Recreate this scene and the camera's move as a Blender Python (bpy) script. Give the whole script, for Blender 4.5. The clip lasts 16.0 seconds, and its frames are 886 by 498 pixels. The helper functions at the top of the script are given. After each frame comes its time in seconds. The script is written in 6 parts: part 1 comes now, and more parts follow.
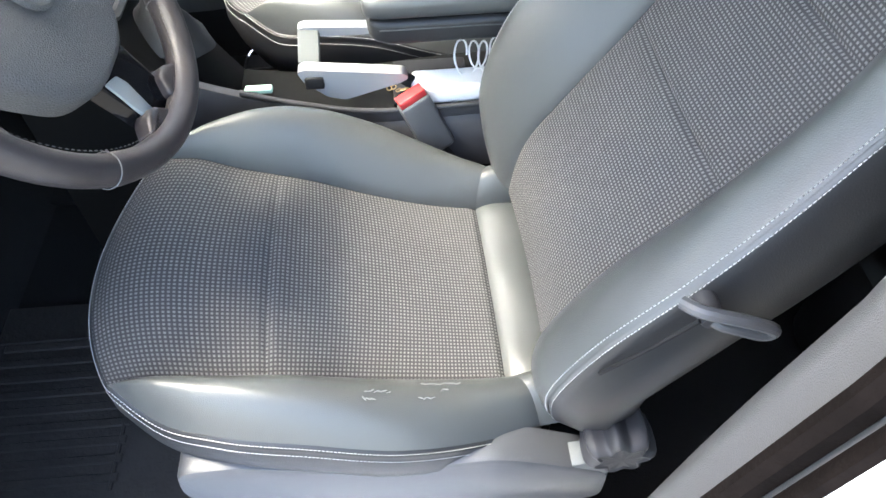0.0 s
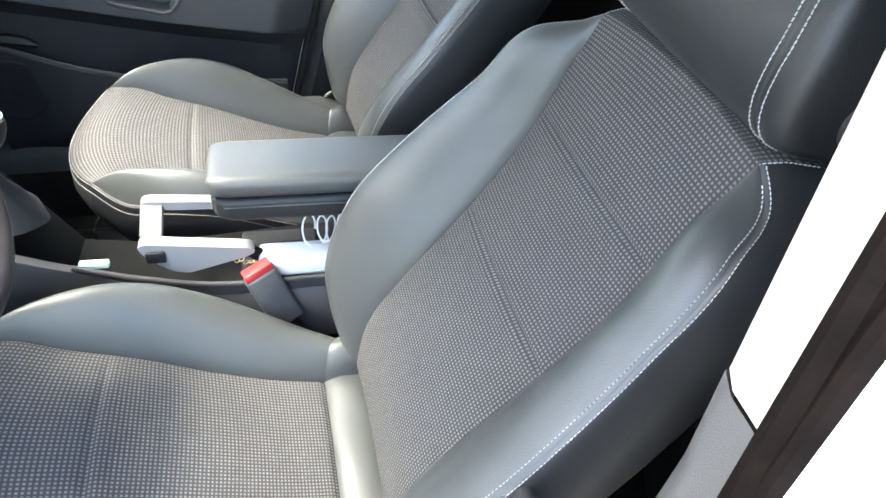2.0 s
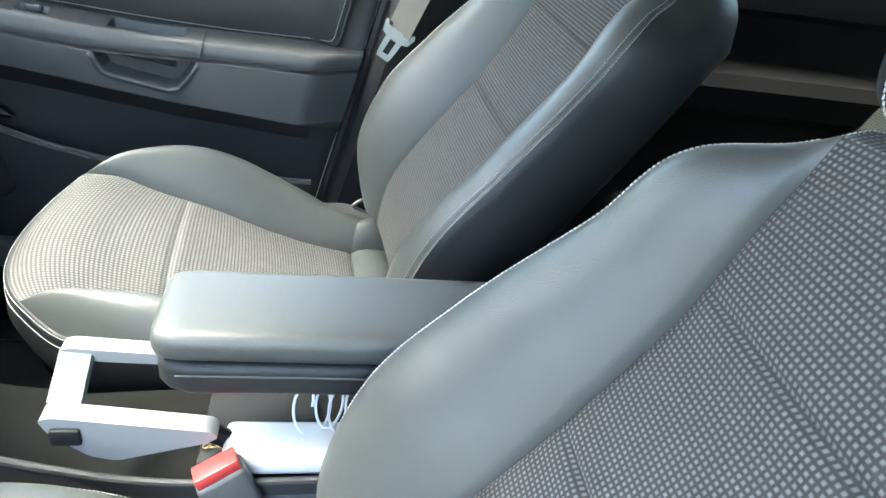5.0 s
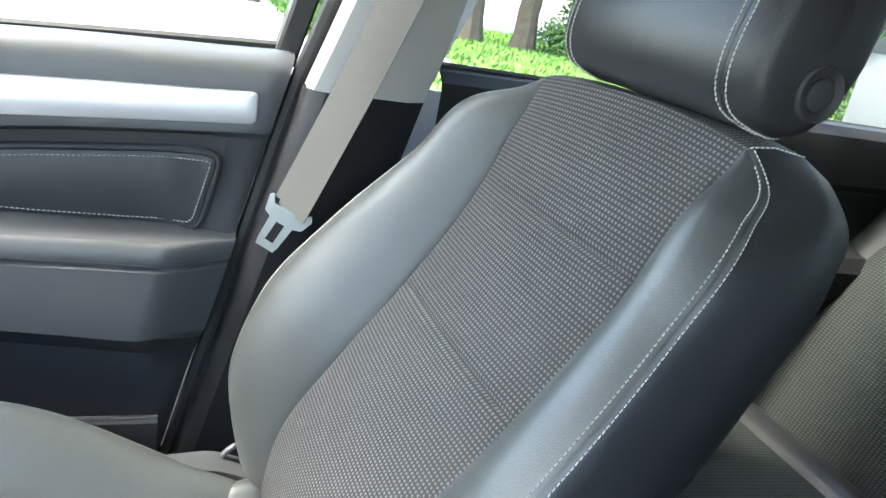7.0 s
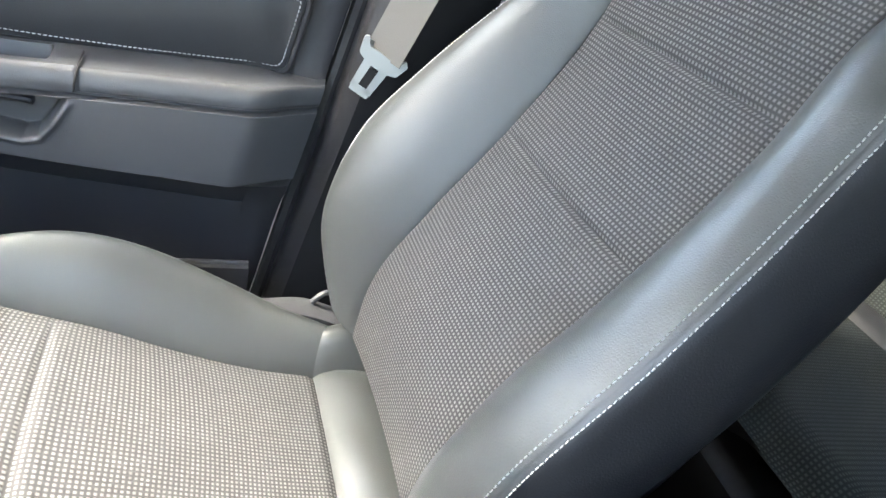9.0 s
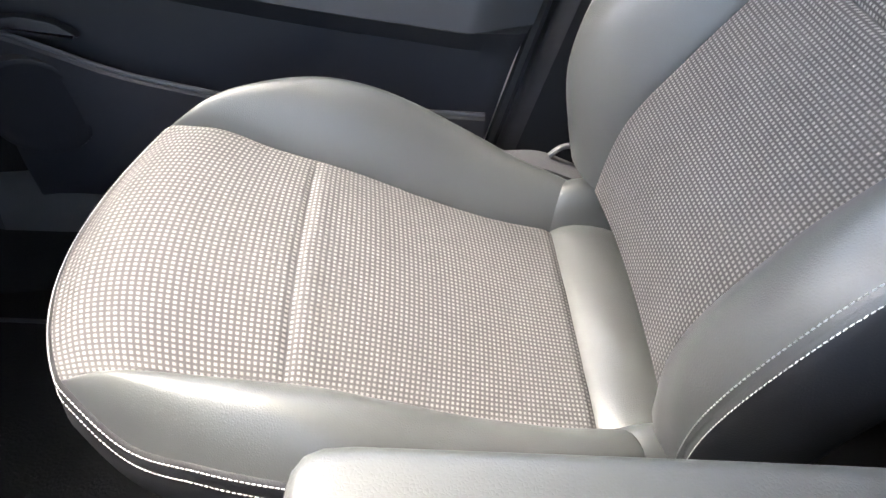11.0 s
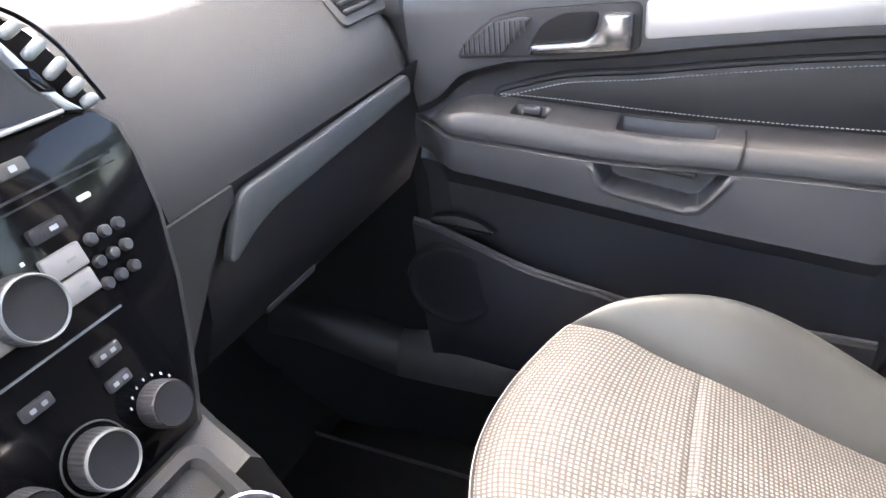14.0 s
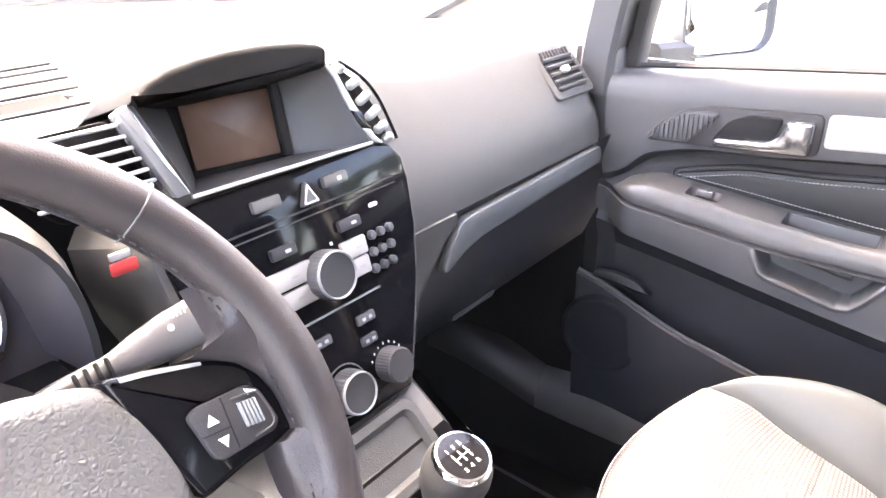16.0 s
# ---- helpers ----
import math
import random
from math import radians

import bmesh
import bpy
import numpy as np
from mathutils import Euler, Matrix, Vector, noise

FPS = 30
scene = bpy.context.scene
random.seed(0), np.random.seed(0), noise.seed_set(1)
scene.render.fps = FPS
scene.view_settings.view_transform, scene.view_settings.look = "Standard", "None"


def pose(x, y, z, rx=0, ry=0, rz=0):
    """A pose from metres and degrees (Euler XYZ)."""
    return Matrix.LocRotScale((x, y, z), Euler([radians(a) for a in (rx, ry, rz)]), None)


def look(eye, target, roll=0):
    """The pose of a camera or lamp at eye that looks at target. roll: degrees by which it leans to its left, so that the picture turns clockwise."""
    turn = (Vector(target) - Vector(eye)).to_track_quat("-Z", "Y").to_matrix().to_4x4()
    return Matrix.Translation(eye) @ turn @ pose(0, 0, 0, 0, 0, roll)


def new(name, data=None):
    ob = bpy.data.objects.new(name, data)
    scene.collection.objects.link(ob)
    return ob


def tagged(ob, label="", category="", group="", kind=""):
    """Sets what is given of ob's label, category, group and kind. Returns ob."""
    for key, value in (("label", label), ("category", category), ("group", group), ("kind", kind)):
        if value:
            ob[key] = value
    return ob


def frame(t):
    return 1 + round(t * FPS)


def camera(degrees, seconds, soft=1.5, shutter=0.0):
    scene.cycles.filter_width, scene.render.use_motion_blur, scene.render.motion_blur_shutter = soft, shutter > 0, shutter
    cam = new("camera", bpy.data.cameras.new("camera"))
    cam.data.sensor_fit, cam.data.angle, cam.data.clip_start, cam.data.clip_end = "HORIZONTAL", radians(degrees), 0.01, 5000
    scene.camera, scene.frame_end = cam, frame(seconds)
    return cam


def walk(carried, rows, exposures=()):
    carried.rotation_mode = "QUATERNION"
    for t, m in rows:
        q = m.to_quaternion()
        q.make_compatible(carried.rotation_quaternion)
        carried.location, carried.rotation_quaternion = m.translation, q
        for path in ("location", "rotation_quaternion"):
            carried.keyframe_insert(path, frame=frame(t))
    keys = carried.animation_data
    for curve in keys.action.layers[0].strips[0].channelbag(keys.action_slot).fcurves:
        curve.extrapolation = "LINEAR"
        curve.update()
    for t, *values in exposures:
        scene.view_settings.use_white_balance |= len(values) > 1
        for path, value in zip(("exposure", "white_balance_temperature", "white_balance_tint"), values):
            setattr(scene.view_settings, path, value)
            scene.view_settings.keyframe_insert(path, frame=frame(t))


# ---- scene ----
cam = camera(64.5, 16.0)
PATH = [
    (0, (-0.073, -0.924, 1.398), (-0.029, 0.329, -0.161), -2.5),
    (0.5, (-0.074, -0.917, 1.401), (-0.01, 0.358, -0.139), -0.7),
    (1, (-0.06, -0.913, 1.406), (0.076, 0.421, -0.079), 2.2),
    (1.5, (-0.036, -0.906, 1.416), (0.221, 0.502, 0.019), 4.3),
    (2, (-0.017, -0.898, 1.436), (0.38, 0.59, 0.16), 5.7),
    (2.5, (-0.022, -0.889, 1.451), (0.441, 0.661, 0.276), 6.0),
    (3, (-0.013, -0.874, 1.456), (0.46, 0.716, 0.339), 6.0),
    (3.2, (-0.006, -0.87, 1.464), (0.456, 0.738, 0.369), 5.8),
    (5.3, (0.009, -0.496, 1.275), (0.342, 1.182, 0.24), 9.0),
    (5.5, (-0.001, -0.445, 1.27), (0.441, 1.261, 0.324), 11.2),
    (6, (0.007, -0.305, 1.272), (0.619, 1.478, 0.602), 8.8),
    (6.5, (0.012, -0.204, 1.262), (0.648, 1.583, 0.628), 10.8),
    (7, (0.011, -0.167, 1.246), (0.688, 1.584, 0.557), 10.5),
    (7.5, (-0.007, -0.156, 1.233), (0.682, 1.545, 0.438), 12.1),
    (8, (-0.016, -0.155, 1.228), (0.664, 1.522, 0.378), 12.4),
    (8.5, (-0.019, -0.154, 1.217), (0.606, 1.516, 0.31), 11.9),
    (9, (-0.03, -0.146, 1.197), (0.522, 1.487, 0.182), 11.7),
    (9.5, (-0.043, -0.137, 1.176), (0.388, 1.451, 0.039), 11.3),
    (10, (-0.057, -0.14, 1.166), (0.193, 1.411, -0.072), 8.4),
    (12.3, (-0.103, -0.13, 1.153), (-0.166, 1.287, -0.257), 0.8),
    (12.5, (-0.108, -0.13, 1.158), (-0.18, 1.296, -0.243), 0.7),
    (13, (-0.133, -0.137, 1.206), (-0.377, 1.324, -0.138), -4.4),
    (13.5, (-0.192, -0.139, 1.242), (-0.655, 1.419, 0.076), -4.4),
    (14, (-0.185, -0.171, 1.256), (-0.983, 1.359, 0.246), -6.0),
    (14.5, (-0.175, -0.219, 1.276), (-1.147, 1.313, 0.435), -10.1),
    (15, (-0.169, -0.295, 1.327), (-1.209, 1.215, 0.527), -4.7),
    (15.5, (-0.151, -0.314, 1.328), (-1.235, 1.134, 0.476), -2.8),
    (16, (-0.157, -0.323, 1.318), (-1.301, 1.067, 0.448), -0.6),
]
EXPOSURES = [(0, 3.5, 6850, 9), (1.5, 3.62, 6850, 9), (2.5, 3.5, 6750, 5), (3.2, 3.48, 6700, 4), (5.5, 3.75, 6650, 2), (7, 3.9, 6700, 4), (8.5, 4.05, 6850, 8), (10, 4.05, 7000, 13), (12.5, 3.3, 7050, 19), (13.5, 3.35, 7300, 20), (14.0, 4.1, 7500, 20), (15.0, 4.75, 7650, 24), (16, 4.95, 7850, 26)]
walk(cam, [(t, look(eye, target, roll)) for t, eye, target, roll in PATH], EXPOSURES)

# ---- world, sun and exposure ----
SUN_EL, SUN_AZ = 60.0, 8.0          # degrees; azimuth from the car's front (-x) towards its right (+y)
sun_dir = Vector((-math.cos(radians(SUN_EL)) * math.cos(radians(SUN_AZ)),
                  math.cos(radians(SUN_EL)) * math.sin(radians(SUN_AZ)), math.sin(radians(SUN_EL))))
world = bpy.data.worlds.new("sky_world")
scene.world = world
world.use_nodes = True
wn = world.node_tree.nodes
sky = wn.new("ShaderNodeTexSky")
sky.sky_type = "NISHITA"
sky.sun_disc = False
sky.sun_elevation = radians(SUN_EL)
sky.sun_rotation = math.atan2(sun_dir.x, sun_dir.y)
sky.air_density, sky.dust_density = 1.0, 2.0
wn["Background"].inputs["Strength"].default_value = 0.15
world.node_tree.links.new(sky.outputs[0], wn["Background"].inputs["Color"])
sun_data = bpy.data.lights.new("sun", "SUN")
sun_data.energy, sun_data.angle, sun_data.color = 0.75, radians(10.0), (1.0, 0.95, 0.86)
sun = new("sun", sun_data)
sun.matrix_world = look(sun_dir * 30, (0, 0, 0))


# ---- mesh helpers ----
def thing(name, loc, label, category, group="", kind=""):
    ob = new(name)
    ob.empty_display_size = 0.05
    ob.location = loc
    return tagged(ob, label, category, group, kind)


def mesh_ob(name, verts, faces, mat, parent=None, label="", uv=None, smooth=True, sharp=35):
    me = bpy.data.meshes.new(name)
    me.from_pydata([tuple(v) for v in verts], [], [tuple(f) for f in faces])
    if uv is not None:
        layer = me.uv_layers.new(name="cloth")
        for loop in me.loops:
            layer.data[loop.index].uv = uv[loop.vertex_index]
    me.materials.append(mat)
    if smooth:
        me.shade_smooth()
        me.set_sharp_from_angle(angle=radians(sharp))
    ob = new(name, me)
    if parent is not None:
        attach(ob, parent)
    if label:
        ob["label"] = label
    return ob


def attach(ob, parent):
    """Hangs an object, built in world places, under a thing or a part."""
    ob.parent = parent
    if parent.type == "EMPTY":
        ob.matrix_parent_inverse = Matrix.Translation(parent.location).inverted()
    return ob


def part(name, bm, mat, parent=None, label="", sharp=35):
    """One bmesh, built in world places, as one mesh under a thing or a part."""
    bmesh.ops.recalc_face_normals(bm, faces=bm.faces)
    me = bpy.data.meshes.new(name)
    bm.to_mesh(me)
    bm.free()
    me.materials.append(mat)
    me.shade_smooth()
    me.set_sharp_from_angle(angle=radians(sharp))
    ob = new(name, me)
    if parent is not None:
        attach(ob, parent)
    if label:
        ob["label"] = label
    return ob


def alone(name, bm, mat, label, category, group="", kind="", sharp=35):
    return tagged(part(name, bm, mat, None, "", sharp), label, category, group, kind)


def rbox(size, at=(0, 0, 0), bevel=0.004, seg=2, m=None, bm=None):
    """A box with rounded edges."""
    own = bmesh.new()
    bmesh.ops.create_cube(own, size=1)
    bmesh.ops.scale(own, vec=size, verts=own.verts)
    if bevel > 0:
        bmesh.ops.bevel(own, geom=own.edges[:], offset=min(bevel, min(size) * 0.48), segments=seg, profile=0.5, affect="EDGES")
    mat = Matrix.Translation(at) @ (m if m is not None else Matrix.Identity(4))
    bmesh.ops.transform(own, matrix=mat, verts=own.verts)
    if bm is None:
        return own
    join(bm, own)
    return bm


def join(bm, other):
    me = bpy.data.meshes.new("tmp")
    other.to_mesh(me)
    other.free()
    bm.from_mesh(me)
    bpy.data.meshes.remove(me)


def slab(outline, m, depth, bevel=0.002, seg=2, bm=None):
    """A plate: an outline (u, v) raised by depth along w, its front edge rounded; m takes (u, v, w) to the world."""
    own = bmesh.new()
    low = [own.verts.new((u, v, 0)) for u, v in outline]
    face = own.faces.new(low)
    out = bmesh.ops.extrude_face_region(own, geom=[face])
    top = [g for g in out["geom"] if isinstance(g, bmesh.types.BMVert)]
    bmesh.ops.translate(own, vec=(0, 0, depth), verts=top)
    if bevel > 0:
        edges = [e for e in own.edges if all(v.co.z > depth * 0.5 for v in e.verts)]
        bmesh.ops.bevel(own, geom=edges, offset=bevel, segments=seg, profile=0.5, affect="EDGES")
    bmesh.ops.transform(own, matrix=m, verts=own.verts)
    if bm is None:
        return own
    join(bm, own)
    return bm


def rounded(w, h, r, n=5, cx=0.0, cy=0.0):
    """The outline of a rounded rectangle."""
    pts = []
    for sx, sy, a in ((1, 1, 0), (-1, 1, 90), (-1, -1, 180), (1, -1, 270)):
        for k in range(n + 1):
            b = radians(a + 90 * k / n)
            pts.append((cx + sx * (w / 2 - r) + r * math.cos(b), cy + sy * (h / 2 - r) + r * math.sin(b)))
    return pts


def soften(pts, r, n=4):
    """Rounds the corners of a polygon."""
    out = []
    for i, p in enumerate(pts):
        p, a, b = Vector(p), Vector(pts[i - 1]), Vector(pts[(i + 1) % len(pts)])
        da, db = (a - p), (b - p)
        k = min(r, da.length * 0.45, db.length * 0.45)
        p0, p1 = p + da.normalized() * k, p + db.normalized() * k
        for j in range(n + 1):
            t = j / n
            out.append(tuple(p0 * (1 - t) ** 2 + p * 2 * t * (1 - t) + p1 * t ** 2))
    return out


def axes(origin, u, v):
    """The matrix that takes (u, v, w) to the world from an origin and two directions."""
    u = Vector(u).normalized()
    w = u.cross(Vector(v)).normalized()
    v = w.cross(u)
    m = Matrix((u, v, w)).transposed().to_4x4()
    m.translation = origin
    return m


def loft(rows, closed=False, cap=False, bm=None):
    """A skin over rows of points."""
    bm = bm or bmesh.new()
    vs = [[bm.verts.new(tuple(p)) for p in row] for row in rows]
    for a, b in zip(vs, vs[1:]):
        n = len(a)
        for i in range(n if closed else n - 1):
            j = (i + 1) % n
            bm.faces.new((a[i], a[j], b[j], b[i]))
    if cap:
        bm.faces.new(vs[0][::-1])
        bm.faces.new(vs[-1])
    return bm


def tube(path, r, seg=8, bm=None, cap=True):
    """A round bar along a path; r is one radius or one a point."""
    path = [Vector(p) for p in path]
    rows, up = [], None
    for i, p in enumerate(path):
        d = (path[min(i + 1, len(path) - 1)] - path[max(i - 1, 0)]).normalized()
        if up is None:
            up = d.orthogonal().normalized()
        up = (up - d * up.dot(d)).normalized()
        side = d.cross(up)
        rr = r[i] if isinstance(r, (list, tuple)) else r
        rows.append([p + (up * math.cos(a) + side * math.sin(a)) * rr for a in (2 * math.pi * k / seg for k in range(seg))])
    return loft(rows, True, cap, bm)


def lathe(profile, m, seg=32, bm=None):
    """A turned shape: (radius, height) pairs about the w axis of m."""
    own = bmesh.new()
    rows = []
    for r, h in profile:
        rows.append([m @ Vector((r * math.cos(a), r * math.sin(a), h)) for a in (2 * math.pi * k / seg for k in range(seg))])
    loft(rows, True, False, own)
    bmesh.ops.remove_doubles(own, verts=own.verts, dist=1e-6)
    if bm is None:
        return own
    join(bm, own)
    return bm


def sheet(fn, us, vs, thick=0.0, bm=None):
    """A surface from fn(u, v), thickened along its normals."""
    bm = bm or bmesh.new()
    rows = [[Vector(fn(u, v)) for v in vs] for u in us]
    loft(rows, False, False, bm)
    if thick:
        bmesh.ops.recalc_face_normals(bm, faces=bm.faces)
        bmesh.ops.solidify(bm, geom=bm.faces[:], thickness=thick)
    return bm


def sm(a, b, x):
    t = min(1.0, max(0.0, (x - a) / (b - a)))
    return t * t * (3 - 2 * t)


def stitches(path, normals, parent, mat, pitch=0.0042, length=0.0031, r=0.00055, name="stitching"):
    """A row of thread stitches lying on a surface."""
    verts, faces = [], []
    seglen = [(b - a).length for a, b in zip(path, path[1:])]
    total, pos = sum(seglen), 0.0
    i, acc = 0, 0.0
    while pos < total - length:
        mid = pos + pitch / 2
        while i < len(seglen) - 1 and acc + seglen[i] < mid:
            acc += seglen[i]
            i += 1
        t = (mid - acc) / max(seglen[i], 1e-6)
        p = path[i].lerp(path[i + 1], t)
        n = normals[i].lerp(normals[i + 1], t).normalized()
        d = (path[i + 1] - path[i]).normalized()
        s = d.cross(n).normalized()
        d = (d + s * random.uniform(-0.12, 0.12)).normalized()
        base = len(verts)
        for e, k in ((-0.5, 0.35), (-0.28, 1.0), (0.28, 1.0), (0.5, 0.35)):
            c = p + d * (e * length)
            verts += [c - s * r * k - n * 0.0006, c + n * r * k * 1.1, c + s * r * k - n * 0.0006]
        for a in range(3):
            q = base + a * 3
            faces += [(q, q + 1, q + 4, q + 3), (q + 1, q + 2, q + 5, q + 4)]
        pos += pitch
    return mesh_ob(name, verts, faces, mat, parent, smooth=True, sharp=80)


# ---- materials ----
def material(name, colour, rough=0.5, metal=0.0, grain=None, grain_size=0.002, bump=0.2, vary=0.15, vary_size=0.25, coat=0.0, coat_rough=0.04,
             spec=0.5, second=None, rough_vary=0.08, sheen=0.0):
    """A surface with large uneven patches, fine grain and a bump of its own."""
    mat = bpy.data.materials.new(name)
    mat.use_nodes = True
    nt = mat.node_tree
    N, L = nt.nodes, nt.links
    b = N["Principled BSDF"]
    b.inputs["Metallic"].default_value = metal
    b.inputs["Specular IOR Level"].default_value = spec
    b.inputs["Coat Weight"].default_value = coat
    b.inputs["Coat Roughness"].default_value = coat_rough
    if sheen:
        b.inputs["Sheen Weight"].default_value = sheen
    tc = N.new("ShaderNodeTexCoord")
    big = N.new("ShaderNodeTexNoise")
    big.inputs["Scale"].default_value = 1 / vary_size
    big.inputs["Detail"].default_value = 5
    L.new(tc.outputs["Object"], big.inputs["Vector"])
    mix = N.new("ShaderNodeMix")
    mix.data_type = "RGBA"
    dark = [c * (1 - vary) for c in colour]
    light = [min(1, c * (1 + vary)) for c in (second or colour)]
    mix.inputs[6].default_value, mix.inputs[7].default_value = (*dark, 1), (*light, 1)
    L.new(big.outputs["Fac"], mix.inputs[0])
    L.new(mix.outputs[2], b.inputs["Base Color"])
    rr = N.new("ShaderNodeMapRange")
    rr.inputs["To Min"].default_value, rr.inputs["To Max"].default_value = max(0.02, rough - rough_vary), min(1, rough + rough_vary)
    L.new(big.outputs["Fac"], rr.inputs["Value"])
    L.new(rr.outputs[0], b.inputs["Roughness"])
    if grain:
        if grain == "cells":
            g = N.new("ShaderNodeTexVoronoi")
            g.feature = "DISTANCE_TO_EDGE"
            out = g.outputs["Distance"]
        else:
            g = N.new("ShaderNodeTexNoise")
            g.inputs["Detail"].default_value = 3
            out = g.outputs["Fac"]
        g.inputs["Scale"].default_value = 1 / grain_size
        L.new(tc.outputs["Object"], g.inputs["Vector"])
        bp = N.new("ShaderNodeBump")
        bp.inputs["Strength"].default_value = bump
        bp.inputs["Distance"].default_value = grain_size * 0.4
        L.new(out, bp.inputs["Height"])
        L.new(bp.outputs[0], b.inputs["Normal"])
    return mat


def cloth_material(name, dark, light, rib=0.0046, knot=0.0050):
    """Woven seat cloth: pale raised squares on a dark ground, from the cloth's own map in metres."""
    mat = material(name, dark, 0.85, vary=0.12, vary_size=0.12, spec=0.25)
    nt = mat.node_tree
    N, L = nt.nodes, nt.links
    b = N["Principled BSDF"]
    uv = N.new("ShaderNodeUVMap")
    uv.uv_map = "cloth"
    wob = N.new("ShaderNodeTexNoise")
    wob.inputs["Scale"].default_value = 60
    L.new(uv.outputs[0], wob.inputs["Vector"])
    sep = N.new("ShaderNodeSeparateXYZ")
    L.new(uv.outputs[0], sep.inputs[0])

    def tri(socket, width, step):
        a = N.new("ShaderNodeMath")
        a.operation = "PINGPONG"
        a.inputs[1].default_value = step / 2
        L.new(socket, a.inputs[0])
        m = N.new("ShaderNodeMapRange")
        m.interpolation_type = "SMOOTHSTEP"
        edge = step / 2 * (1 - width)
        m.inputs["From Min"].default_value = edge * 0.35
        m.inputs["From Max"].default_value = edge * 1.65
        L.new(a.outputs[0], m.inputs["Value"])
        return m.outputs[0]

    dot = N.new("ShaderNodeMath")
    dot.operation = "MULTIPLY"
    L.new(tri(sep.outputs["X"], 0.52, rib), dot.inputs[0])
    L.new(tri(sep.outputs["Y"], 0.54, knot), dot.inputs[1])
    var = N.new("ShaderNodeMapRange")
    var.inputs["To Min"].default_value, var.inputs["To Max"].default_value = 0.65, 1.15
    L.new(wob.outputs["Fac"], var.inputs["Value"])
    mul = N.new("ShaderNodeMath")
    mul.operation = "MULTIPLY"
    mul.use_clamp = True
    L.new(dot.outputs[0], mul.inputs[0])
    L.new(var.outputs[0], mul.inputs[1])
    old = b.inputs["Base Color"].links[0].from_socket
    mix = N.new("ShaderNodeMix")
    mix.data_type = "RGBA"
    mix.inputs[7].default_value = (*light, 1)
    L.new(mul.outputs[0], mix.inputs[0])
    L.new(old, mix.inputs[6])
    L.new(mix.outputs[2], b.inputs["Base Color"])
    bp = N.new("ShaderNodeBump")
    bp.inputs["Strength"].default_value = 0.45
    bp.inputs["Distance"].default_value = 0.0010
    L.new(dot.outputs[0], bp.inputs["Height"])
    L.new(bp.outputs[0], b.inputs["Normal"])
    return mat


def glass_material(name, tint=(0.93, 0.97, 0.95)):
    mat = bpy.data.materials.new(name)
    mat.use_nodes = True
    b = mat.node_tree.nodes["Principled BSDF"]
    b.inputs["Base Color"].default_value = (*tint, 1)
    b.inputs["Transmission Weight"].default_value = 1.0
    b.inputs["Roughness"].default_value = 0.0
    b.inputs["IOR"].default_value = 1.45
    return mat


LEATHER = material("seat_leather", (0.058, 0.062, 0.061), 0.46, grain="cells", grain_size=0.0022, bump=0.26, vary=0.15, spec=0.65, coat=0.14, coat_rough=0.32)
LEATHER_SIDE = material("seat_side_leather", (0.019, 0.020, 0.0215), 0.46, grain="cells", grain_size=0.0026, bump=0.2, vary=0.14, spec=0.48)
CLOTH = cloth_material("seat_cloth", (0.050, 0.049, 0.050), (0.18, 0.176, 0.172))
# Seat cloth again, with the rear's shade and green bounce in the colour.
REAR_CLOTH_SHADED = cloth_material("rear_seat_cloth_shaded", (0.020, 0.024, 0.023), (0.062, 0.070, 0.068))
THREAD = material("pale_thread", (0.46, 0.46, 0.45), 0.7)
PLASTIC = material("dark_plastic", (0.028, 0.028, 0.031), 0.55, grain="cells", grain_size=0.0018, bump=0.4, vary=0.15)
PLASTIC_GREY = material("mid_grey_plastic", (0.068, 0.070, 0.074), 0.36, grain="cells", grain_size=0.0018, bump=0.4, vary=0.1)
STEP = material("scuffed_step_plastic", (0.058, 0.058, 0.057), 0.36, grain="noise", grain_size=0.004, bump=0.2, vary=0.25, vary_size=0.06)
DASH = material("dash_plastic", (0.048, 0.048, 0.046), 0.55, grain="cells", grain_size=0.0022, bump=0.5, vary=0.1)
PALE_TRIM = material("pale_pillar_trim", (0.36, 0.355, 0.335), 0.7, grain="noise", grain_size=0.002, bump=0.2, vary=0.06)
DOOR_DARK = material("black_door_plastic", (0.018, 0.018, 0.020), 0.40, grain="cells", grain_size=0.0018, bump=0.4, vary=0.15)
RUBBER = material("black_rubber", (0.018, 0.018, 0.019), 0.6, grain="noise", grain_size=0.003, bump=0.2)
WORN_RUBBER = material("worn_brown_rubber", (0.0050, 0.0038, 0.0036), 0.85, grain="noise", grain_size=0.006, bump=0.5, vary=0.8, vary_size=0.025, spec=0.05)
PILLAR = material("grey_pillar_trim", (0.20, 0.20, 0.21), 0.6, grain="noise", grain_size=0.002, bump=0.2, vary=0.06)
PAINT = material("white_car_paint", (0.78, 0.79, 0.80), 0.3, vary=0.02, coat=0.6)
ALU = material("brushed_aluminium", (0.62, 0.63, 0.65), 0.34, metal=0.75, vary=0.05)
SILVER = material("silver_plastic", (0.46, 0.47, 0.48), 0.38, metal=0.25, vary=0.05)
SILVER_DULL = material("dull_silver_plastic", (0.26, 0.285, 0.285), 0.42, metal=0.2, vary=0.06)
CHROME = material("chrome", (0.85, 0.85, 0.86), 0.08, metal=1.0, vary=0.02)
HANDBRAKE = material("satin_handbrake", (0.27, 0.275, 0.28), 0.42, metal=0.1, vary=0.06)
GLOSS = material("gloss_black", (0.005, 0.005, 0.006), 0.08, vary=0.1, spec=0.20, rough_vary=0.03)
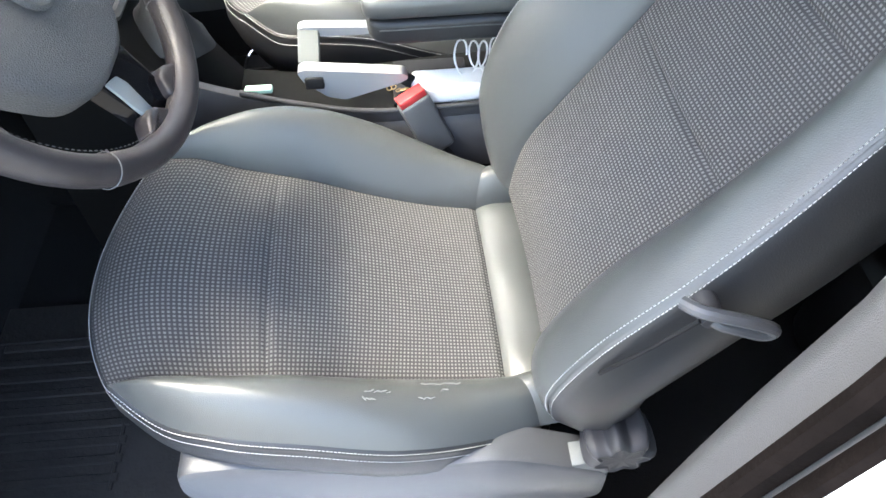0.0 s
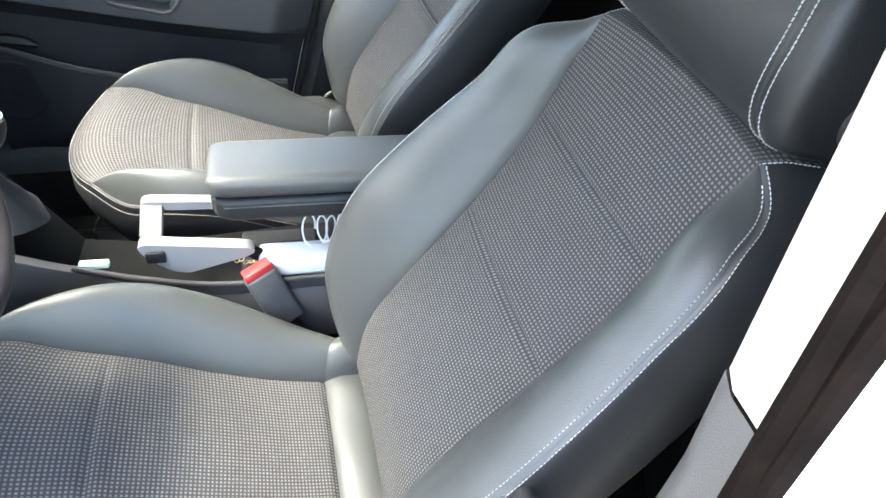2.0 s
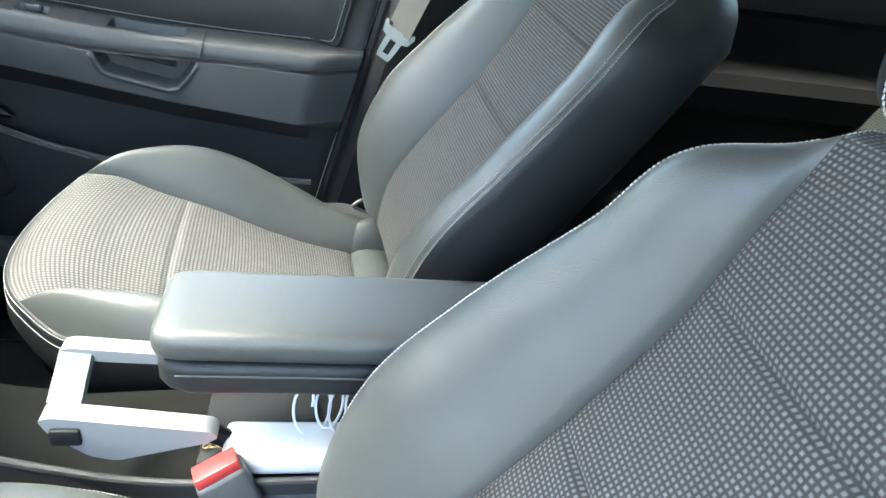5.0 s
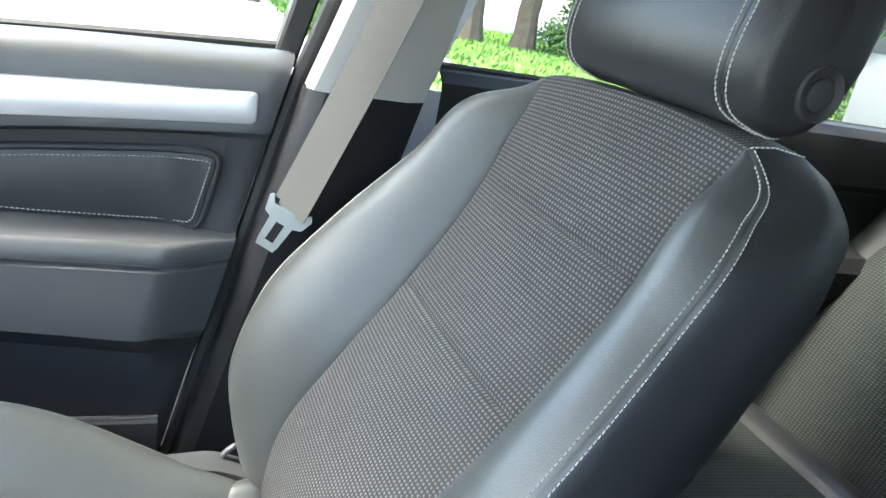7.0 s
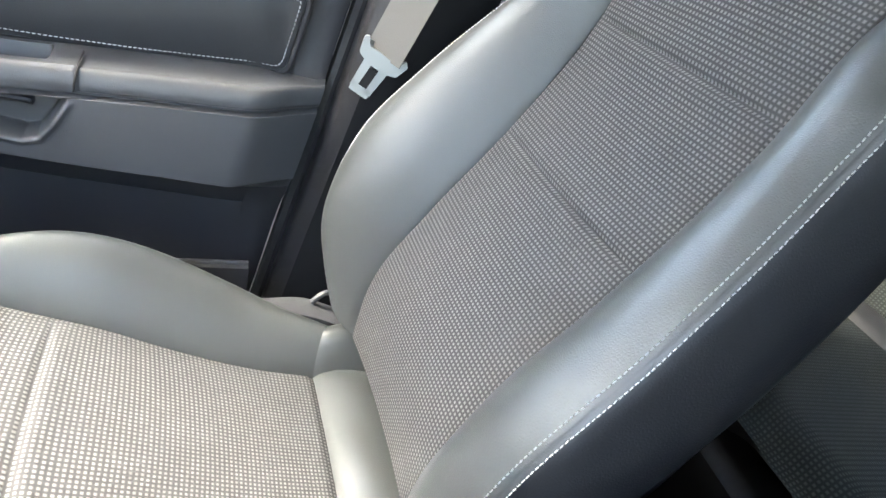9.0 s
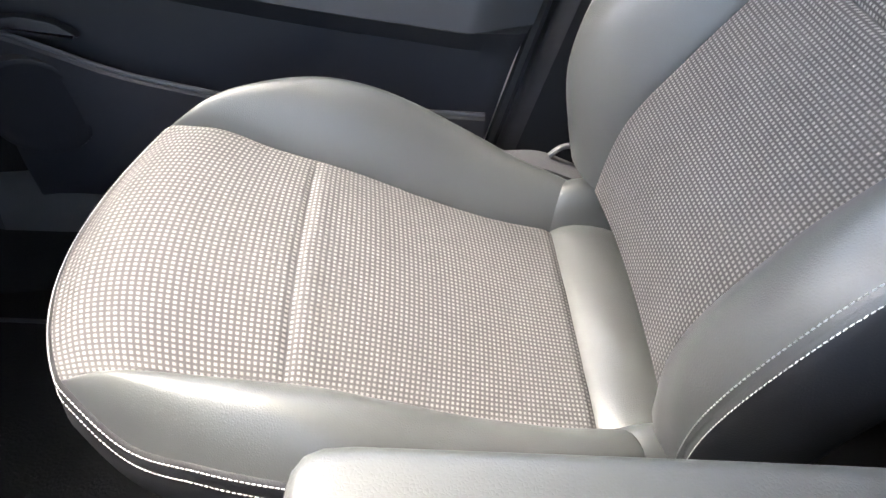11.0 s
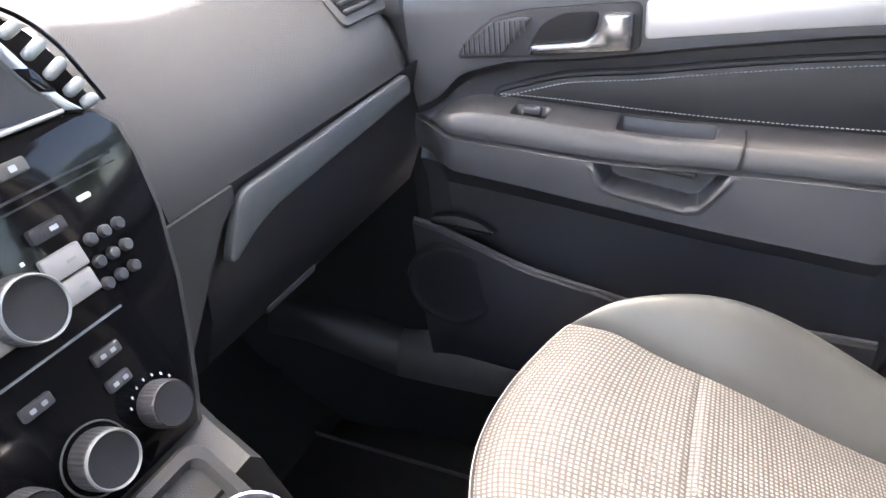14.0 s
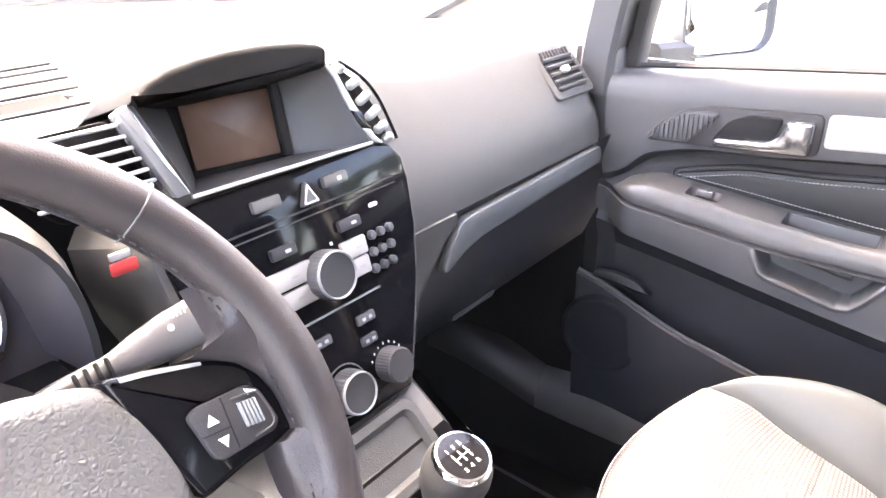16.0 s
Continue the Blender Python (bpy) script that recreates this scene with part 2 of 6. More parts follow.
PALE_KEY = material("pale_grey_key", (0.30, 0.30, 0.295), 0.5, vary=0.05)
DIM_KEY = material("dim_grey_key", (0.085, 0.085, 0.083), 0.45, vary=0.06)
VENT_BLACK = material("vent_black", (0.003, 0.003, 0.003), 0.6, spec=0.08)
# Black plastic; on the console this near-black also holds the occlusion.
DEEP = material("deep_black_plastic_and_shade", (0.004, 0.004, 0.004), 0.7, spec=0.1)
STRIP = material("dull_strip_plastic", (0.105, 0.115, 0.115), 0.42, metal=0.2, vary=0.06)
LEVER = material("satin_lever_metal", (0.26, 0.265, 0.27), 0.2, metal=0.9, vary=0.05)
BLACK = material("matt_black", (0.012, 0.012, 0.013), 0.6, spec=0.2)
CARPET = material("black_carpet", (0.018, 0.018, 0.018), 0.95, grain="noise", grain_size=0.004, bump=0.8, vary=0.3, spec=0.1)
MAT_RUBBER = material("worn_rubber_mat", (0.036, 0.032, 0.029), 0.7, grain="noise", grain_size=0.01, bump=0.5, vary=0.5, vary_size=0.05)
BELT = material("belt_webbing", (0.105, 0.103, 0.098), 0.7, grain="noise", grain_size=0.0015, bump=0.5)
WHITE = material("white_plastic", (0.78, 0.78, 0.77), 0.4, vary=0.02)
RED = material("red_plastic", (0.46, 0.035, 0.035), 0.4, vary=0.08)
WHEEL = material("wheel_leather", (0.032, 0.028, 0.029), 0.40, grain="cells", grain_size=0.0016, bump=0.35, vary=0.35, vary_size=0.03, spec=0.4)
PAD = material("airbag_plastic", (0.096, 0.096, 0.095), 0.5, grain="cells", grain_size=0.0030, bump=0.9, vary=0.1)
HEADLINER = material("headliner_cloth", (0.55, 0.54, 0.50), 0.9, grain="noise", grain_size=0.003, bump=0.3)
GLASS = glass_material("window_glass")
# Tint chosen to hold daylight off the rear seats.
DARK_GLASS = glass_material("tinted_glass", (0.04, 0.045, 0.045))


# ---- front seats ----
def glide(xs, ys, x):
    """A smooth curve through a table of places."""
    n = len(xs)
    h = [xs[i + 1] - xs[i] for i in range(n - 1)]
    d = [(ys[i + 1] - ys[i]) / h[i] for i in range(n - 1)]
    m = [0.0] * n
    for i in range(1, n - 1):
        m[i] = (d[i - 1] * h[i] + d[i] * h[i - 1]) / (h[i] + h[i - 1])
    m[0], m[-1] = 1.5 * d[0] - 0.5 * m[1], 1.5 * d[-1] - 0.5 * m[-2]
    i = min(max(sum(1 for v in xs if v < x) - 1, 0), n - 2)
    t = (x - xs[i]) / h[i]
    return (2 * t ** 3 - 3 * t * t + 1) * ys[i] + (t ** 3 - 2 * t * t + t) * h[i] * m[i] + (3 * t * t - 2 * t ** 3) * ys[i + 1] + (t ** 3 - t * t) * h[i] * m[i + 1]


# backrest: half widths and depths of the cloth's edge and of the outer seam, foot to top; swell of the bolster between them
BACK_H = 0.5868
AT = (0, 0.14, 0.32, 0.52, 0.74, 0.9, 1)
AT_SEAM = (0, 0.14, 0.32, 0.52, 0.74, 0.9, 0.97, 1)
CLOTH_Y, CLOTH_N = (0.1467, 0.144, 0.139, 0.1423, 0.1458, 0.1475, 0.1507), (-0.011, 0.0188, 0.0189, 0.0038, -0.0033, 0.0066, 0.0055)
SEAM_Y, SEAM_N = (0.2191, 0.2459, 0.2582, 0.2556, 0.2357, 0.215, 0.1763), (-0.0014, 0.0622, 0.0877, 0.0711, 0.043, 0.0271, 0.0008)
SWELL = (0.0161, 0.0308, 0.0326, 0.0300, 0.0265, 0.022)
BACK_SEAMS = (0.533, 0.7852)
# cushion: the same, from its rear to its front corners
AT_C = (0, 0.15, 0.35, 0.55, 0.75, 0.9, 1)
CUSH_L, CUSH_SEAM = 0.4387, 0.6409
CUSH_Y, CUSH_Z = (0.1478, 0.1492, 0.1546, 0.1619, 0.1684, 0.1727, 0.1727), (0.6035, 0.618, 0.647, 0.682, 0.7095, 0.734, 0.732)
RIM_X, RIM_Y, RIM_Z = 0.0319, (0.2126, 0.2374, 0.2584, 0.2577, 0.2406, 0.2085), (0.6013, 0.633, 0.6789, 0.7165, 0.7231, 0.7113)
CUSH_SWELL = (0.0491, 0.047, 0.0526, 0.0587, 0.0541, 0.0362)


def swelling(c, k, o, r):
    """A point of a bolster's cross section: cloth edge, crest, outer seam."""
    return c * (2 * (r - 0.5) * (r - 1)) + k * (4 * r * (1 - r)) + o * (2 * r * (r - 0.5))


def back_local(s, w):
    """The backrest's front as (h, y, n): s 0..1 foot to top, w -1..1 the cloth, out to -2 and 2 the bolsters."""
    a, k = abs(w), math.copysign(1, w)
    cy, cn = glide(AT, CLOTH_Y, s), glide(AT, CLOTH_N, s)
    if a <= 1:
        bow = glide((0, 0.5, 0.75, 1), (0.0082, -0.0024, -0.0024, 0.010), s)
        n = cn + 0.003 * (1 - a * a) * math.sin(math.pi * s)
        for l in BACK_SEAMS:
            e = (s - l) * BACK_H
            n -= 0.0050 * math.exp(-(e / 0.0035) ** 2) * (1 - a ** 8)
            n += 0.0030 * math.exp(-((e + 0.013) / 0.010) ** 2) * (1 - a ** 4) + 0.0016 * math.exp(-((e - 0.012) / 0.010) ** 2) * (1 - a ** 4)
        n -= 0.0040 * math.exp(-((1 - a) * cy / 0.0045) ** 2) * (1 - sm(0.92, 1.0, s))
        return Vector((s * BACK_H + bow * (1 - a * a), w * cy, n))
    c = Vector((s * BACK_H, cy, cn))
    o = Vector((s * BACK_H, glide(AT_SEAM, SEAM_Y + (CLOTH_Y[-1],), s), glide(AT_SEAM, SEAM_N + (CLOTH_N[-1],), s)))
    m = (c + o) / 2 + Vector((0, 0, glide(AT, SWELL + (0.0,), s)))
    r = a - 1
    p = swelling(c, m, o, r)
    wide = (o - c).length
    p.z -= 0.0032 * math.exp(-(r * wide / 0.0030) ** 2) * (1 - sm(0.92, 1.0, s))
    p.z += 0.0012 * math.sin(23 * s + 5 * r) * math.sin(9 * r + 11 * s) * (1 - s) * math.sin(math.pi * r)
    return Vector((p.x, k * p.y, p.z))


def cushion_local(s, w):
    """The cushion's top: s 0..1 rear to front, w as for the backrest."""
    a, k = abs(w), math.copysign(1, w)
    cy, cz = glide(AT_C, CUSH_Y, s), glide(AT_C, CUSH_Z, s)
    if a <= 1:
        bow = glide((0, CUSH_SEAM, 1), (0.0011, -0.0044, -0.0564), s)
        x = -s * CUSH_L + bow * (1 - a * a)
        z = cz + glide((0, 0.5, 0.85, 1), (0, 0.004, 0.004, -0.0138), s) * (1 - a * a)
        e = (s - CUSH_SEAM) * CUSH_L
        z -= 0.0038 * math.exp(-((e + 0.002) / 0.004) ** 2) * (1 - a ** 8)
        z += 0.0022 * math.exp(-((e + 0.014) / 0.010) ** 2) * (1 - a ** 4)
        z -= 0.0040 * math.exp(-((1 - a) * cy / 0.0045) ** 2) * (1 - sm(0.92, 1.0, s))
        z -= 0.0040 * math.exp(-(s * CUSH_L / 0.005) ** 2)
        z -= 0.012 * sm(0.93, 1.0, s) ** 2 * (1 - a * a)
        return Vector((x, w * cy, z))
    c = Vector((-s * CUSH_L, cy, cz))
    o = Vector((RIM_X - (RIM_X + CUSH_L) * s, glide(AT_C, RIM_Y + (CUSH_Y[-1],), s), glide(AT_C, RIM_Z + (CUSH_Z[-1],), s)))
    m = (c + o) / 2 + Vector((0, 0, glide(AT_C, CUSH_SWELL + (0.0,), s)))
    r = a - 1
    p = swelling(c, m, o, r)
    wide = (o - c).length
    p.z -= 0.0032 * math.exp(-(r * wide / 0.0030) ** 2) * (1 - sm(0.92, 1.0, s))
    p.z += 0.0015 * math.sin(19 * s + 4 * r) * math.sin(8 * r + 13 * s) * math.sin(math.pi * r) * (1 - s * s)
    return Vector((p.x, k * p.y, p.z))


def grid_part(name, fn, ss, ws, mat, parent, label="", uv_s=1.0):
    """A patch of a surface fn(s, w), with the cloth's map in metres."""
    verts, uv = [], []
    for w in ws:
        for s in ss:
            verts.append(fn(s, w))
            uv.append((s * uv_s, w * 0.15))
    n = len(ss)
    faces = [(i * n + j, (i + 1) * n + j, (i + 1) * n + j + 1, i * n + j + 1) for i in range(len(ws) - 1) for j in range(n - 1)]
    return mesh_ob(name, verts, faces, mat, parent, label, uv=uv, sharp=60)


def spread(a, b, n):
    return [a + (b - a) * i / (n - 1) for i in range(n)]


def out_normals(pts, axis):
    """The way outwards in the plane across axis, along an open loop."""
    mid = sum(pts, Vector()) / len(pts)
    res = []
    for i, p in enumerate(pts):
        t = pts[min(i + 1, len(pts) - 1)] - pts[max(i - 1, 0)]
        n = t.cross(axis).normalized()
        res.append(n if n.dot(p - mid) > 0 else -n)
    for _ in range(4):
        res = [(res[max(i - 1, 0)] + res[i] * 2 + res[min(i + 1, len(res) - 1)]).normalized() for i in range(len(res))]
    return res


def surface_row(fn, us, side, lift=0.0006):
    """Places along a surface with its normals."""
    pts, nr = [], []
    for s, w in us:
        a, b = fn(s + 0.004, w) - fn(s - 0.004, w), fn(s, w + 0.008) - fn(s, w - 0.008)
        v = a.cross(b).normalized()
        v = v if v.dot(side) > 0 else -v
        nr.append(v)
        pts.append(fn(s, w) + v * lift)
    return pts, nr


def even(pts, n):
    """A path of n places at even steps."""
    run = [0.0]
    for a, b in zip(pts, pts[1:]):
        run.append(run[-1] + (b - a).length)
    out, i = [], 0
    for k in range(n):
        d = run[-1] * k / (n - 1)
        while i < len(pts) - 2 and run[i + 1] < d:
            i += 1
        out.append(pts[i].lerp(pts[i + 1], min(1.0, (d - run[i]) / max(run[i + 1] - run[i], 1e-9))))
    return out


BOLSTER_ROWS = spread(0, 0.12, 9) + spread(0.16, 1, 24)
TIP = spread(0, 0.85, 60) + [0.85 + 0.15 * (1 - (1 - k / 26) ** 1.6) for k in range(1, 27)]


def front_seat(x0, y0, z0, yaw, outer, lean_back, pivot, head, label):
    seat = thing("front_seat", (x0, y0, 0.30), label, "car seat", "front seats")
    turn = Matrix.Translation((x0, y0, z0)) @ Matrix.Rotation(yaw, 4, "Z")
    lean_back = radians(lean_back)
    B_DIR, B_NRM = turn.to_3x3() @ Vector((math.sin(lean_back), 0, math.cos(lean_back))), turn.to_3x3() @ Vector((-math.cos(lean_back), 0, math.sin(lean_back)))
    B_SIDE = turn.to_3x3() @ Vector((0, 1, 0))
    foot = Matrix.Translation((x0, y0, z0)) @ Vector((pivot[0], 0, pivot[1]))
    up = Vector((0, 0, 1))

    def cushion(s, w):
        return turn @ cushion_local(s, w)

    def back(s, w):
        p = back_local(s, w)
        return foot + B_DIR * p.x + B_SIDE * p.y + B_NRM * p.z

    # cushion
    grid_part("cushion_cloth", cushion, spread(0, 1, 150), spread(-1, 1, 45), CLOTH, seat, "dark seat cloth woven with pale dots", CUSH_L)
    for sgn in (-1, 1):
        grid_part("cushion_bolster", cushion, TIP, [sgn * (1 + v) for v in BOLSTER_ROWS], LEATHER, seat)
    # rolled leather strip between cushion and backrest
    ws = [-2 + v for v in spread(0, 1, 20)] + spread(-1, 1, 24)[1:] + [1 + v for v in spread(0, 1, 20)][1:]
    roll = ((0.0, 0.0), (0.003, 0.003), (0.012, 0.008), (0.028, 0.012), (0.048, 0.012), (0.068, 0.008), (0.092, -0.004), (0.125, -0.05))
    rows = [[cushion(0, w) + turn.to_3x3() @ Vector((dx * (1 - 0.55 * max(0, abs(w) - 1)), 0, dz * (1 - 0.8 * sm(1.0, 1.6, abs(w))) + 0.0012 * math.sin(w * 7 + dx * 60))) for w in ws] for dx, dz in roll]
    part("rear_strip", loft(rows), LEATHER, seat, "leather strip behind the seat cloth", 60)
    loop = [cushion(s, -2) for s in TIP[:-1]] + [cushion(1, w) for w in spread(-1, 1, 40)] + [cushion(s, 2) for s in TIP[:-1][::-1]]
    loop = even(loop, 170)
    nrm = out_normals(loop, up)
    drop = ((0, 0), (0.0035, -0.002), (0.0052, -0.007), (0.0046, -0.0100), (0.0056, -0.014), (0.008, -0.045), (-0.004, -0.085), (-0.03, -0.135))
    skirt = [[p + n * o + Vector((0, 0, z)) for p, n in zip(loop, nrm)] for o, z in drop]
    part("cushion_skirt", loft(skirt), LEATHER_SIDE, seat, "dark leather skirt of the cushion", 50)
    stitches([p + n * 0.0042 + up * -0.0025 for p, n in zip(loop, nrm)], [(n + up * 0.8).normalized() for n in nrm], seat, THREAD)
    stitches([p + n * 0.0060 + up * -0.0165 for p, n in zip(loop, nrm)], nrm, seat, THREAD, r=0.00045)
    # seat frame and runners
    part("seat_pan", rbox((0.46, 0.36, 0.09), (x0 - 0.16, y0, 0.50), 0.02), BLACK, seat)
    for sgn in (-1, 1):
        part("runner", rbox((0.52, 0.035, 0.05), (x0 - 0.15, y0 + sgn * 0.19, 0.325), 0.006), BLACK, seat)
        part("seat_leg", rbox((0.40, 0.03, 0.13), (x0 - 0.15, y0 + sgn * 0.19, 0.41), 0.006), BLACK, seat)
    # backrest
    grid_part("backrest_cloth", back, spread(0, 1, 170), spread(-1, 1, 45), CLOTH, seat, "dark backrest cloth woven with pale dots", BACK_H)
    for sgn in (-1, 1):
        grid_part("backrest_bolster", back, TIP, [sgn * (1 + v) for v in BOLSTER_ROWS], LEATHER, seat)
    edge = {}
    for sgn in (-1, 1):
        edge[sgn] = even([back(s, sgn * 2) for s in TIP], 90)
    top = [back(1, w) for w in spread(-1, 1, 30)]
    loop = edge[-1] + top[1:-1] + edge[1][::-1]
    nrm = out_normals(loop, B_NRM)
    deep = ((0, 0), (-0.0034, 0.0008), (0.0008, 0.0016), (0.0030, 0.0044), (0.0042, 0.0056), (0.0072, 0.018), (0.013, 0.045), (0.014, 0.082), (-0.002, 0.112))
    na, nb = 90, 90 + 28
    full = [1 + 0.9 * max(math.exp(-((i - na) / 16) ** 2), math.exp(-((i - nb) / 16) ** 2)) for i in range(len(loop))]
    band = [[p + n * o * (f if j > 4 else 1) - B_NRM * z for p, n, f in zip(loop, nrm, full)] for j, (o, z) in enumerate(deep)]
    for cut in (slice(0, na), slice(nb, None)):
        part("seam_band", loft([r[cut] for r in band[:4]]), LEATHER, seat, "narrow leather band along the outer seam", 60)
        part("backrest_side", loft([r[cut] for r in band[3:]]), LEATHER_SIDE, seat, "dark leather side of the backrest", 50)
    grid_part("backrest_top", lambda s, w: band[min(8, round(s * 8))][na - 1 + round((w + 1) / 2 * 29)], spread(0, 1, 9), spread(-1, 1, 30), CLOTH, seat, "cloth drawn over the top of the backrest", 0.12)
    for sgn in (-1, 1):
        pts, nr = surface_row(back, [(s, sgn * 1.968) for s in spread(0.02, 0.985, 110)], B_NRM)
        stitches(even(pts, 120), [nr[min(109, int(i * 110 / 120))] for i in range(120)], seat, THREAD)
        rows = loop[:na] if sgn < 0 else loop[nb:]
        nn = nrm[:na] if sgn < 0 else nrm[nb:]
        stitches([p + n * 0.0034 - B_NRM * 0.0042 for p, n in zip(rows, nn)], [(v + B_NRM * 0.5).normalized() for v in nn], seat, THREAD, r=0.00042)
        k = na - 1 if sgn < 0 else nb
        stitches(even([band[i][k] + nrm[k] * 0.0006 for i in range(1, 7)], 20), [nrm[k]] * 20, seat, THREAD, name="shoulder_stitching")
    bm = bmesh.new()
    bm.faces.new([bm.verts.new(tuple(p)) for p in band[-1]])
    part("backrest_rear", bm, PLASTIC, seat)
    # head restraint on two posts
    base = foot + B_DIR * (BACK_H - 0.01) - B_NRM * 0.045
    for sgn in (-1, 1):
        a = base + B_SIDE * (sgn * 0.062)
        part("headrest_post", tube([a - B_DIR * 0.03, a + B_DIR * 0.10], 0.0065, 10), CHROME, seat, "chrome headrest post")
    lean = radians(head[2])
    hd, hn = Vector((math.sin(lean), 0, math.cos(lean))), Vector((-math.cos(lean), 0, math.sin(lean)))
    c = Vector((head[0], y0, head[1]))
    prof = []
    for k in range(40):
        a = 2 * math.pi * k / 40
        ca, sa = math.cos(a), math.sin(a)
        e = 2 / 3.2
        prof.append((math.copysign(abs(ca) ** e, ca), math.copysign(abs(sa) ** e, sa)))

    def head_row(y, grow):
        row = []
        for ca, sa in prof:
            hh = 0.106 - 0.010 * (1 if sa > 0 else 0) * (abs(y) / 0.15) ** 2 * 2
            dd = 0.052
            shape = 0.012 * (1 - (abs(y) / 0.16) ** 2) * max(0, ca)
            row.append(c + Vector((0, y * (1 - 0.15 * max(-0.2, sa)), 0)) + hn * (ca * dd * grow + shape) + hd * (sa * hh * (0.35 + 0.65 * grow)))
        return [c + (p - c) * head[3] for p in row]
    ys = spread(-0.122, 0.122, 13)
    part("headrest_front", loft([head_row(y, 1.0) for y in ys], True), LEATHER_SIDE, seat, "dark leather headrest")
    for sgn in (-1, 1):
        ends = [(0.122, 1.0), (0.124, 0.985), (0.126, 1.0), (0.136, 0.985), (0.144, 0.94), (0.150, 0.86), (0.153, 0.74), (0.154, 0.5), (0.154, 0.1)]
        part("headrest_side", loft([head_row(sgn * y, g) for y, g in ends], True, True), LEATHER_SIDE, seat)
        for y in (0.1185, 0.1295):
            row = head_row(sgn * y, 1.006)
            row = row + row[:1]
            nr = [(p - c - Vector((0, sgn * y, 0))).normalized() for p in row]
            stitches([p + m * 0.0004 for p, m in zip(row, nr)], nr, seat, THREAD, r=0.0006, length=0.0034)
    bc = c + (Vector((0, -0.1585, 0)) - hd * 0.064 - hn * 0.016) * head[3]
    m = axes(bc, (1, 0, 0), (0, 0, 1))
    part("headrest_button", lathe([(0.0, 0.002), (0.009, 0.003), (0.0115, 0.002), (0.012, -0.001), (0.016, 0.001), (0.019, 0.003), (0.021, 0.001), (0.0215, -0.012)], m, 28), PLASTIC, seat, "round black release button")
    # outer side: plastic trim, recline knob and belt-side lever
    oy = y0 + outer * 0.247
    trim = [(-0.385, 0.600), (-0.375, 0.655), (-0.31, 0.662), (-0.24, 0.640), (-0.12, 0.622), (-0.02, 0.630), (0.03, 0.610), (0.12, 0.56), (0.12, 0.48), (0.02, 0.46), (-0.34, 0.46)]
    m = Matrix.Translation((x0, oy - outer * 0.03, 0)) @ Matrix(((1, 0, 0, 0), (0, 0, outer, 0), (0, 1, 0, 0), (0, 0, 0, 1)))
    part("side_trim", slab(soften(trim, 0.02), m, 0.045, 0.008), PLASTIC_GREY, seat, "grey plastic seat side trim")
    return seat


driver_seat = front_seat(0.0087, -0.3558, 0.0, 0.0309, -1, 29.5819, (0.0377, 0.6445), (0.391, 1.272, 15.7, 1.05), "dark leather driver's seat with dotted cloth centre and white stitching")
passenger_seat = front_seat(0.0713, 0.377, -0.0146, 0.0666, 1, 28.8258, (0.0312, 0.6732), (0.425, 1.283, 17.5, 0.94), "dark leather passenger seat with dotted cloth centre and white stitching")


def curve3(pts, n=14):
    """A smooth path through a few points."""
    pts = [Vector(p) for p in pts]
    out = []
    for i in range(len(pts) - 1):
        p0, p1, p2, p3 = pts[max(i - 1, 0)], pts[i], pts[i + 1], pts[min(i + 2, len(pts) - 1)]
        for k in range(n):
            t = k / n
            out.append(0.5 * ((2 * p1) + (p2 - p0) * t + (2 * p0 - 5 * p1 + 4 * p2 - p3) * t * t + (3 * p1 - p0 - 3 * p2 + p3) * t ** 3))
    return out + [pts[-1]]


def curve3_path(pts):
    """Eases a bent bar's path."""
    pts = [Vector(p) for p in pts]
    for _ in range(2):
        out = [pts[0]]
        for a, b in zip(pts, pts[1:]):
            out += [a.lerp(b, 0.25), a.lerp(b, 0.75)]
        pts = out + [pts[-1]]
    return pts


def recline_knob(seat):
    """Lobed turning knob, its silver bracket and the wire lever on the driver's seat."""
    m = axes((0.130, -0.602, 0.620), (1, 0, 0), (0, 0, 1))
    rows = []
    for h, f in ((-0.03, 0.9), (-0.012, 0.99), (0.004, 1.0), (0.014, 0.97), (0.021, 0.88), (0.024, 0.74), (0.022, 0.66), (0.023, 0.0)):
        rows.append([m @ Vector(((0.038 + 0.006 * math.cos(7 * a)) * f * math.cos(a), (0.038 + 0.006 * math.cos(7 * a)) * f * math.sin(a), h))
                     for a in (2 * math.pi * k / 70 for k in range(70))])
    part("recline_knob", loft(rows, True), PLASTIC, seat, "black lobed recline knob")
    out = [(-0.055, 0.560), (0.10, 0.592), (0.14, 0.575), (0.12, 0.54), (-0.04, 0.522)]
    m = Matrix(((1, 0, 0, 0), (0, 0, -1, -0.585), (0, 1, 0, 0), (0, 0, 0, 1)))
    part("height_lever", slab(soften(out, 0.012), m, 0.03, 0.006), STRIP, seat, "grey seat height lever")
    p = [(0.120, -0.630, 0.946), (0.128, -0.642, 0.950), (0.151, -0.647, 0.946), (0.179, -0.648, 0.934), (0.196, -0.647, 0.922), (0.190, -0.645, 0.912), (0.167, -0.643, 0.921), (0.148, -0.638, 0.925), (0.140, -0.622, 0.930)]
    part("release_lever", tube(curve3_path(p), 0.0056, 10), PLASTIC_GREY, seat, "grey backrest release lever")
    part("lever_boss", lathe([(0.0, 0.006), (0.008, 0.005), (0.010, 0.0), (0.010, -0.02)], axes((0.146, -0.634, 0.927), (1, 0, 0), (0, 0, 1)), 16), PLASTIC, seat, "dark lever boss")
    part("side_slit", tube(curve3([(0.075, -0.622, 0.826), (0.105, -0.632, 0.880), (0.136, -0.637, 0.928)], 6), 0.0020, 6), BLACK, seat, "dark slit in the leather side")


recline_knob(driver_seat)

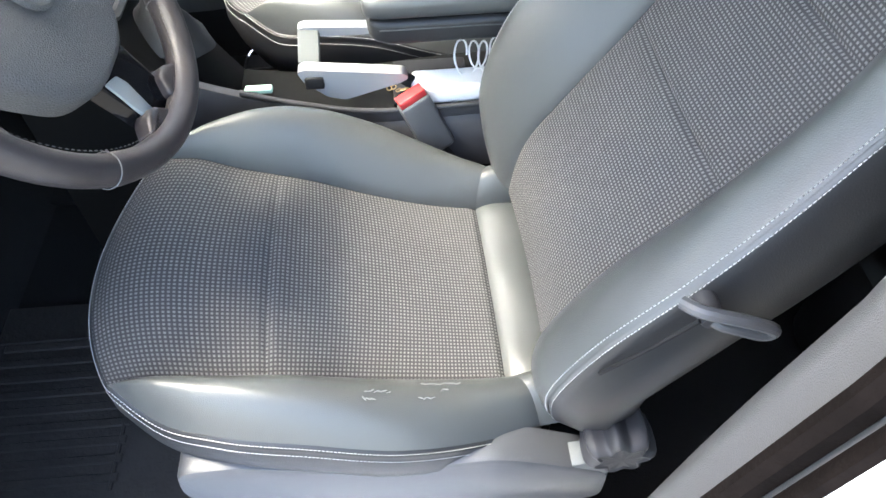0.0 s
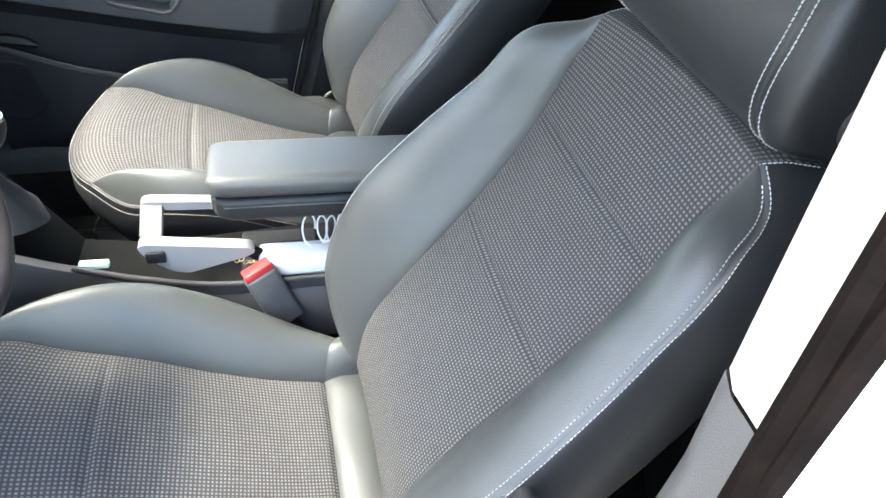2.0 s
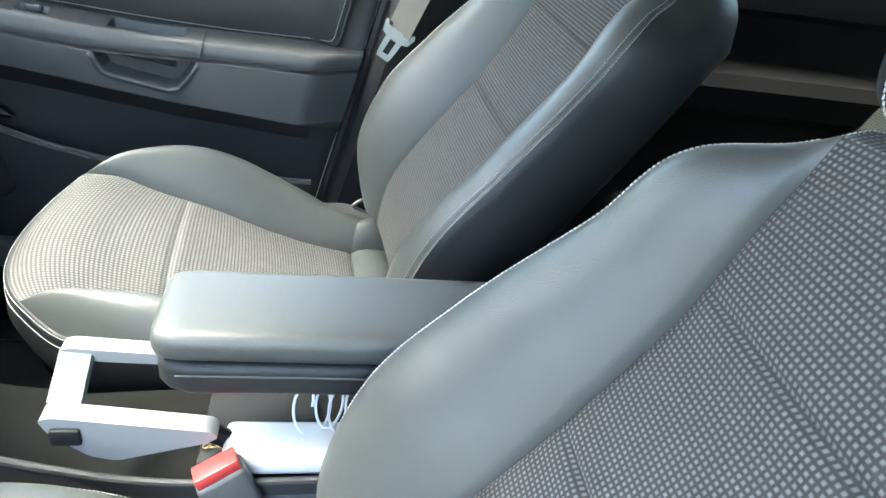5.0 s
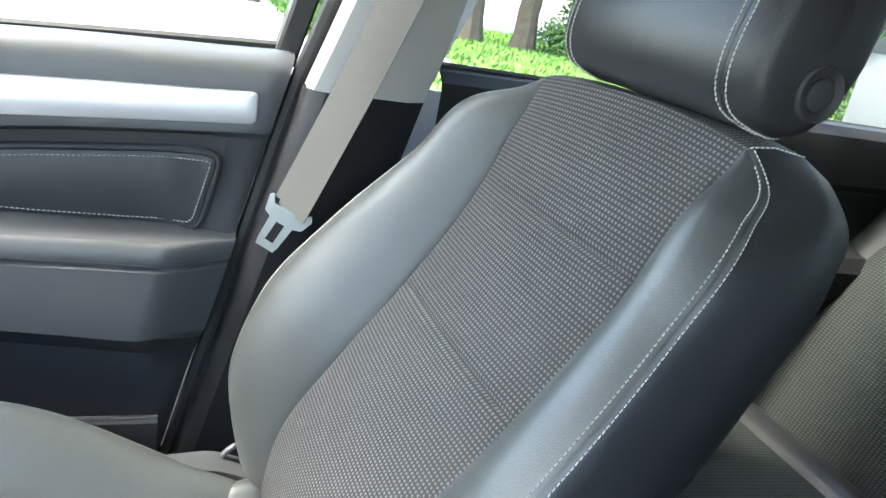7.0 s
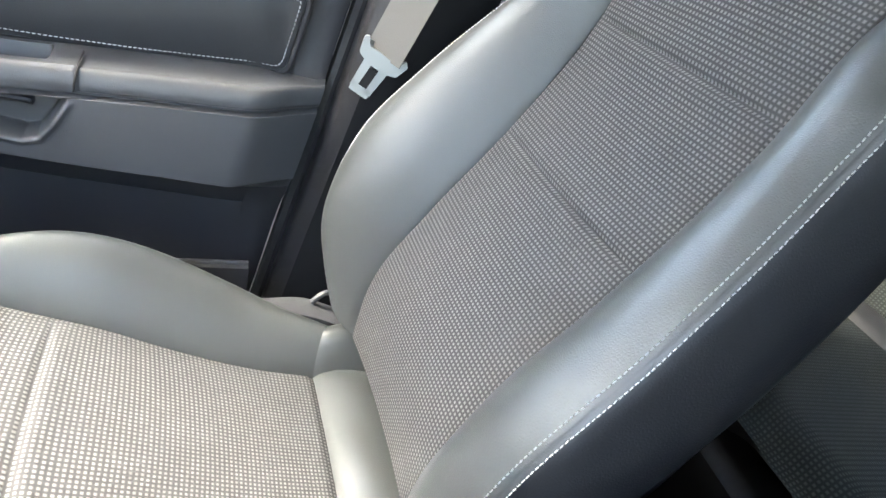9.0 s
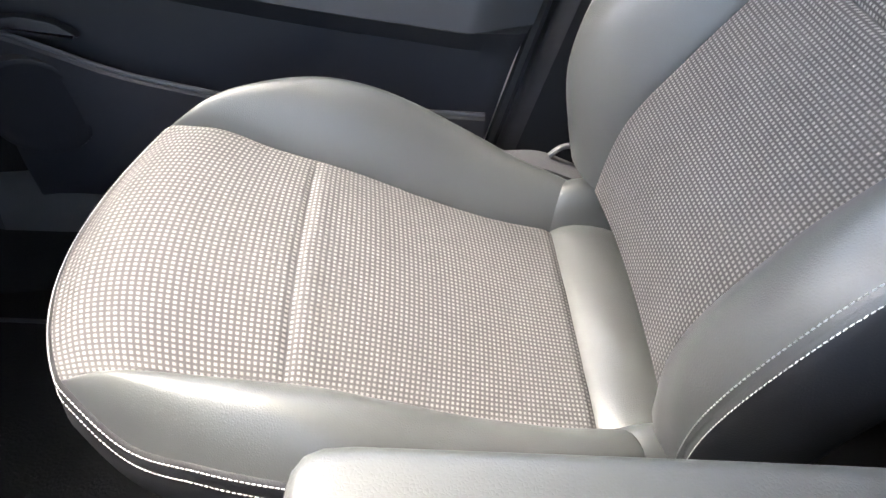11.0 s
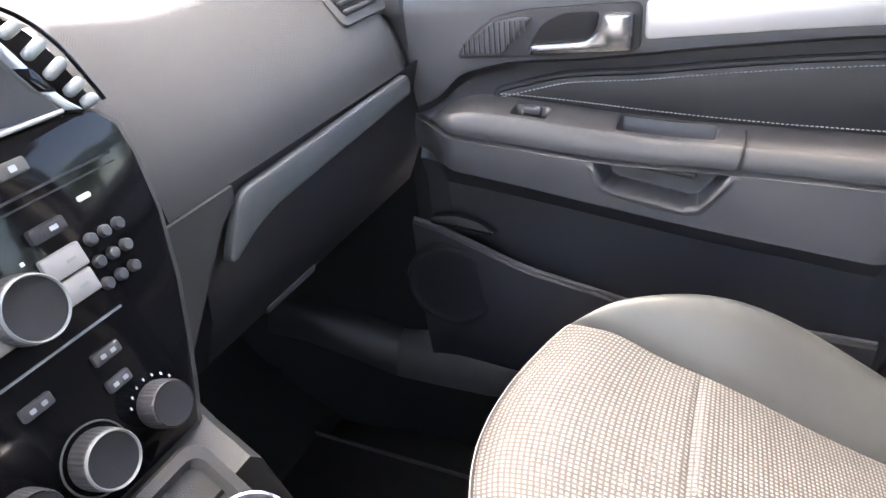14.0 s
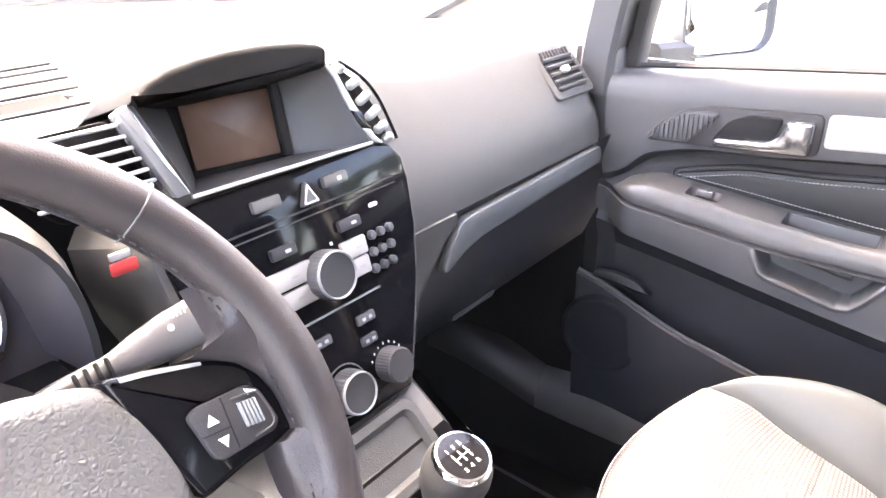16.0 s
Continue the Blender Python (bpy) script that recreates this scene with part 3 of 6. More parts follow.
# cracked wear marks in the leather of the driver's outer bolster
WORN = material("worn_leather_edge", (0.22, 0.22, 0.215), 0.7, vary=0.3, vary_size=0.01)
for u0, w0, ln in ((0.34, -1.50, 0.030), (0.24, -1.58, 0.022), (0.16, -1.36, 0.050), (0.20, -1.46, 0.012), (0.38, -1.60, 0.014)):
    pts, nr = surface_row(lambda s_, w_: Matrix.Translation((0.0087, -0.3558, 0)) @ Matrix.Rotation(0.0309, 4, "Z") @ cushion_local(s_, w_), [(u, w0 + 0.06 * (u - u0)) for u in spread(u0, u0 + ln / 0.45, 12)], Vector((0, 0, 1)))
    pts = [p + Vector((0, random.uniform(-0.0012, 0.0012), 0)) for p in pts]
    stitches(pts, nr, driver_seat, WORN, pitch=0.0055, length=0.0062, r=0.0007, name="worn_crack")

# steel bar under the passenger seat's front
bar_path = curve3_path([(-0.36, 0.50, 0.42), (-0.43, 0.47, 0.455), (-0.462, 0.435, 0.425), (-0.455, 0.418, 0.390), (-0.430, 0.408, 0.362), (-0.36, 0.40, 0.345)])
part("slide_bar", tube(bar_path, 0.004, 8), CHROME, passenger_seat, "steel seat slide bar")


# ---- car shell ----
def shut_x(z):
    """Where a front door's rear edge stands at a height."""
    return 0.07 + 0.24 * (z - 0.885)


def door_y(x):
    """The inner face of the passenger door, which draws in towards the front."""
    return 0.755 - 0.18 * (x - 0.1) ** 2 if x < 0.1 else 0.755


alone("floor", rbox((3.6, 1.52, 0.04), (0.35, 0, 0.28), 0.005), CARPET, "black carpeted car floor", "floor", kind="structure")
bm = sheet(lambda u, v: (-0.40 + u * 2.5, -0.60 + 1.20 * v, 1.52 + 0.08 * math.sin(math.pi * v) - 0.05 * (1 - sm(0, 0.12, u))), spread(0, 1, 14), spread(0, 1, 12), 0.03)
alone("ceiling", bm, HEADLINER, "pale cloth headliner under the roof", "headliner", kind="structure")
bm = sheet(lambda u, v: (-0.44 + u * 2.6, -0.64 + 1.28 * v, 1.57 + 0.08 * math.sin(math.pi * v) - 0.05 * (1 - sm(0, 0.12, u))), spread(0, 1, 14), spread(0, 1, 12), 0.02)
alone("roof", bm, PAINT, "white painted car roof", "roof", kind="structure")


def bar(path, w, d, across, bevel=0.25):
    """A pillar: a rounded rectangular bar along a path; w along `across`, d square to it."""
    path = [Vector(p) for p in path]
    rows = []
    for i, p in enumerate(path):
        t = (path[min(i + 1, len(path) - 1)] - path[max(i - 1, 0)]).normalized()
        a = (Vector(across) - t * t.dot(Vector(across))).normalized()
        b = t.cross(a)
        rows.append([p + a * (u * w / 2) + b * (v * d / 2) for u, v in
                     ((-1, -1 + bevel), (-1 + bevel, -1), (1 - bevel, -1), (1, -1 + bevel), (1, 1 - bevel), (1 - bevel, 1), (-1 + bevel, 1), (-1, 1 - bevel))])
    return loft(rows, True, True)


# front pillars, windscreen, header and side rails
for sgn, nm in ((1, "wall_right"), (-1, "wall_left")):
    path = curve3([(-1.25, sgn * 0.685, 1.05), (-1.01, sgn * 0.670, 1.160), (-0.81, sgn * 0.655, 1.255), (-0.60, sgn * 0.630, 1.39), (-0.42, sgn * 0.60, 1.53)], 6)
    alone("front_pillar", bar(path, 0.06, 0.05, (0, 1, 0)), PILLAR, "grey trim of the windscreen pillar", "pillar", kind="structure")
    path = curve3([(-0.665, sgn * 0.690, 1.06), (-0.66, sgn * 0.690, 1.14), (-0.625, sgn * 0.672, 1.28), (-0.56, sgn * 0.635, 1.45)], 6)
    alone("quarter_pillar", bar(path, 0.055, 0.065, (1, 0, 0)), PLASTIC_GREY, "grey trim of the pillar before the front door", "pillar", kind="structure")
    path = [Vector(p) + Vector((0.040, sgn * 0.030, 0)) for p in path]
    alone("pillar_seal", bar(path, 0.022, 0.04, (1, 0, 0)), RUBBER, "black rubber seal along the door pillar", "seal", kind="structure")
    path = curve3([(-0.44, sgn * 0.61, 1.53), (0.3, sgn * 0.60, 1.58), (1.2, sgn * 0.59, 1.57), (2.1, sgn * 0.56, 1.50)], 5)
    alone("roof_rail", bar(path, 0.09, 0.07, (0, 1, 0)), PALE_TRIM, "pale trim along the roof edge", "trim", kind="structure")
bm = sheet(lambda u, v: (-1.32 + 0.88 * u - 0.10 * math.sin(math.pi * v) * (1 - u), (-0.66 + 1.32 * v) * (1 - 0.1 * u), 1.03 + 0.53 * u + 0.03 * math.sin(math.pi * v)), spread(0, 1, 8), spread(0, 1, 10), 0.005)
screen = alone("windscreen", bm, GLASS, "clear glass windscreen", "window", kind="structure")
screen.visible_shadow = False
alone("screen_seal", tube(curve3([(-1.15, -0.62, 1.195), (-1.16, -0.16, 1.220), (-1.15, 0.16, 1.216), (-1.15, 0.65, 1.175)], 8), 0.006, 8), RUBBER, "black rubber seal under the windscreen", "seal", kind="structure")
# bulkhead, bonnet
alone("wall_front", rbox((0.03, 1.44, 0.72), (-1.22, 0, 0.66), 0.004), BLACK, "black front bulkhead", "bulkhead", kind="structure")
bm = sheet(lambda u, v: (-1.36 - 0.85 * u, -0.72 + 1.44 * v, 1.00 - 0.16 * u * u + 0.05 * math.sin(math.pi * v)), spread(0, 1, 10), spread(0, 1, 12), 0.02)
alone("bonnet", bm, PAINT, "white painted car bonnet", "bonnet", kind="structure")


# ---- passenger door ----
door = thing("door_1", (-0.25, 0.76, 0.42), "closed grey passenger door with leather inlay and aluminium strip", "car door", kind="structure")


DOOR_LINES = {
    "rail": ((-0.62, -0.59, -0.565, -0.477, -0.392, -0.293, -0.218, 0.024, 0.09), (0.915, 0.934, 0.941, 0.932, 0.918, 0.905, 0.901, 0.889, 0.886)),
    "line": ((-0.64, -0.595, -0.491, -0.384, -0.215, 0.025, 0.09), (0.926, 0.920, 0.902, 0.884, 0.872, 0.858, 0.855)),
    "under": ((-0.64, -0.519, -0.374, -0.269, -0.19, 0.003, 0.09), (0.874, 0.845, 0.809, 0.786, 0.772, 0.749, 0.744)),
    "dark": ((-0.64, -0.60, -0.574, -0.541, -0.40, -0.249, 0.0, 0.09), (0.934, 0.950, 0.975, 0.986, 0.996, 1.008, 1.026, 1.030)),
    "inl_t": ((-0.530, -0.502, -0.368, -0.246, -0.10, 0.06), (0.949, 0.960, 0.969, 0.979, 0.990, 1.001)),
    "inl_b": ((-0.530, -0.466, -0.359, -0.229, 0.06), (0.941, 0.933, 0.918, 0.904, 0.893)),
}


def lines_at(x):
    """Heights of the door's lines at a place along it."""
    t = (x + 0.60) / 0.70
    out = {"sill": 1.088 + 0.038 * t, "alu_t": 1.057 + 0.028 * t, "alu_b": 1.006 + 0.038 * t}
    for k, (xs_, zs_) in DOOR_LINES.items():
        out[k] = glide(xs_, zs_, min(max(x, xs_[0]), xs_[-1]))
    return out


PULL = ((-0.390, 0.889), (-0.372, 0.847), (-0.360, 0.840), (-0.272, 0.817), (-0.256, 0.820), (-0.242, 0.836), (-0.214, 0.878))


def in_pull(x, z):
    """How far inside the pull handle's hollow a place lies; negative outside."""
    best, inside = 9.0, False
    for (ax, az), (bx, bz) in zip(PULL, PULL[1:] + PULL[:1]):
        ux, uz = bx - ax, bz - az
        t = min(1.0, max(0.0, ((x - ax) * ux + (z - az) * uz) / (ux * ux + uz * uz)))
        best = min(best, math.hypot(x - ax - t * ux, z - az - t * uz))
        if (az > z) != (bz > z) and x < ax + (z - az) / (bz - az) * ux:
            inside = not inside
    return best if inside else -best


def door_profile(x):
    """The door's inner face from the sill down, as (y, z)."""
    L, y = lines_at(x), door_y(x)
    s = sm(-0.635, -0.560, x)
    e = 1 - sm(shut_x(0.9) - 0.10, shut_x(0.9) - 0.002, x)
    deep, out = 0.022 * s * e, 0.060 * (0.12 + 0.88 * s) * (0.35 + 0.65 * e)
    rail, line, under, dark = L["rail"], L["line"], L["under"], L["dark"]
    upper = [(y + 0.060, L["sill"] + 0.010), (y + 0.030, L["sill"] + 0.012), (y + 0.006, L["sill"] + 0.004), (y - 0.004, L["sill"] - 0.014),
             (y - 0.004, L["alu_t"]), (y - 0.003, L["alu_b"]), (y - 0.004, dark + 0.010), (y - 0.002, dark + 0.002)]
    back_z = min(rail + 0.010, dark - 0.014)
    band = [(y - 0.002, dark + 0.002), (y + deep * 0.5, dark - 0.003), (y + deep, dark - 0.008), (y + deep + 0.004, (dark + back_z) / 2), (y + deep, back_z + 0.002), (y + deep - 0.006, back_z - 0.006)]
    # armrest top, with the switch and the storage slot sunk in it
    top = []
    for k in range(15):
        f = k / 14
        yy = y + deep - 0.006 + (-out * 0.80 - deep + 0.006) * f
        zz = back_z - 0.006 + (rail - back_z + 0.006) * sm(0, 0.9, f)
        slot = sm(-0.366, -0.361, x) * (1 - sm(-0.250, -0.244, x)) * sm(0.14, 0.22, f) * (1 - sm(0.66, 0.74, f))
        well = sm(-0.499, -0.495, x) * (1 - sm(-0.458, -0.453, x)) * sm(0.30, 0.38, f) * (1 - sm(0.70, 0.78, f))
        top.append((yy, zz - 0.022 * slot - 0.012 * well))
    proud = 0.0022 * (1 - sm(-0.214, -0.210, x + 0.4 * (0.90 - rail)))
    rim = []
    for k in range(9):
        a = math.pi / 2 * k / 8
        rim.append((y - out * 0.80 - (out * 0.20 + proud) * math.sin(a), rail + proud - (rail - line - 0.006) * (1 - math.cos(a)) * 0.9))
    face = [(y - out - proud + 0.001, line + 0.004), (y - out + 0.006, line + 0.0015), (y - out + 0.006, line - 0.001), (y - out - 0.003, line - 0.004)]
    for k in range(1, 44):
        f = k / 43
        zz = line - 0.004 + (under + 0.006 - line + 0.004) * f
        d = in_pull(x, zz)
        yy = y - out - 0.003 + 0.006 * f * f
        yy += 0.034 * sm(0.0, 0.007, d) - 0.004 * math.exp(-((d + 0.003) / 0.0035) ** 2) * (1 - sm(line - 0.016, line - 0.006, zz))
        face.append((yy, zz))
    face += [(y - out + 0.012, under + 0.001), (y - out * 0.3, under - 0.012)]
    low = [(y - out * 0.3, under - 0.012), (y + 0.012, under - 0.05), (y + 0.016, 0.66), (y + 0.010, 0.56), (y + 0.016, 0.46)]
    return upper, band, top + rim[1:] + face, low


xs = spread(-0.636, -0.405, 60) + spread(-0.402, -0.200, 130) + spread(-0.196, 0.02, 55)
cols = [[], [], [], []]
for x in xs + [0.04, 0.055]:
    for c, pr in zip(cols, door_profile(x)):
        c.append([(x + (0.24 * (z - 0.885) if x > 0 else 0.24 * (z - 0.885) * sm(-0.15, 0.0, x)), y, z) for y, z in pr])
for c in cols:
    last = c[-1]
    c.append([(p[0] + 0.012, p[1] + 0.006, p[2]) for p in last])
    c.append([(p[0] + 0.014, p[1] + 0.060, p[2]) for p in last])
part("door_panel", loft(cols[0]), PLASTIC_GREY, door, "grey moulded door panel", 48)
part("recess_panel", loft(cols[1]), PLASTIC, door, "dark recess round the leather inlay", 48)
part("armrest", loft(cols[2]), PLASTIC_GREY, door, "grey moulded door armrest with pull handle", 50)
part("lower_panel", loft(cols[3]), PLASTIC, door, "dark lower door panel", 28)


def on_door(x, z, off=0.0):
    """A place on the flat upper face of the door."""
    return Vector((x, door_y(x) - 0.004 - off, z))


def bend(own, fn):
    """Cuts a flat plate across its length, then lays it on a curve."""
    xs_ = [v.co.x for v in own.verts]
    for x in spread(min(xs_) + 0.02, max(xs_) - 0.02, max(2, int((max(xs_) - min(xs_)) / 0.025))):
        bmesh.ops.bisect_plane(own, geom=own.verts[:] + own.edges[:] + own.faces[:], plane_co=(x, 0, 0), plane_no=(1, 0, 0))
    for v in own.verts:
        v.co = fn(*v.co)
    return own


def door_plate(outline, off, depth, mat, name, label="", bevel=0.003, parent=None):
    """A plate that follows the door's curve; outline in (x, z)."""
    own = bend(slab(outline, Matrix.Identity(4), depth, bevel), lambda x, z, w: Vector((x, door_y(x) - off - w, z)))
    return part(name, own, mat, parent or door, label)


def strip_outline(x0, x1, top, bot, n=24):
    xs = spread(x0, x1, n)
    return [(x, lines_at(x)[top] if isinstance(top, str) else top) for x in xs] + [(x, lines_at(x)[bot] if isinstance(bot, str) else bot) for x in xs[::-1]]


# aluminium strip, dark end piece, handle bowl and chrome lever
alu = strip_outline(-0.340, 0.083, "alu_t", "alu_b")
door_plate(soften(alu, 0.010), 0.004, 0.005, ALU, "aluminium_strip", "brushed aluminium door strip")
bez = [(-0.575, 1.002), (-0.555, 1.030), (-0.525, 1.054), (-0.48, 1.062), (-0.344, 1.066), (-0.344, 1.006), (-0.45, 1.002)]
door_plate(soften(bez, 0.012), 0.004, 0.004, PLASTIC, "handle_surround", "dark surround of the door handle")
tw = [(-0.567, 1.006), (-0.549, 1.030), (-0.522, 1.050), (-0.488, 1.055), (-0.472, 1.052), (-0.497, 1.028), (-0.512, 1.006)]
speaker = door_plate(soften(tw, 0.006), 0.008, 0.003, PLASTIC_GREY, "tweeter_cover", "ribbed tweeter cover")
for k in range(13):
    x = -0.560 + 0.0065 * k
    top = 1.017 + min(1, (x + 0.567) / 0.045) * 0.032
    bot = 1.009 + max(0, (x + 0.512)) * 0.9
    if top - bot > 0.006:
        part("rib", rbox((0.0022, 0.003, top - bot), on_door(x, (top + bot) / 2, 0.0075), 0.0008, 1), PLASTIC_GREY, speaker)
bowl = [(-0.482, 1.012), (-0.462, 1.044), (-0.435, 1.056), (-0.392, 1.056), (-0.398, 1.030), (-0.415, 1.014)]
door_plate(soften(bowl, 0.008), 0.0085, 0.002, BLACK, "handle_bowl", "black handle recess")
lev = [(-0.476, 1.008), (-0.474, 1.021), (-0.405, 1.024), (-0.392, 1.034), (-0.386, 1.056), (-0.352, 1.056), (-0.352, 1.010)]
door_plate(soften(lev, 0.006), 0.010, 0.014, LEVER, "door_lever", "satin silver inner door lever", 0.004)
# leather inlay with stitched border
inl = strip_outline(-0.528, 0.014, "inl_t", "inl_b", 7)
inl = [(x + (0.24 * (z - 0.885) if x > -0.1 else 0), z) for x, z in inl]
inl_s = soften(inl, 0.020, 6)


def inset(outline, d):
    """The same closed outline, drawn in by d."""
    out = []
    for i, (x, z) in enumerate(outline):
        (ax, az), (bx, bz) = outline[i - 1], outline[(i + 1) % len(outline)]
        k = math.hypot(bx - ax, bz - az) or 1.0
        out.append((x + d * (bz - az) / k, z - d * (bx - ax) / k))
    return out


def inlay_y(x, off):
    return door_y(x) + 0.024 * sm(-0.60, -0.50, x) - 0.020 * sm(-0.03, 0.035, x) - off


inlay = part("leather_inlay", bend(slab(inl_s, Matrix.Identity(4), 0.010, 0.005), lambda x, z, w: Vector((x, inlay_y(x, w), z))), LEATHER_SIDE, door, "dark leather door inlay")
fine = []
for (ax, az), (bx, bz) in zip(inl_s, inl_s[1:] + inl_s[:1]):
    n = max(1, int(math.hypot(bx - ax, bz - az) / 0.012))
    fine += [(ax + (bx - ax) * k / n, az + (bz - az) * k / n) for k in range(n)]
ring = [Vector((x, inlay_y(x, 0.0104), z)) for x, z in inset(fine, 0.0075)]
stitches(ring + ring[:1], [Vector((0, -1, 0))] * (len(ring) + 1), inlay, material("white_thread", (0.50, 0.50, 0.50), 0.7), pitch=0.0056, length=0.0042, r=0.0008)
ring = [Vector((x, inlay_y(x, 0.004), z)) for x, z in inset(fine, -0.003)]
part("inlay_bead", tube(ring + ring[:1], 0.0045, 8), PLASTIC, door, "dark bead round the inlay")
# window switch, and the grip inside the pull handle
part("window_switch", rbox((0.026, 0.013, 0.012), (-0.474, door_y(-0.474) - 0.017, lines_at(-0.474)["rail"] + 0.003), 0.004, 3), PLASTIC_GREY, door, "grey window switch")
part("switch_chrome", rbox((0.008, 0.003, 0.003), (-0.468, door_y(-0.468) - 0.0225, lines_at(-0.468)["rail"] + 0.0085), 0.001), CHROME, door, "chrome switch tip")
grip = [(-0.366, 0.876), (-0.262, 0.858), (-0.262, 0.848), (-0.352, 0.866)]
own = slab(soften(grip, 0.004), Matrix.Identity(4), 0.018, 0.004)
for v in own.verts:
    x, z, w = v.co
    v.co = Vector((x, door_y(x) - 0.022 - w, z))
part("pull_grip", own, PLASTIC, door, "dark grip inside the pull handle")
joint = [(x, door_y(x) - o, z) for x, o, z in ((-0.212, 0.010, 0.906), (-0.211, 0.034, 0.905), (-0.211, 0.052, 0.901), (-0.213, 0.0625, 0.890), (-0.216, 0.063, 0.876))]
part("armrest_joint", tube(curve3(joint, 5), 0.0012, 6), RUBBER, door, "dark joint across the armrest")
# map pocket with rounded rim, speaker ring
rows = []
for x in spread(-0.655, -0.02, 30):
    zt = 0.766 - 0.32 * (x + 0.666) if x < -0.3 else 0.649 - 0.05 * (x + 0.3)
    y = door_y(x) - 0.010 - 0.045 * sm(-0.66, -0.45, x)
    rows.append([(x, y + 0.030, zt - 0.03), (x, y + 0.010, zt - 0.003), (x, y + 0.004, zt + 0.001), (x, y - 0.003, zt - 0.004), (x, y - 0.002, zt - 0.02), (x, y + 0.004, 0.56), (x, y + 0.012, 0.50), (x, y + 0.03, 0.475)])
part("map_pocket", loft(rows), PLASTIC, door, "dark plastic map pocket")
part("pocket_rim", tube([Vector(r[2]) for r in rows], 0.0035, 8), PLASTIC_GREY, door, "grey rim of the map pocket")
m = axes((-0.600, door_y(-0.600) - 0.028, 0.655), (1, 0.16, 0), (0, 0, 1))
part("speaker_ring", lathe([(0.0, 0.001), (0.05, 0.0013), (0.058, 0.001), (0.062, 0.0022), (0.066, 0.0024), (0.070, 0.001), (0.074, -0.01)], m, 40), DOOR_DARK, door, "round speaker cover")
wg = [(-0.625, 0.772), (-0.59, 0.773), (-0.555, 0.762), (-0.53, 0.740), (-0.56, 0.738), (-0.63, 0.760)]
own = slab(soften(wg, 0.008), Matrix.Identity(4), 0.012, 0.005)
for v in own.verts:
    x, z, w = v.co
    v.co = Vector((x, door_y(x) - 0.004 - w, z))
part("pocket_brow", own, DOOR_DARK, door, "dark raised brow above the map pocket")
# outer skin and glass
bm = sheet(lambda u, v: (-0.66 + 0.82 * u, 0.86 + 0.03 * math.sin(math.pi * v), 0.42 + 0.66 * v), spread(0, 1, 8), spread(0, 1, 8), 0.004)
part("outer_skin", bm, PAINT, door, "white painted outer skin")
bm = sheet(lambda u, v: (-0.95 + (0.95 + 0.12 + 0.105 * v) * u + 0.50 * v * (1 - u), 0.815 - 0.15 * v * v - 0.02 * v - 0.07 * (1 - u) ** 2 * (1 - v), 1.10 + 0.43 * v), spread(0, 1, 8), spread(0, 1, 8), 0.004)
pane = part("window_pane", bm, GLASS, door, "clear side window")
pane.visible_shadow = False
# black window seal along the sill and up the rear edge
sill = [(x, door_y(x) + 0.050, lines_at(x)["sill"] + 0.012) for x in spread(-0.66, 0.128, 12)]
part("window_seal", tube(sill, 0.006, 6), RUBBER, door, "black rubber window seal")
part("sill_corner", rbox((0.075, 0.06, 0.17), (-0.668, 0.700, 1.045), 0.008), PLASTIC_GREY, door, "grey front corner of the door")
rear = [(shut_x(z) - 0.012 + 0.0, door_y(0.1) + 0.052 - 0.16 * (z - 1.12) ** 1.0 * (z > 1.12), z) for z in spread(1.12, 1.50, 10)]
part("window_frame", bar(rear, 0.030, 0.035, (1, 0, 0)), RUBBER, door, "black rear window frame")


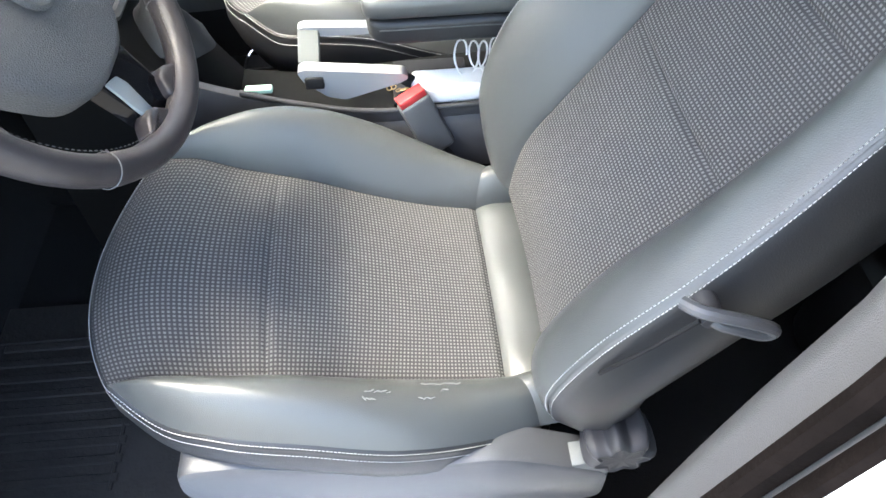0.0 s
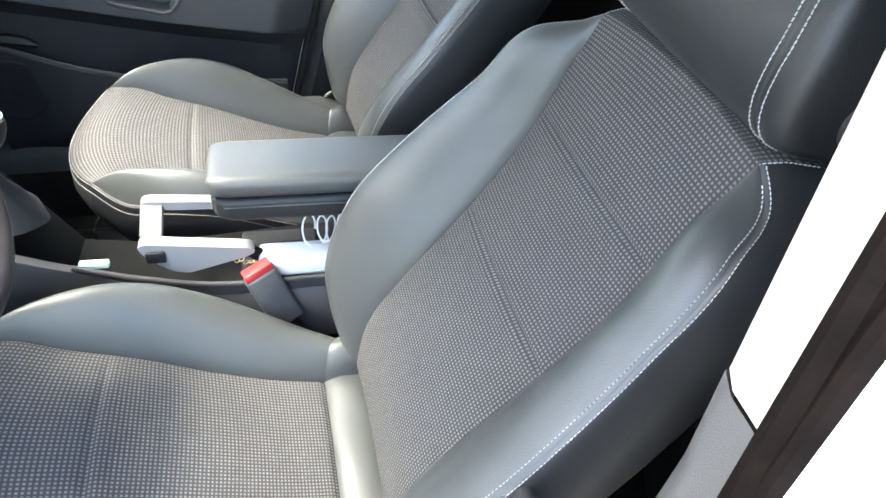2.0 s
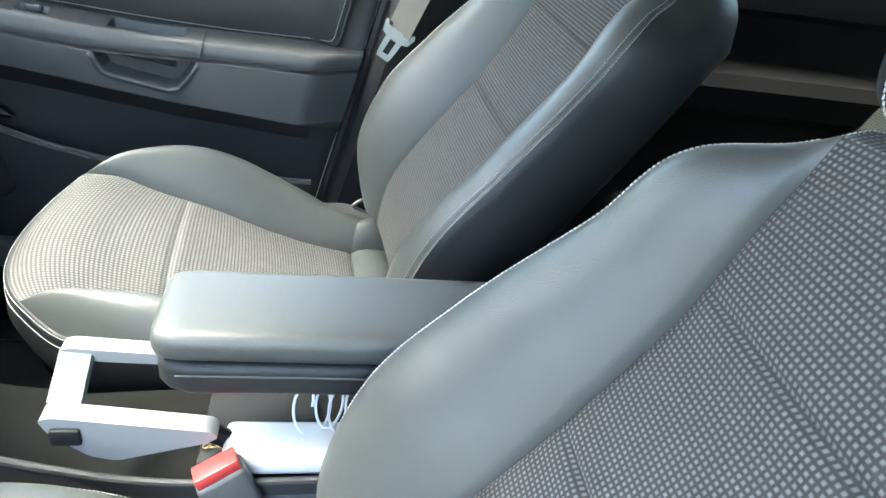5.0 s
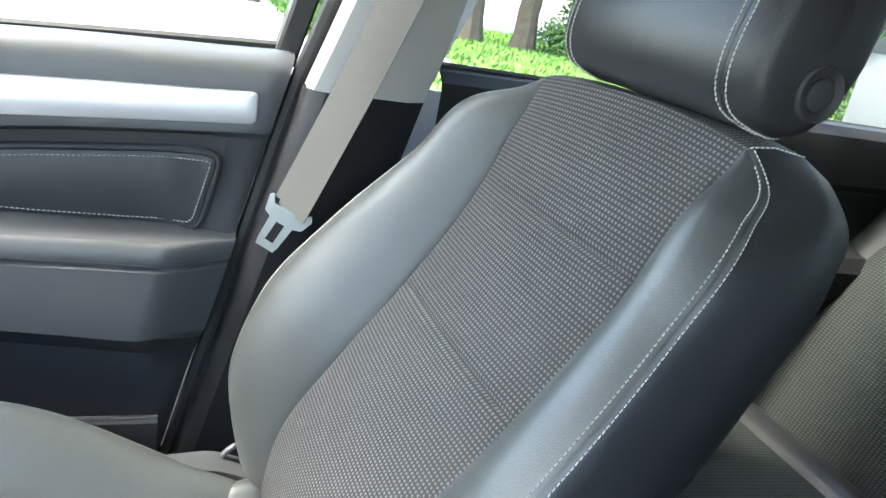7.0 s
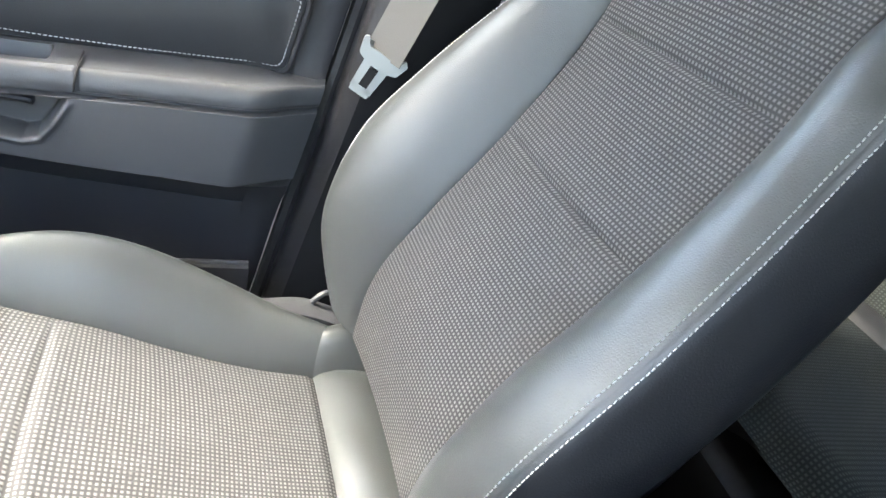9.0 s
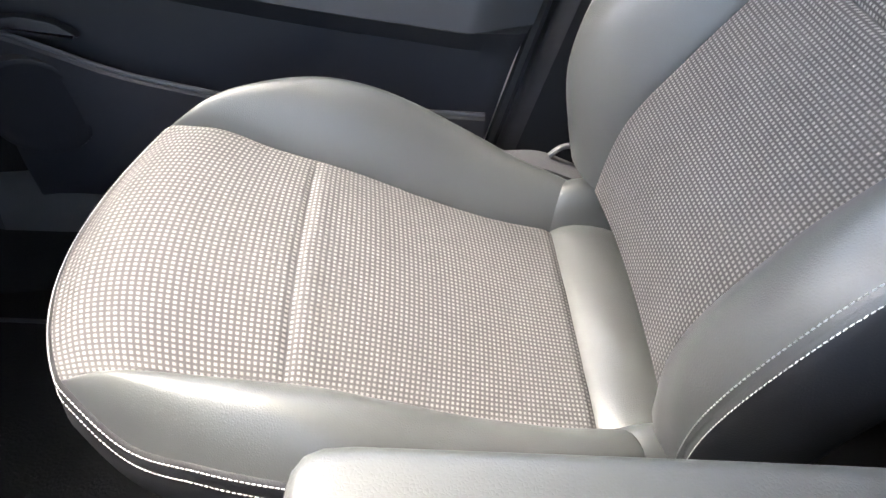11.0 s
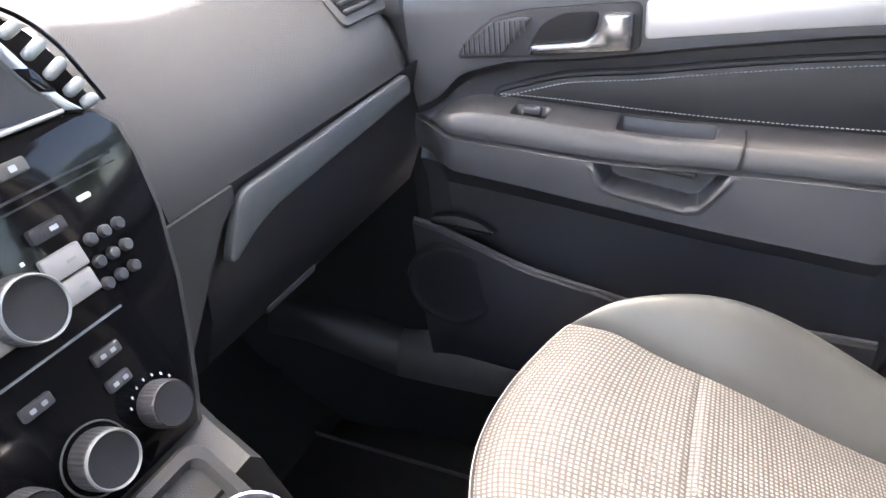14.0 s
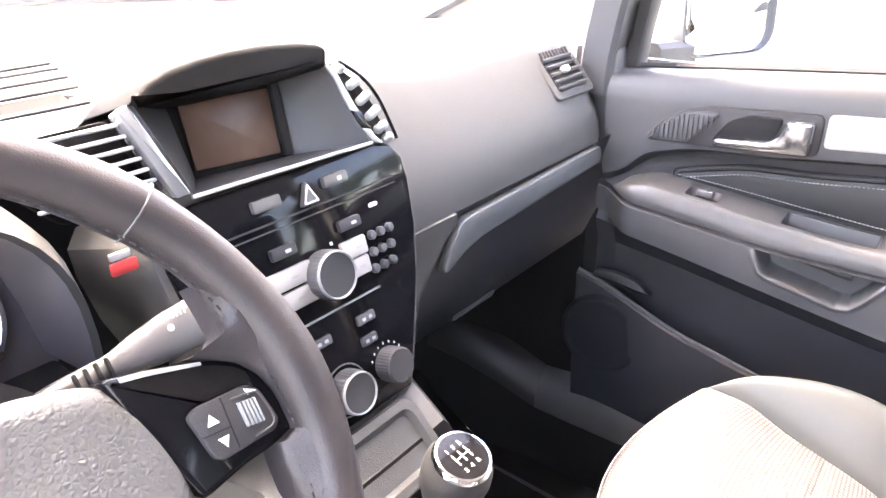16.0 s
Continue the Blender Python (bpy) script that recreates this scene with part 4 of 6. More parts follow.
# ---- door pillars, belt, sills ----
def mid_pillar(sgn):
    """The pillar behind a front door: dark lower trim, pale upper trim, rubber seal, painted edge."""
    low, up = [], []
    back = 0.0 if sgn > 0 else 0.028
    meet = 1.10 if sgn > 0 else 1.17
    for z in spread(0.34, meet, 18):
        x = shut_x(z) + 0.012 + back + 0.05 * max(0, z - 1.1)
        wide = 0.165 + 0.05 * (1 - sm(0.45, 0.8, z))
        yi = 0.735 - 0.02 * sm(0.5, 1.0, z) - 0.30 * max(0, z - 1.1)
        low.append([(x + 0.004, sgn * (0.80 - 0.3 * max(0, z - 1.1)), z), (x + 0.004, sgn * (yi + 0.02), z), (x + 0.010, sgn * (yi + 0.004), z), (x + 0.028, sgn * yi, z), (x + wide - 0.03, sgn * (yi - 0.002), z), (x + wide - 0.008, sgn * (yi + 0.008), z), (x + wide, sgn * 0.80, z)])
    for z in spread(meet + 0.0005, 1.56, 12):
        x = shut_x(z) + 0.012 + 0.05 * (z - 1.1) + back
        wide = 0.165 - 0.06 * sm(1.1, 1.5, z)
        yi = 0.713 - 0.30 * (z - 1.1)
        up.append([(x + 0.006, sgn * (yi + 0.08), z), (x + 0.006, sgn * (yi + 0.02), z), (x + 0.012, sgn * (yi + 0.006), z), (x + 0.030, sgn * (yi + 0.002), z), (x + wide - 0.03, sgn * yi, z), (x + wide - 0.01, sgn * (yi + 0.01), z), (x + wide, sgn * (yi + 0.08), z)])
    side = "right" if sgn > 0 else "left"
    pil = thing("wall_pillar_" + side, (0.15, sgn * 0.76, 0.34), "door pillar with dark lower and pale upper trim", "pillar", kind="structure")
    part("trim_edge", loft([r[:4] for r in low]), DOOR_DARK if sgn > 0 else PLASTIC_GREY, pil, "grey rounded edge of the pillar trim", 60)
    part("lower_trim", loft([r[3:] for r in low]), BLACK, pil, "black plastic pillar trim")
    part("upper_trim", loft(up), PALE_TRIM, pil, "pale upper pillar trim")
    seal = [(shut_x(z) + 0.010 + back + 0.05 * max(0, z - 1.1), sgn * (0.772 - 0.24 * max(0, z - 1.1)), z) for z in spread(0.44, 1.54, 24)]
    part("door_seal", tube(seal, [0.011] * 24, 8), RUBBER if sgn > 0 else WORN_RUBBER, pil, "dark rubber door seal")
    rows = []
    for z in spread(0.36, 1.56, 20):
        x, y = shut_x(z) + 0.004 + back + 0.05 * max(0, z - 1.1) + (0.2 * (z - 1.295) * sm(1.1, 1.22, z) if sgn < 0 else 0), 0.785 - 0.27 * max(0, z - 1.1)
        wear = 0.0012 * math.sin(41 * z) + 0.0008 * math.sin(97 * z)
        rows.append([(x + dx, sgn * (y + dy), z) for dx, dy in ((0.01, 0), (0.002, 0.007), (wear, 0.013), (0.004, 0.017 + wear), (0.012, 0.024), (0.009, 0.030), (0.014, 0.037), (0.019, 0.043), (0.015, 0.050), (0.022, 0.062), (0.034, 0.078), (0.10, 0.10), (0.22, 0.10))])
    if sgn > 0:
        part("painted_edge", loft([r[:3] for r in rows]), PAINT, pil, "white painted pillar edge")
        part("worn_flange", loft([r[2:11] for r in rows]), WORN_RUBBER, pil, "dark worn rubber flange")
        part("outer_edge", loft([r[10:] for r in rows]), PAINT, pil, "white painted outer edge")
    else:
        part("low_trim", loft([r[:4] for r in rows[:8]]), PLASTIC, pil, "grey scuffed trim at the pillar's foot")
        part("worn_flange", loft([r[:4] for r in rows[7:]]), WORN_RUBBER, pil, "dark worn rubber flange")
        part("outer_edge", loft([r[3:] for r in rows]), PAINT, pil, "white painted outer edge")
    return pil


mid_pillar(1)
mid_pillar(-1)
for sgn, nm in ((1, "right"), (-1, "left")):
    rows = []
    for x in spread(-0.98, 1.5, 30):
        if sgn > 0:
            y, r = 0.650 - 0.02 * (1 - sm(-0.84, -0.70, x)), 0.05 * (1 - sm(-0.86, -0.72, x)) + 0.012 * sm(-0.60, -0.45, x)
            rows.append([(x, y, 0.30), (x, y - 0.010, 0.440 + r), (x, y - 0.008, 0.458 + r), (x, y - 0.002, 0.478 + r), (x, y + 0.008, 0.496 + r), (x, y + 0.022, 0.510 + r), (x, y + 0.040, 0.516 + r), (x, 0.80, 0.50), (x, 0.86, 0.42), (x, 0.87, 0.30)])
            continue
        y, k = 0.60, 0.0
        rows.append([(x, sgn * y, 0.30), (x, sgn * (y - 0.006), 0.375 + k), (x, sgn * (y + 0.018), 0.432 + k), (x, sgn * (y + 0.036), 0.440 + k), (x, sgn * (y + 0.052), 0.430 + k * 0.9), (x, sgn * 0.80, 0.435), (x, sgn * 0.86, 0.40), (x, sgn * 0.87, 0.30)])
    sill = thing("sill_" + nm, (0, sgn * 0.7, 0.30), "door sill with dark step trim and white painted edge", "door sill", kind="structure")
    last = 7 if sgn > 0 else 5
    part("rear_step", loft([r[1:last] for r in rows if r[0][0] > 0.26]), BLACK, sill, "black rear step trim")
    part("step_trim", loft([r[1:last] for r in rows if (-0.74 if sgn > 0 else -2) < r[0][0] < 0.36]), STEP, sill, "grey scuffed step trim", 60)
    # Same trim further forward; the kick panel's shade is its darker colour.
    if sgn > 0:
        part("front_trim_shaded", loft([r[1:last] for r in rows if r[0][0] < -0.70]), DOOR_DARK, sill, "front end of the step trim, darkened for shade", 60)
    part("carpet_side", loft([r[:2] for r in rows]), CARPET, sill, "black carpet below the step trim")
    if sgn < 0:
        part("painted_sill", loft([r[4:] for r in rows]), PAINT, sill, "white painted sill")
    part("sill_seal", tube([(r[-3][0], r[-3][1] - sgn * 0.008, r[-3][2] + 0.008) for r in rows], 0.010, 8), RUBBER, sill, "black rubber sill seal")


def ribbon(path, w, t, across, bm=None):
    path = [Vector(p) for p in path]
    rows = []
    for i, p in enumerate(path):
        d = (path[min(i + 1, len(path) - 1)] - path[max(i - 1, 0)]).normalized()
        a = (Vector(across) - d * d.dot(Vector(across))).normalized()
        b = d.cross(a)
        rows.append([p - a * w / 2 - b * t / 2, p + a * w / 2 - b * t / 2, p + a * w / 2 + b * t / 2, p - a * w / 2 + b * t / 2])
    return loft(rows, True, True, bm)


def seat_belt(sgn, sx):
    belt = thing("seat_belt", (0.13 + sx, sgn * 0.64, 0.62), "grey seat belt hanging by the door pillar with metal tongue", "seat belt", "front seat belts")
    top, mid, low = (0.262, sgn * 0.615, 1.36), (0.122, sgn * 0.662, 0.957), (0.075, sgn * 0.640, 0.635)
    part("webbing", ribbon(curve3([top, (0.192, sgn * 0.64, 1.15), mid], 8), 0.048, 0.0014, (1, -0.7 * sgn, -0.35)), BELT, belt, "grey belt webbing")
    m = axes(mid, (0.85, -0.15 * sgn, -0.45), (-0.50, 0.0, -0.85)) @ Matrix.Scale(0.86, 4)
    out = [(-0.036, -0.010), (-0.030, -0.014), (-0.024, -0.003), (0.024, -0.003), (0.030, -0.014), (0.036, -0.008), (0.030, 0.012), (0.014, 0.018), (-0.014, 0.018), (-0.030, 0.012)]
    head = part("tongue_head", slab(soften(out, 0.003, 3), m @ Matrix.Translation((0, 0, -0.006)), 0.012, 0.003), SILVER_DULL, belt, "pale grey tongue head")
    bm = slab([(-0.019, 0.014), (-0.016, 0.056), (-0.0065, 0.056), (-0.0065, 0.014)], m @ Matrix.Translation((0, 0, -0.001)), 0.0026, 0.0006, 1)
    slab([(0.0065, 0.014), (0.0065, 0.056), (0.016, 0.056), (0.019, 0.014)], m @ Matrix.Translation((0, 0, -0.001)), 0.0026, 0.0006, 1, bm)
    slab([(-0.0160, 0.050), (-0.014, 0.062), (0.014, 0.062), (0.016, 0.050)], m @ Matrix.Translation((0, 0, -0.001)), 0.0026, 0.0006, 1, bm)
    part("tongue_blade", bm, SILVER_DULL, belt, "pale grey tongue blade")
    part("tongue_slot", slab([(-0.0068, 0.022), (-0.0068, 0.051), (0.0068, 0.051), (0.0068, 0.022)], m @ Matrix.Translation((0, 0, -0.0005)), 0.0012, 0.0), BLACK, belt, "dark slot in the tongue")
    part("anchor", tube(curve3([(low[0] - 0.012, low[1] - sgn * 0.016, low[2] - 0.008), (low[0] + 0.004, low[1] - sgn * 0.012, low[2] + 0.004), (low[0] + 0.03, low[1], low[2])], 5), 0.004, 8), PLASTIC_GREY, belt, "grey belt anchor")
    return belt


seat_belt(1, 0.0)


# ---- dashboard ----
dash = thing("dashboard", (-0.8, 0.0, 0.70), "grey grained dashboard with glove box and silver strip", "dashboard")
SECTION = [(-1.30, 1.050), (-1.10, 1.125), (-0.95, 1.155), (-0.84, 1.165), (-0.77, 1.159), (-0.702, 1.143), (-0.696, 1.138), (-0.658, 1.088), (-0.634, 1.055), (-0.624, 1.030), (-0.620, 1.004)]


def dash_row(y, lift=0.0):
    side = sm(0.60, 0.67, abs(y))
    return [(x - 0.03 * side, y, z + lift * sm(-1.2, -0.9, x) * (1 - sm(-0.70, -0.62, x)) - 0.012 * side) for x, z in SECTION]


rows = [dash_row(y, 0.022 * (1 - sm(0.15, 0.32, y))) for y in spread(0.186, 0.670, 28)]
part("passenger_dash", loft(rows), DASH, dash, "grey grained passenger side of the dash", 30)
rows = [dash_row(y, 0.025)[:5] for y in spread(-0.150, 0.190, 10)]
part("dash_top", loft(rows), DASH, dash)
rows = [dash_row(y, 0.030)[:7] for y in spread(-0.68, -0.150, 20)]
part("dash_middle", loft([dash_row(y, 0.025)[4:6] for y in spread(-0.075, 0.125, 8)]), DASH, dash)
part("driver_dash", loft(rows), DASH, dash)
# silver strip and the lid of the glove box below it
out = [(0.272, 0.993), (0.604, 1.000), (0.612, 0.988), (0.610, 0.972), (0.312, 0.958), (0.276, 0.950), (0.242, 0.934), (0.234, 0.940), (0.246, 0.962)]
m = axes((-0.624, 0, 0), (0, 1, 0), (0, 0, 1))
part("silver_strip", slab(soften(out, 0.012), m, 0.010, 0.004), STRIP, dash, "dull silver dash strip")
LOW = [(-0.625, 1.003), (-0.635, 0.965), (-0.632, 0.935), (-0.640, 0.88), (-0.665, 0.82), (-0.72, 0.77), (-0.82, 0.74), (-1.05, 0.72)]
part("glove_box", loft([[(x, y, z) for x, z in LOW] for y in spread(0.215, 0.668, 14)]), DOOR_DARK, dash, "dark glove box lid")
part("glove_catch", rbox((0.02, 0.10, 0.016), (-0.672, 0.36, 0.822), 0.006), PLASTIC_GREY, dash)
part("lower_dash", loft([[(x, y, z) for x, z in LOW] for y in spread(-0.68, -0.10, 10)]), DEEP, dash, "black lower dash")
wing = []
for z in spread(1.003, 0.850, 12):
    y1 = 0.262 - 0.75 * (1.003 - z) if z < 0.985 else 0.262
    wing.append([(-0.621 - 0.05 * (1.003 - z), 0.140 + (y1 - 0.140) * k / 6, z) for k in range(7)])
part("stack_wing", sheet(lambda u, v: wing[round(u * 11)][round(v * 6)], spread(0, 1, 12), spread(0, 1, 7), 0.004), DASH, dash, "grey panel beside the centre stack")
# side vent
va = Vector((-0.675, 0.585, 1.109))
vm = axes(va, (0.0, 1, 0), (-0.66, 0, 0.75))
vent = part("side_vent", slab(rounded(0.104, 0.088, 0.010), vm @ Matrix.Translation((-0.006, 0, -0.018)), 0.020, 0.002), DASH, dash, "grey side air vent")
part("vent_recess", slab(rounded(0.078, 0.062, 0.006), vm @ Matrix.Translation((-0.006, -0.002, 0.0012)), 0.0014, 0.0004), BLACK, vent)
for k in range(5):
    part("vane", rbox((0.076, 0.006, 0.004), (0, 0, 0), 0.0016, 1, vm @ Matrix.Translation((-0.006, -0.029 + 0.0115 * k, 0.0040)) @ Matrix.Rotation(0.5, 4, "X")), PLASTIC, vent)
part("vent_tab", rbox((0.016, 0.010, 0.010), (0, 0, 0), 0.003, 2, vm @ Matrix.Translation((-0.008, -0.004, 0.007))), SILVER, vent)
for k in range(9):
    part("vent_fin", rbox((0.003, 0.016, 0.004), (0, 0, 0), 0.001, 1, vm @ Matrix.Translation((-0.040 + 0.0085 * k, 0.023, 0.0040))), PLASTIC, vent)

# centre stack
FO, FV = Vector((-0.54, 0, 0.895)), Vector((-0.29875, 0, 0.95433))
FM = axes(FO, (0, 1, 0), FV)


def face_m(u, v, w=0.0):
    return FM @ Matrix.Translation((u, v, w))


stack = thing("centre_stack", (-0.58, 0.03, 0.90), "gloss black centre stack with radio buttons, knobs and screen", "radio console")
half = [(0.126, 0.237), (0.148, 0.231), (0.159, 0.217), (0.160, 0.195), (0.154, 0.150), (0.139, 0.102), (0.121, 0.060), (0.105, 0.026), (0.092, 0.002)]
full = half + [(0.06 - u, v) for u, v in half[::-1]]
part("black_face", slab(full, face_m(0, 0, -0.012), 0.012, 0.004), GLOSS, stack, "gloss black front panel")
rim = [(0.128, 0.239), (0.153, 0.234), (0.166, 0.218), (0.167, 0.195), (0.161, 0.150), (0.146, 0.100), (0.128, 0.058), (0.112, 0.023), (0.097, -0.004)]
rim = rim + [(0.06 - u, v) for u, v in rim[::-1]]
part("stack_body", slab(rim, face_m(0, 0, -0.16), 0.155, 0.004), DASH, stack, "grey body of the centre stack")


def key(u, v, w, h, mat, name, label="", d=0.005, r=0.002, parent=None):
    return part(name, slab(rounded(w, h, min(r, h * 0.45)), face_m(u, v, 0.0), d, min(0.0014, d * 0.4)), mat, parent or stack, label)


def mark(parent, u, v, w, h, mat=None, lift=0.0056):
    return part("mark", slab(rounded(w, h, min(w, h) * 0.2, 2), face_m(u, v, lift), 0.0004, 0), mat or SILVER, parent)


for u, v in ((-0.006, 0.219), (0.069, 0.219)):
    k = key(u, v, 0.028, 0.010, DIM_KEY, "wide_button", "grey oblong button")
    if u > 0:
        mark(k, u + 0.003, v, 0.005, 0.004)
tri = [(0.0365, 0.2265), (0.0465, 0.2055), (0.0265, 0.2055)]
haz = part("hazard_button", slab(soften(tri, 0.002), face_m(0, 0, 0), 0.005, 0.001), PLASTIC_GREY, stack, "grey triangular hazard button")
for a, b in zip(tri, tri[1:] + tri[:1]):
    ia, ib = (Vector((0.0365, 0.2125)).lerp(Vector(p), 0.72) for p in (a, b))
    part("triangle_mark", tube([face_m(*ia, 0.0052).translation, face_m(*ib, 0.0052).translation], 0.0007, 5), WHITE, haz)
for v, d in ((0.2015, 0.0016), (0.1955, 0.0012)):
    part("seam_line", slab([(-0.082, v), (0.140, v), (0.140, v + d), (-0.082, v + d)][::-1], face_m(0, 0, 0), 0.0012, 0), PLASTIC, stack)
for u, v in ((-0.004, 0.177), (0.071, 0.177)):
    k = key(u, v, 0.026, 0.010, PLASTIC, "source_button", "grey source button")
    mark(k, u + 0.003, v, 0.006, 0.003)
key(0.106, 0.184, 0.011, 0.004, WHITE, "badge_chip", "small white badge", 0.001)
for u, v in ((-0.005, 0.154), (0.069, 0.154), (-0.005, 0.135), (0.067, 0.136)):
    k = key(u, v, 0.046 if u < 0 else 0.030, 0.017, PALE_KEY, "pale_pad", "pale silver radio button", 0.004)
    mark(k, u + 0.004, v, 0.007, 0.002, SILVER_DULL, 0.0046)
for r in range(3):
    for c in range(3):
        u, v = 0.0935 + 0.0117 * c - 0.003 * r, 0.158 - 0.0154 * r
        part("number_key", lathe([(0, 0.0052), (0.0034, 0.005), (0.0043, 0.0036), (0.0046, 0)], face_m(u, v), 16), PLASTIC_GREY, stack)


def turn_knob(u, v, r, h, name, label, ringed=True):
    rows = []
    seg = 72
    for rr, hh, kn in ((r * 1.03, 0.0, 0), (r * 1.02, h * 0.15, 1), (r, h * 0.82, 1), (r * 0.97, h * 0.92, 0)):
        rows.append([face_m(u, v) @ Vector(((rr + (0.0005 if kn and k % 2 else 0)) * math.cos(2 * math.pi * k / seg), (rr + (0.0005 if kn and k % 2 else 0)) * math.sin(2 * math.pi * k / seg), hh)) for k in range(seg)])
    knob = part(name, loft(rows, True), PLASTIC_GREY, stack, label, 20)
    part("knob_cap", lathe([(0, h * 0.86), (r * 0.5, h * 0.87), (r * 0.93, h * 0.90)], face_m(u, v), 40), PLASTIC, knob)
    if ringed:
        part("knob_ring", lathe([(r * 0.90, h * 0.88), (r * 0.92, h * 0.97), (r * 0.95, h), (r * 0.985, h * 0.95), (r * 0.995, h * 0.86)], face_m(u, v), 48), SILVER_DULL, knob, "silver ring")
    return knob


turn_knob(0.031, 0.143, 0.0215, 0.020, "radio_knob", "large grey radio knob")
turn_knob(0.018, 0.036, 0.0195, 0.020, "heater_knob", "grey heater knob with silver ring")
turn_knob(0.072, 0.036, 0.0165, 0.020, "fan_knob", "grey fan knob", False)
turn_knob(-0.034, 0.040, 0.0165, 0.020, "fan_knob", "grey fan knob", False)
part("dial_arc", lathe([(0.0235, 0.0), (0.0238, 0.0008), (0.0246, 0.0008), (0.025, 0.0)], face_m(0.018, 0.036), 48), STRIP, stack)
for k in range(7):
    a = radians(30 + 20 * k)
    mark(stack, 0.072 + 0.021 * math.cos(a), 0.036 + 0.021 * math.sin(a), 0.0012, 0.0022, WHITE, 0.0002)
mark(stack, 0.047, 0.166, 0.0028, 0.0028, WHITE, 0.0002)
part("slot_line", slab([(-0.03, 0.1085), (0.087, 0.1085), (0.087, 0.1102), (-0.03, 0.1102)], face_m(0, 0, 0), 0.0014, 0), SILVER_DULL, stack)
for u, v, w in ((0.060, 0.089, 0.022), (0.057, 0.0685, 0.019), (0.006, 0.089, 0.022)):
    k = key(u, v, w, 0.009, PLASTIC_GREY, "small_button", "", 0.003)
    mark(k, u - 0.004, v, 0.004, 0.003, None, 0.0036)
    mark(k, u + 0.004, v, 0.004, 0.003, None, 0.0036)
part("silver_ledge", tube([face_m(-0.064, 0.2425, 0.001).translation, face_m(0.125, 0.2385, 0.001).translation], 0.0017, 8), SILVER, stack, "thin silver ledge")

# screen in its hooded housing
scr = thing("dash_screen", (-0.66, 0.03, 1.12), "dark display screen under a black hood on the dash", "display")


def fp(u, v, w):
    """A place by the centre stack's own axes."""
    return FM @ Vector((u, v, w))


SCREEN = material("dim_screen", (0.030, 0.020, 0.017), 0.34, vary=0.5, vary_size=0.06, second=(0.15, 0.085, 0.06), spec=0.3)
glass = [(-0.027, 0.257), (0.059, 0.251), (0.065, 0.309), (-0.024, 0.312)]
part("display_glass", slab(soften(glass, 0.002), face_m(0, 0, -0.050), 0.0015, 0.0004), SCREEN, scr, "dim brownish display glass")
back = [(-0.036, 0.246), (0.078, 0.240), (0.084, 0.328), (-0.040, 0.330)]
part("screen_housing", slab(back, face_m(0, 0, -0.056), 0.004, 0.001), BLACK, scr, "black screen surround")
part("display_edge", slab([(0.0615, 0.248), (0.069, 0.247), (0.075, 0.318), (0.0675, 0.318)], face_m(0, 0, -0.052), 0.008, 0.002), PLASTIC, scr, "dark strip beside the display")


def pod_wall(a, b, name, label, mat):
    """A wall of the screen's well, from its mouth to its back."""
    return part(name, sheet(lambda u, v: fp(*(Vector(a[0]).lerp(Vector(a[1]), u).lerp(Vector(b[0]).lerp(Vector(b[1]), u), v))), spread(0, 1, 8), spread(0, 1, 6), 0.003), mat, scr, label)


pod_wall(((-0.062, 0.2435, 0.0), (0.124, 0.2395, 0.0)), ((-0.032, 0.2515, -0.050), (0.072, 0.2455, -0.050)), "screen_shelf", "grey shelf before the screen", PLASTIC_GREY)
pod_wall(((-0.064, 0.244, 0.0), (-0.088, 0.318, 0.0)), ((-0.032, 0.250, -0.051), (-0.038, 0.326, -0.051)), "screen_cheek", "grey cheek beside the screen", PLASTIC)
pod_wall(((0.125, 0.239, 0.0), (0.098, 0.318, 0.0)), ((0.072, 0.246, -0.051), (0.080, 0.326, -0.051)), "screen_cheek", "grey cheek beside the screen", PLASTIC_GREY)
brow = [(-0.090, 0.3165), (-0.072, 0.329), (-0.053, 0.3355), (-0.029, 0.339), (0.002, 0.341), (0.034, 0.341), (0.069, 0.338), (0.090, 0.334), (0.098, 0.328), (0.092, 0.313)]
under = [(0.060, 0.3115), (0.030, 0.3105), (-0.009, 0.310), (-0.050, 0.3115), (-0.086, 0.3155)]
part("screen_hood", slab(soften(brow + under, 0.004), face_m(0, 0, -0.075), 0.083, 0.006, 3), DEEP, scr, "matt black screen hood", 50)
part("hood_rear", loft([[fp(u, v, -0.07) for u, v in brow], [fp(0.004 + (u - 0.004) * 1.05, v - 0.012, -0.12) for u, v in brow], [fp(0.004 + (u - 0.004) * 1.05, v - 0.06, -0.16) for u, v in brow]]), DASH, scr, "grained back of the hood", 50)

# vents on both sides of the screen
SATIN = material("satin_silver_trim", (0.36, 0.365, 0.37), 0.25, metal=0.7, vary=0.05)
v = thing("air_vent", fp(0.13, 0.27, 0.0), "crescent air vent with pale vanes beside the screen", "air vent", "centre air vents")
vin = curve3([fp(*p, 0.001) for p in ((0.105, 0.314), (0.113, 0.291), (0.122, 0.267), (0.132, 0.246), (0.142, 0.234))], 6)
vout = curve3([fp(*p, 0.001) for p in ((0.112, 0.316), (0.134, 0.298), (0.147, 0.277), (0.154, 0.253), (0.158, 0.235))], 6)
W_ = (fp(0, 0, 1) - fp(0, 0, 0)).normalized()
rows = [[a - W_ * 0.020, a - W_ * 0.012, b - W_ * 0.012, b - W_ * 0.020] for a, b in zip(vin, vout)]
part("vent_shell", loft(rows), VENT_BLACK, v, "black vent recess")
part("vent_rim", tube(vout, 0.0017, 8), GLOSS, v, "gloss black outer rim")
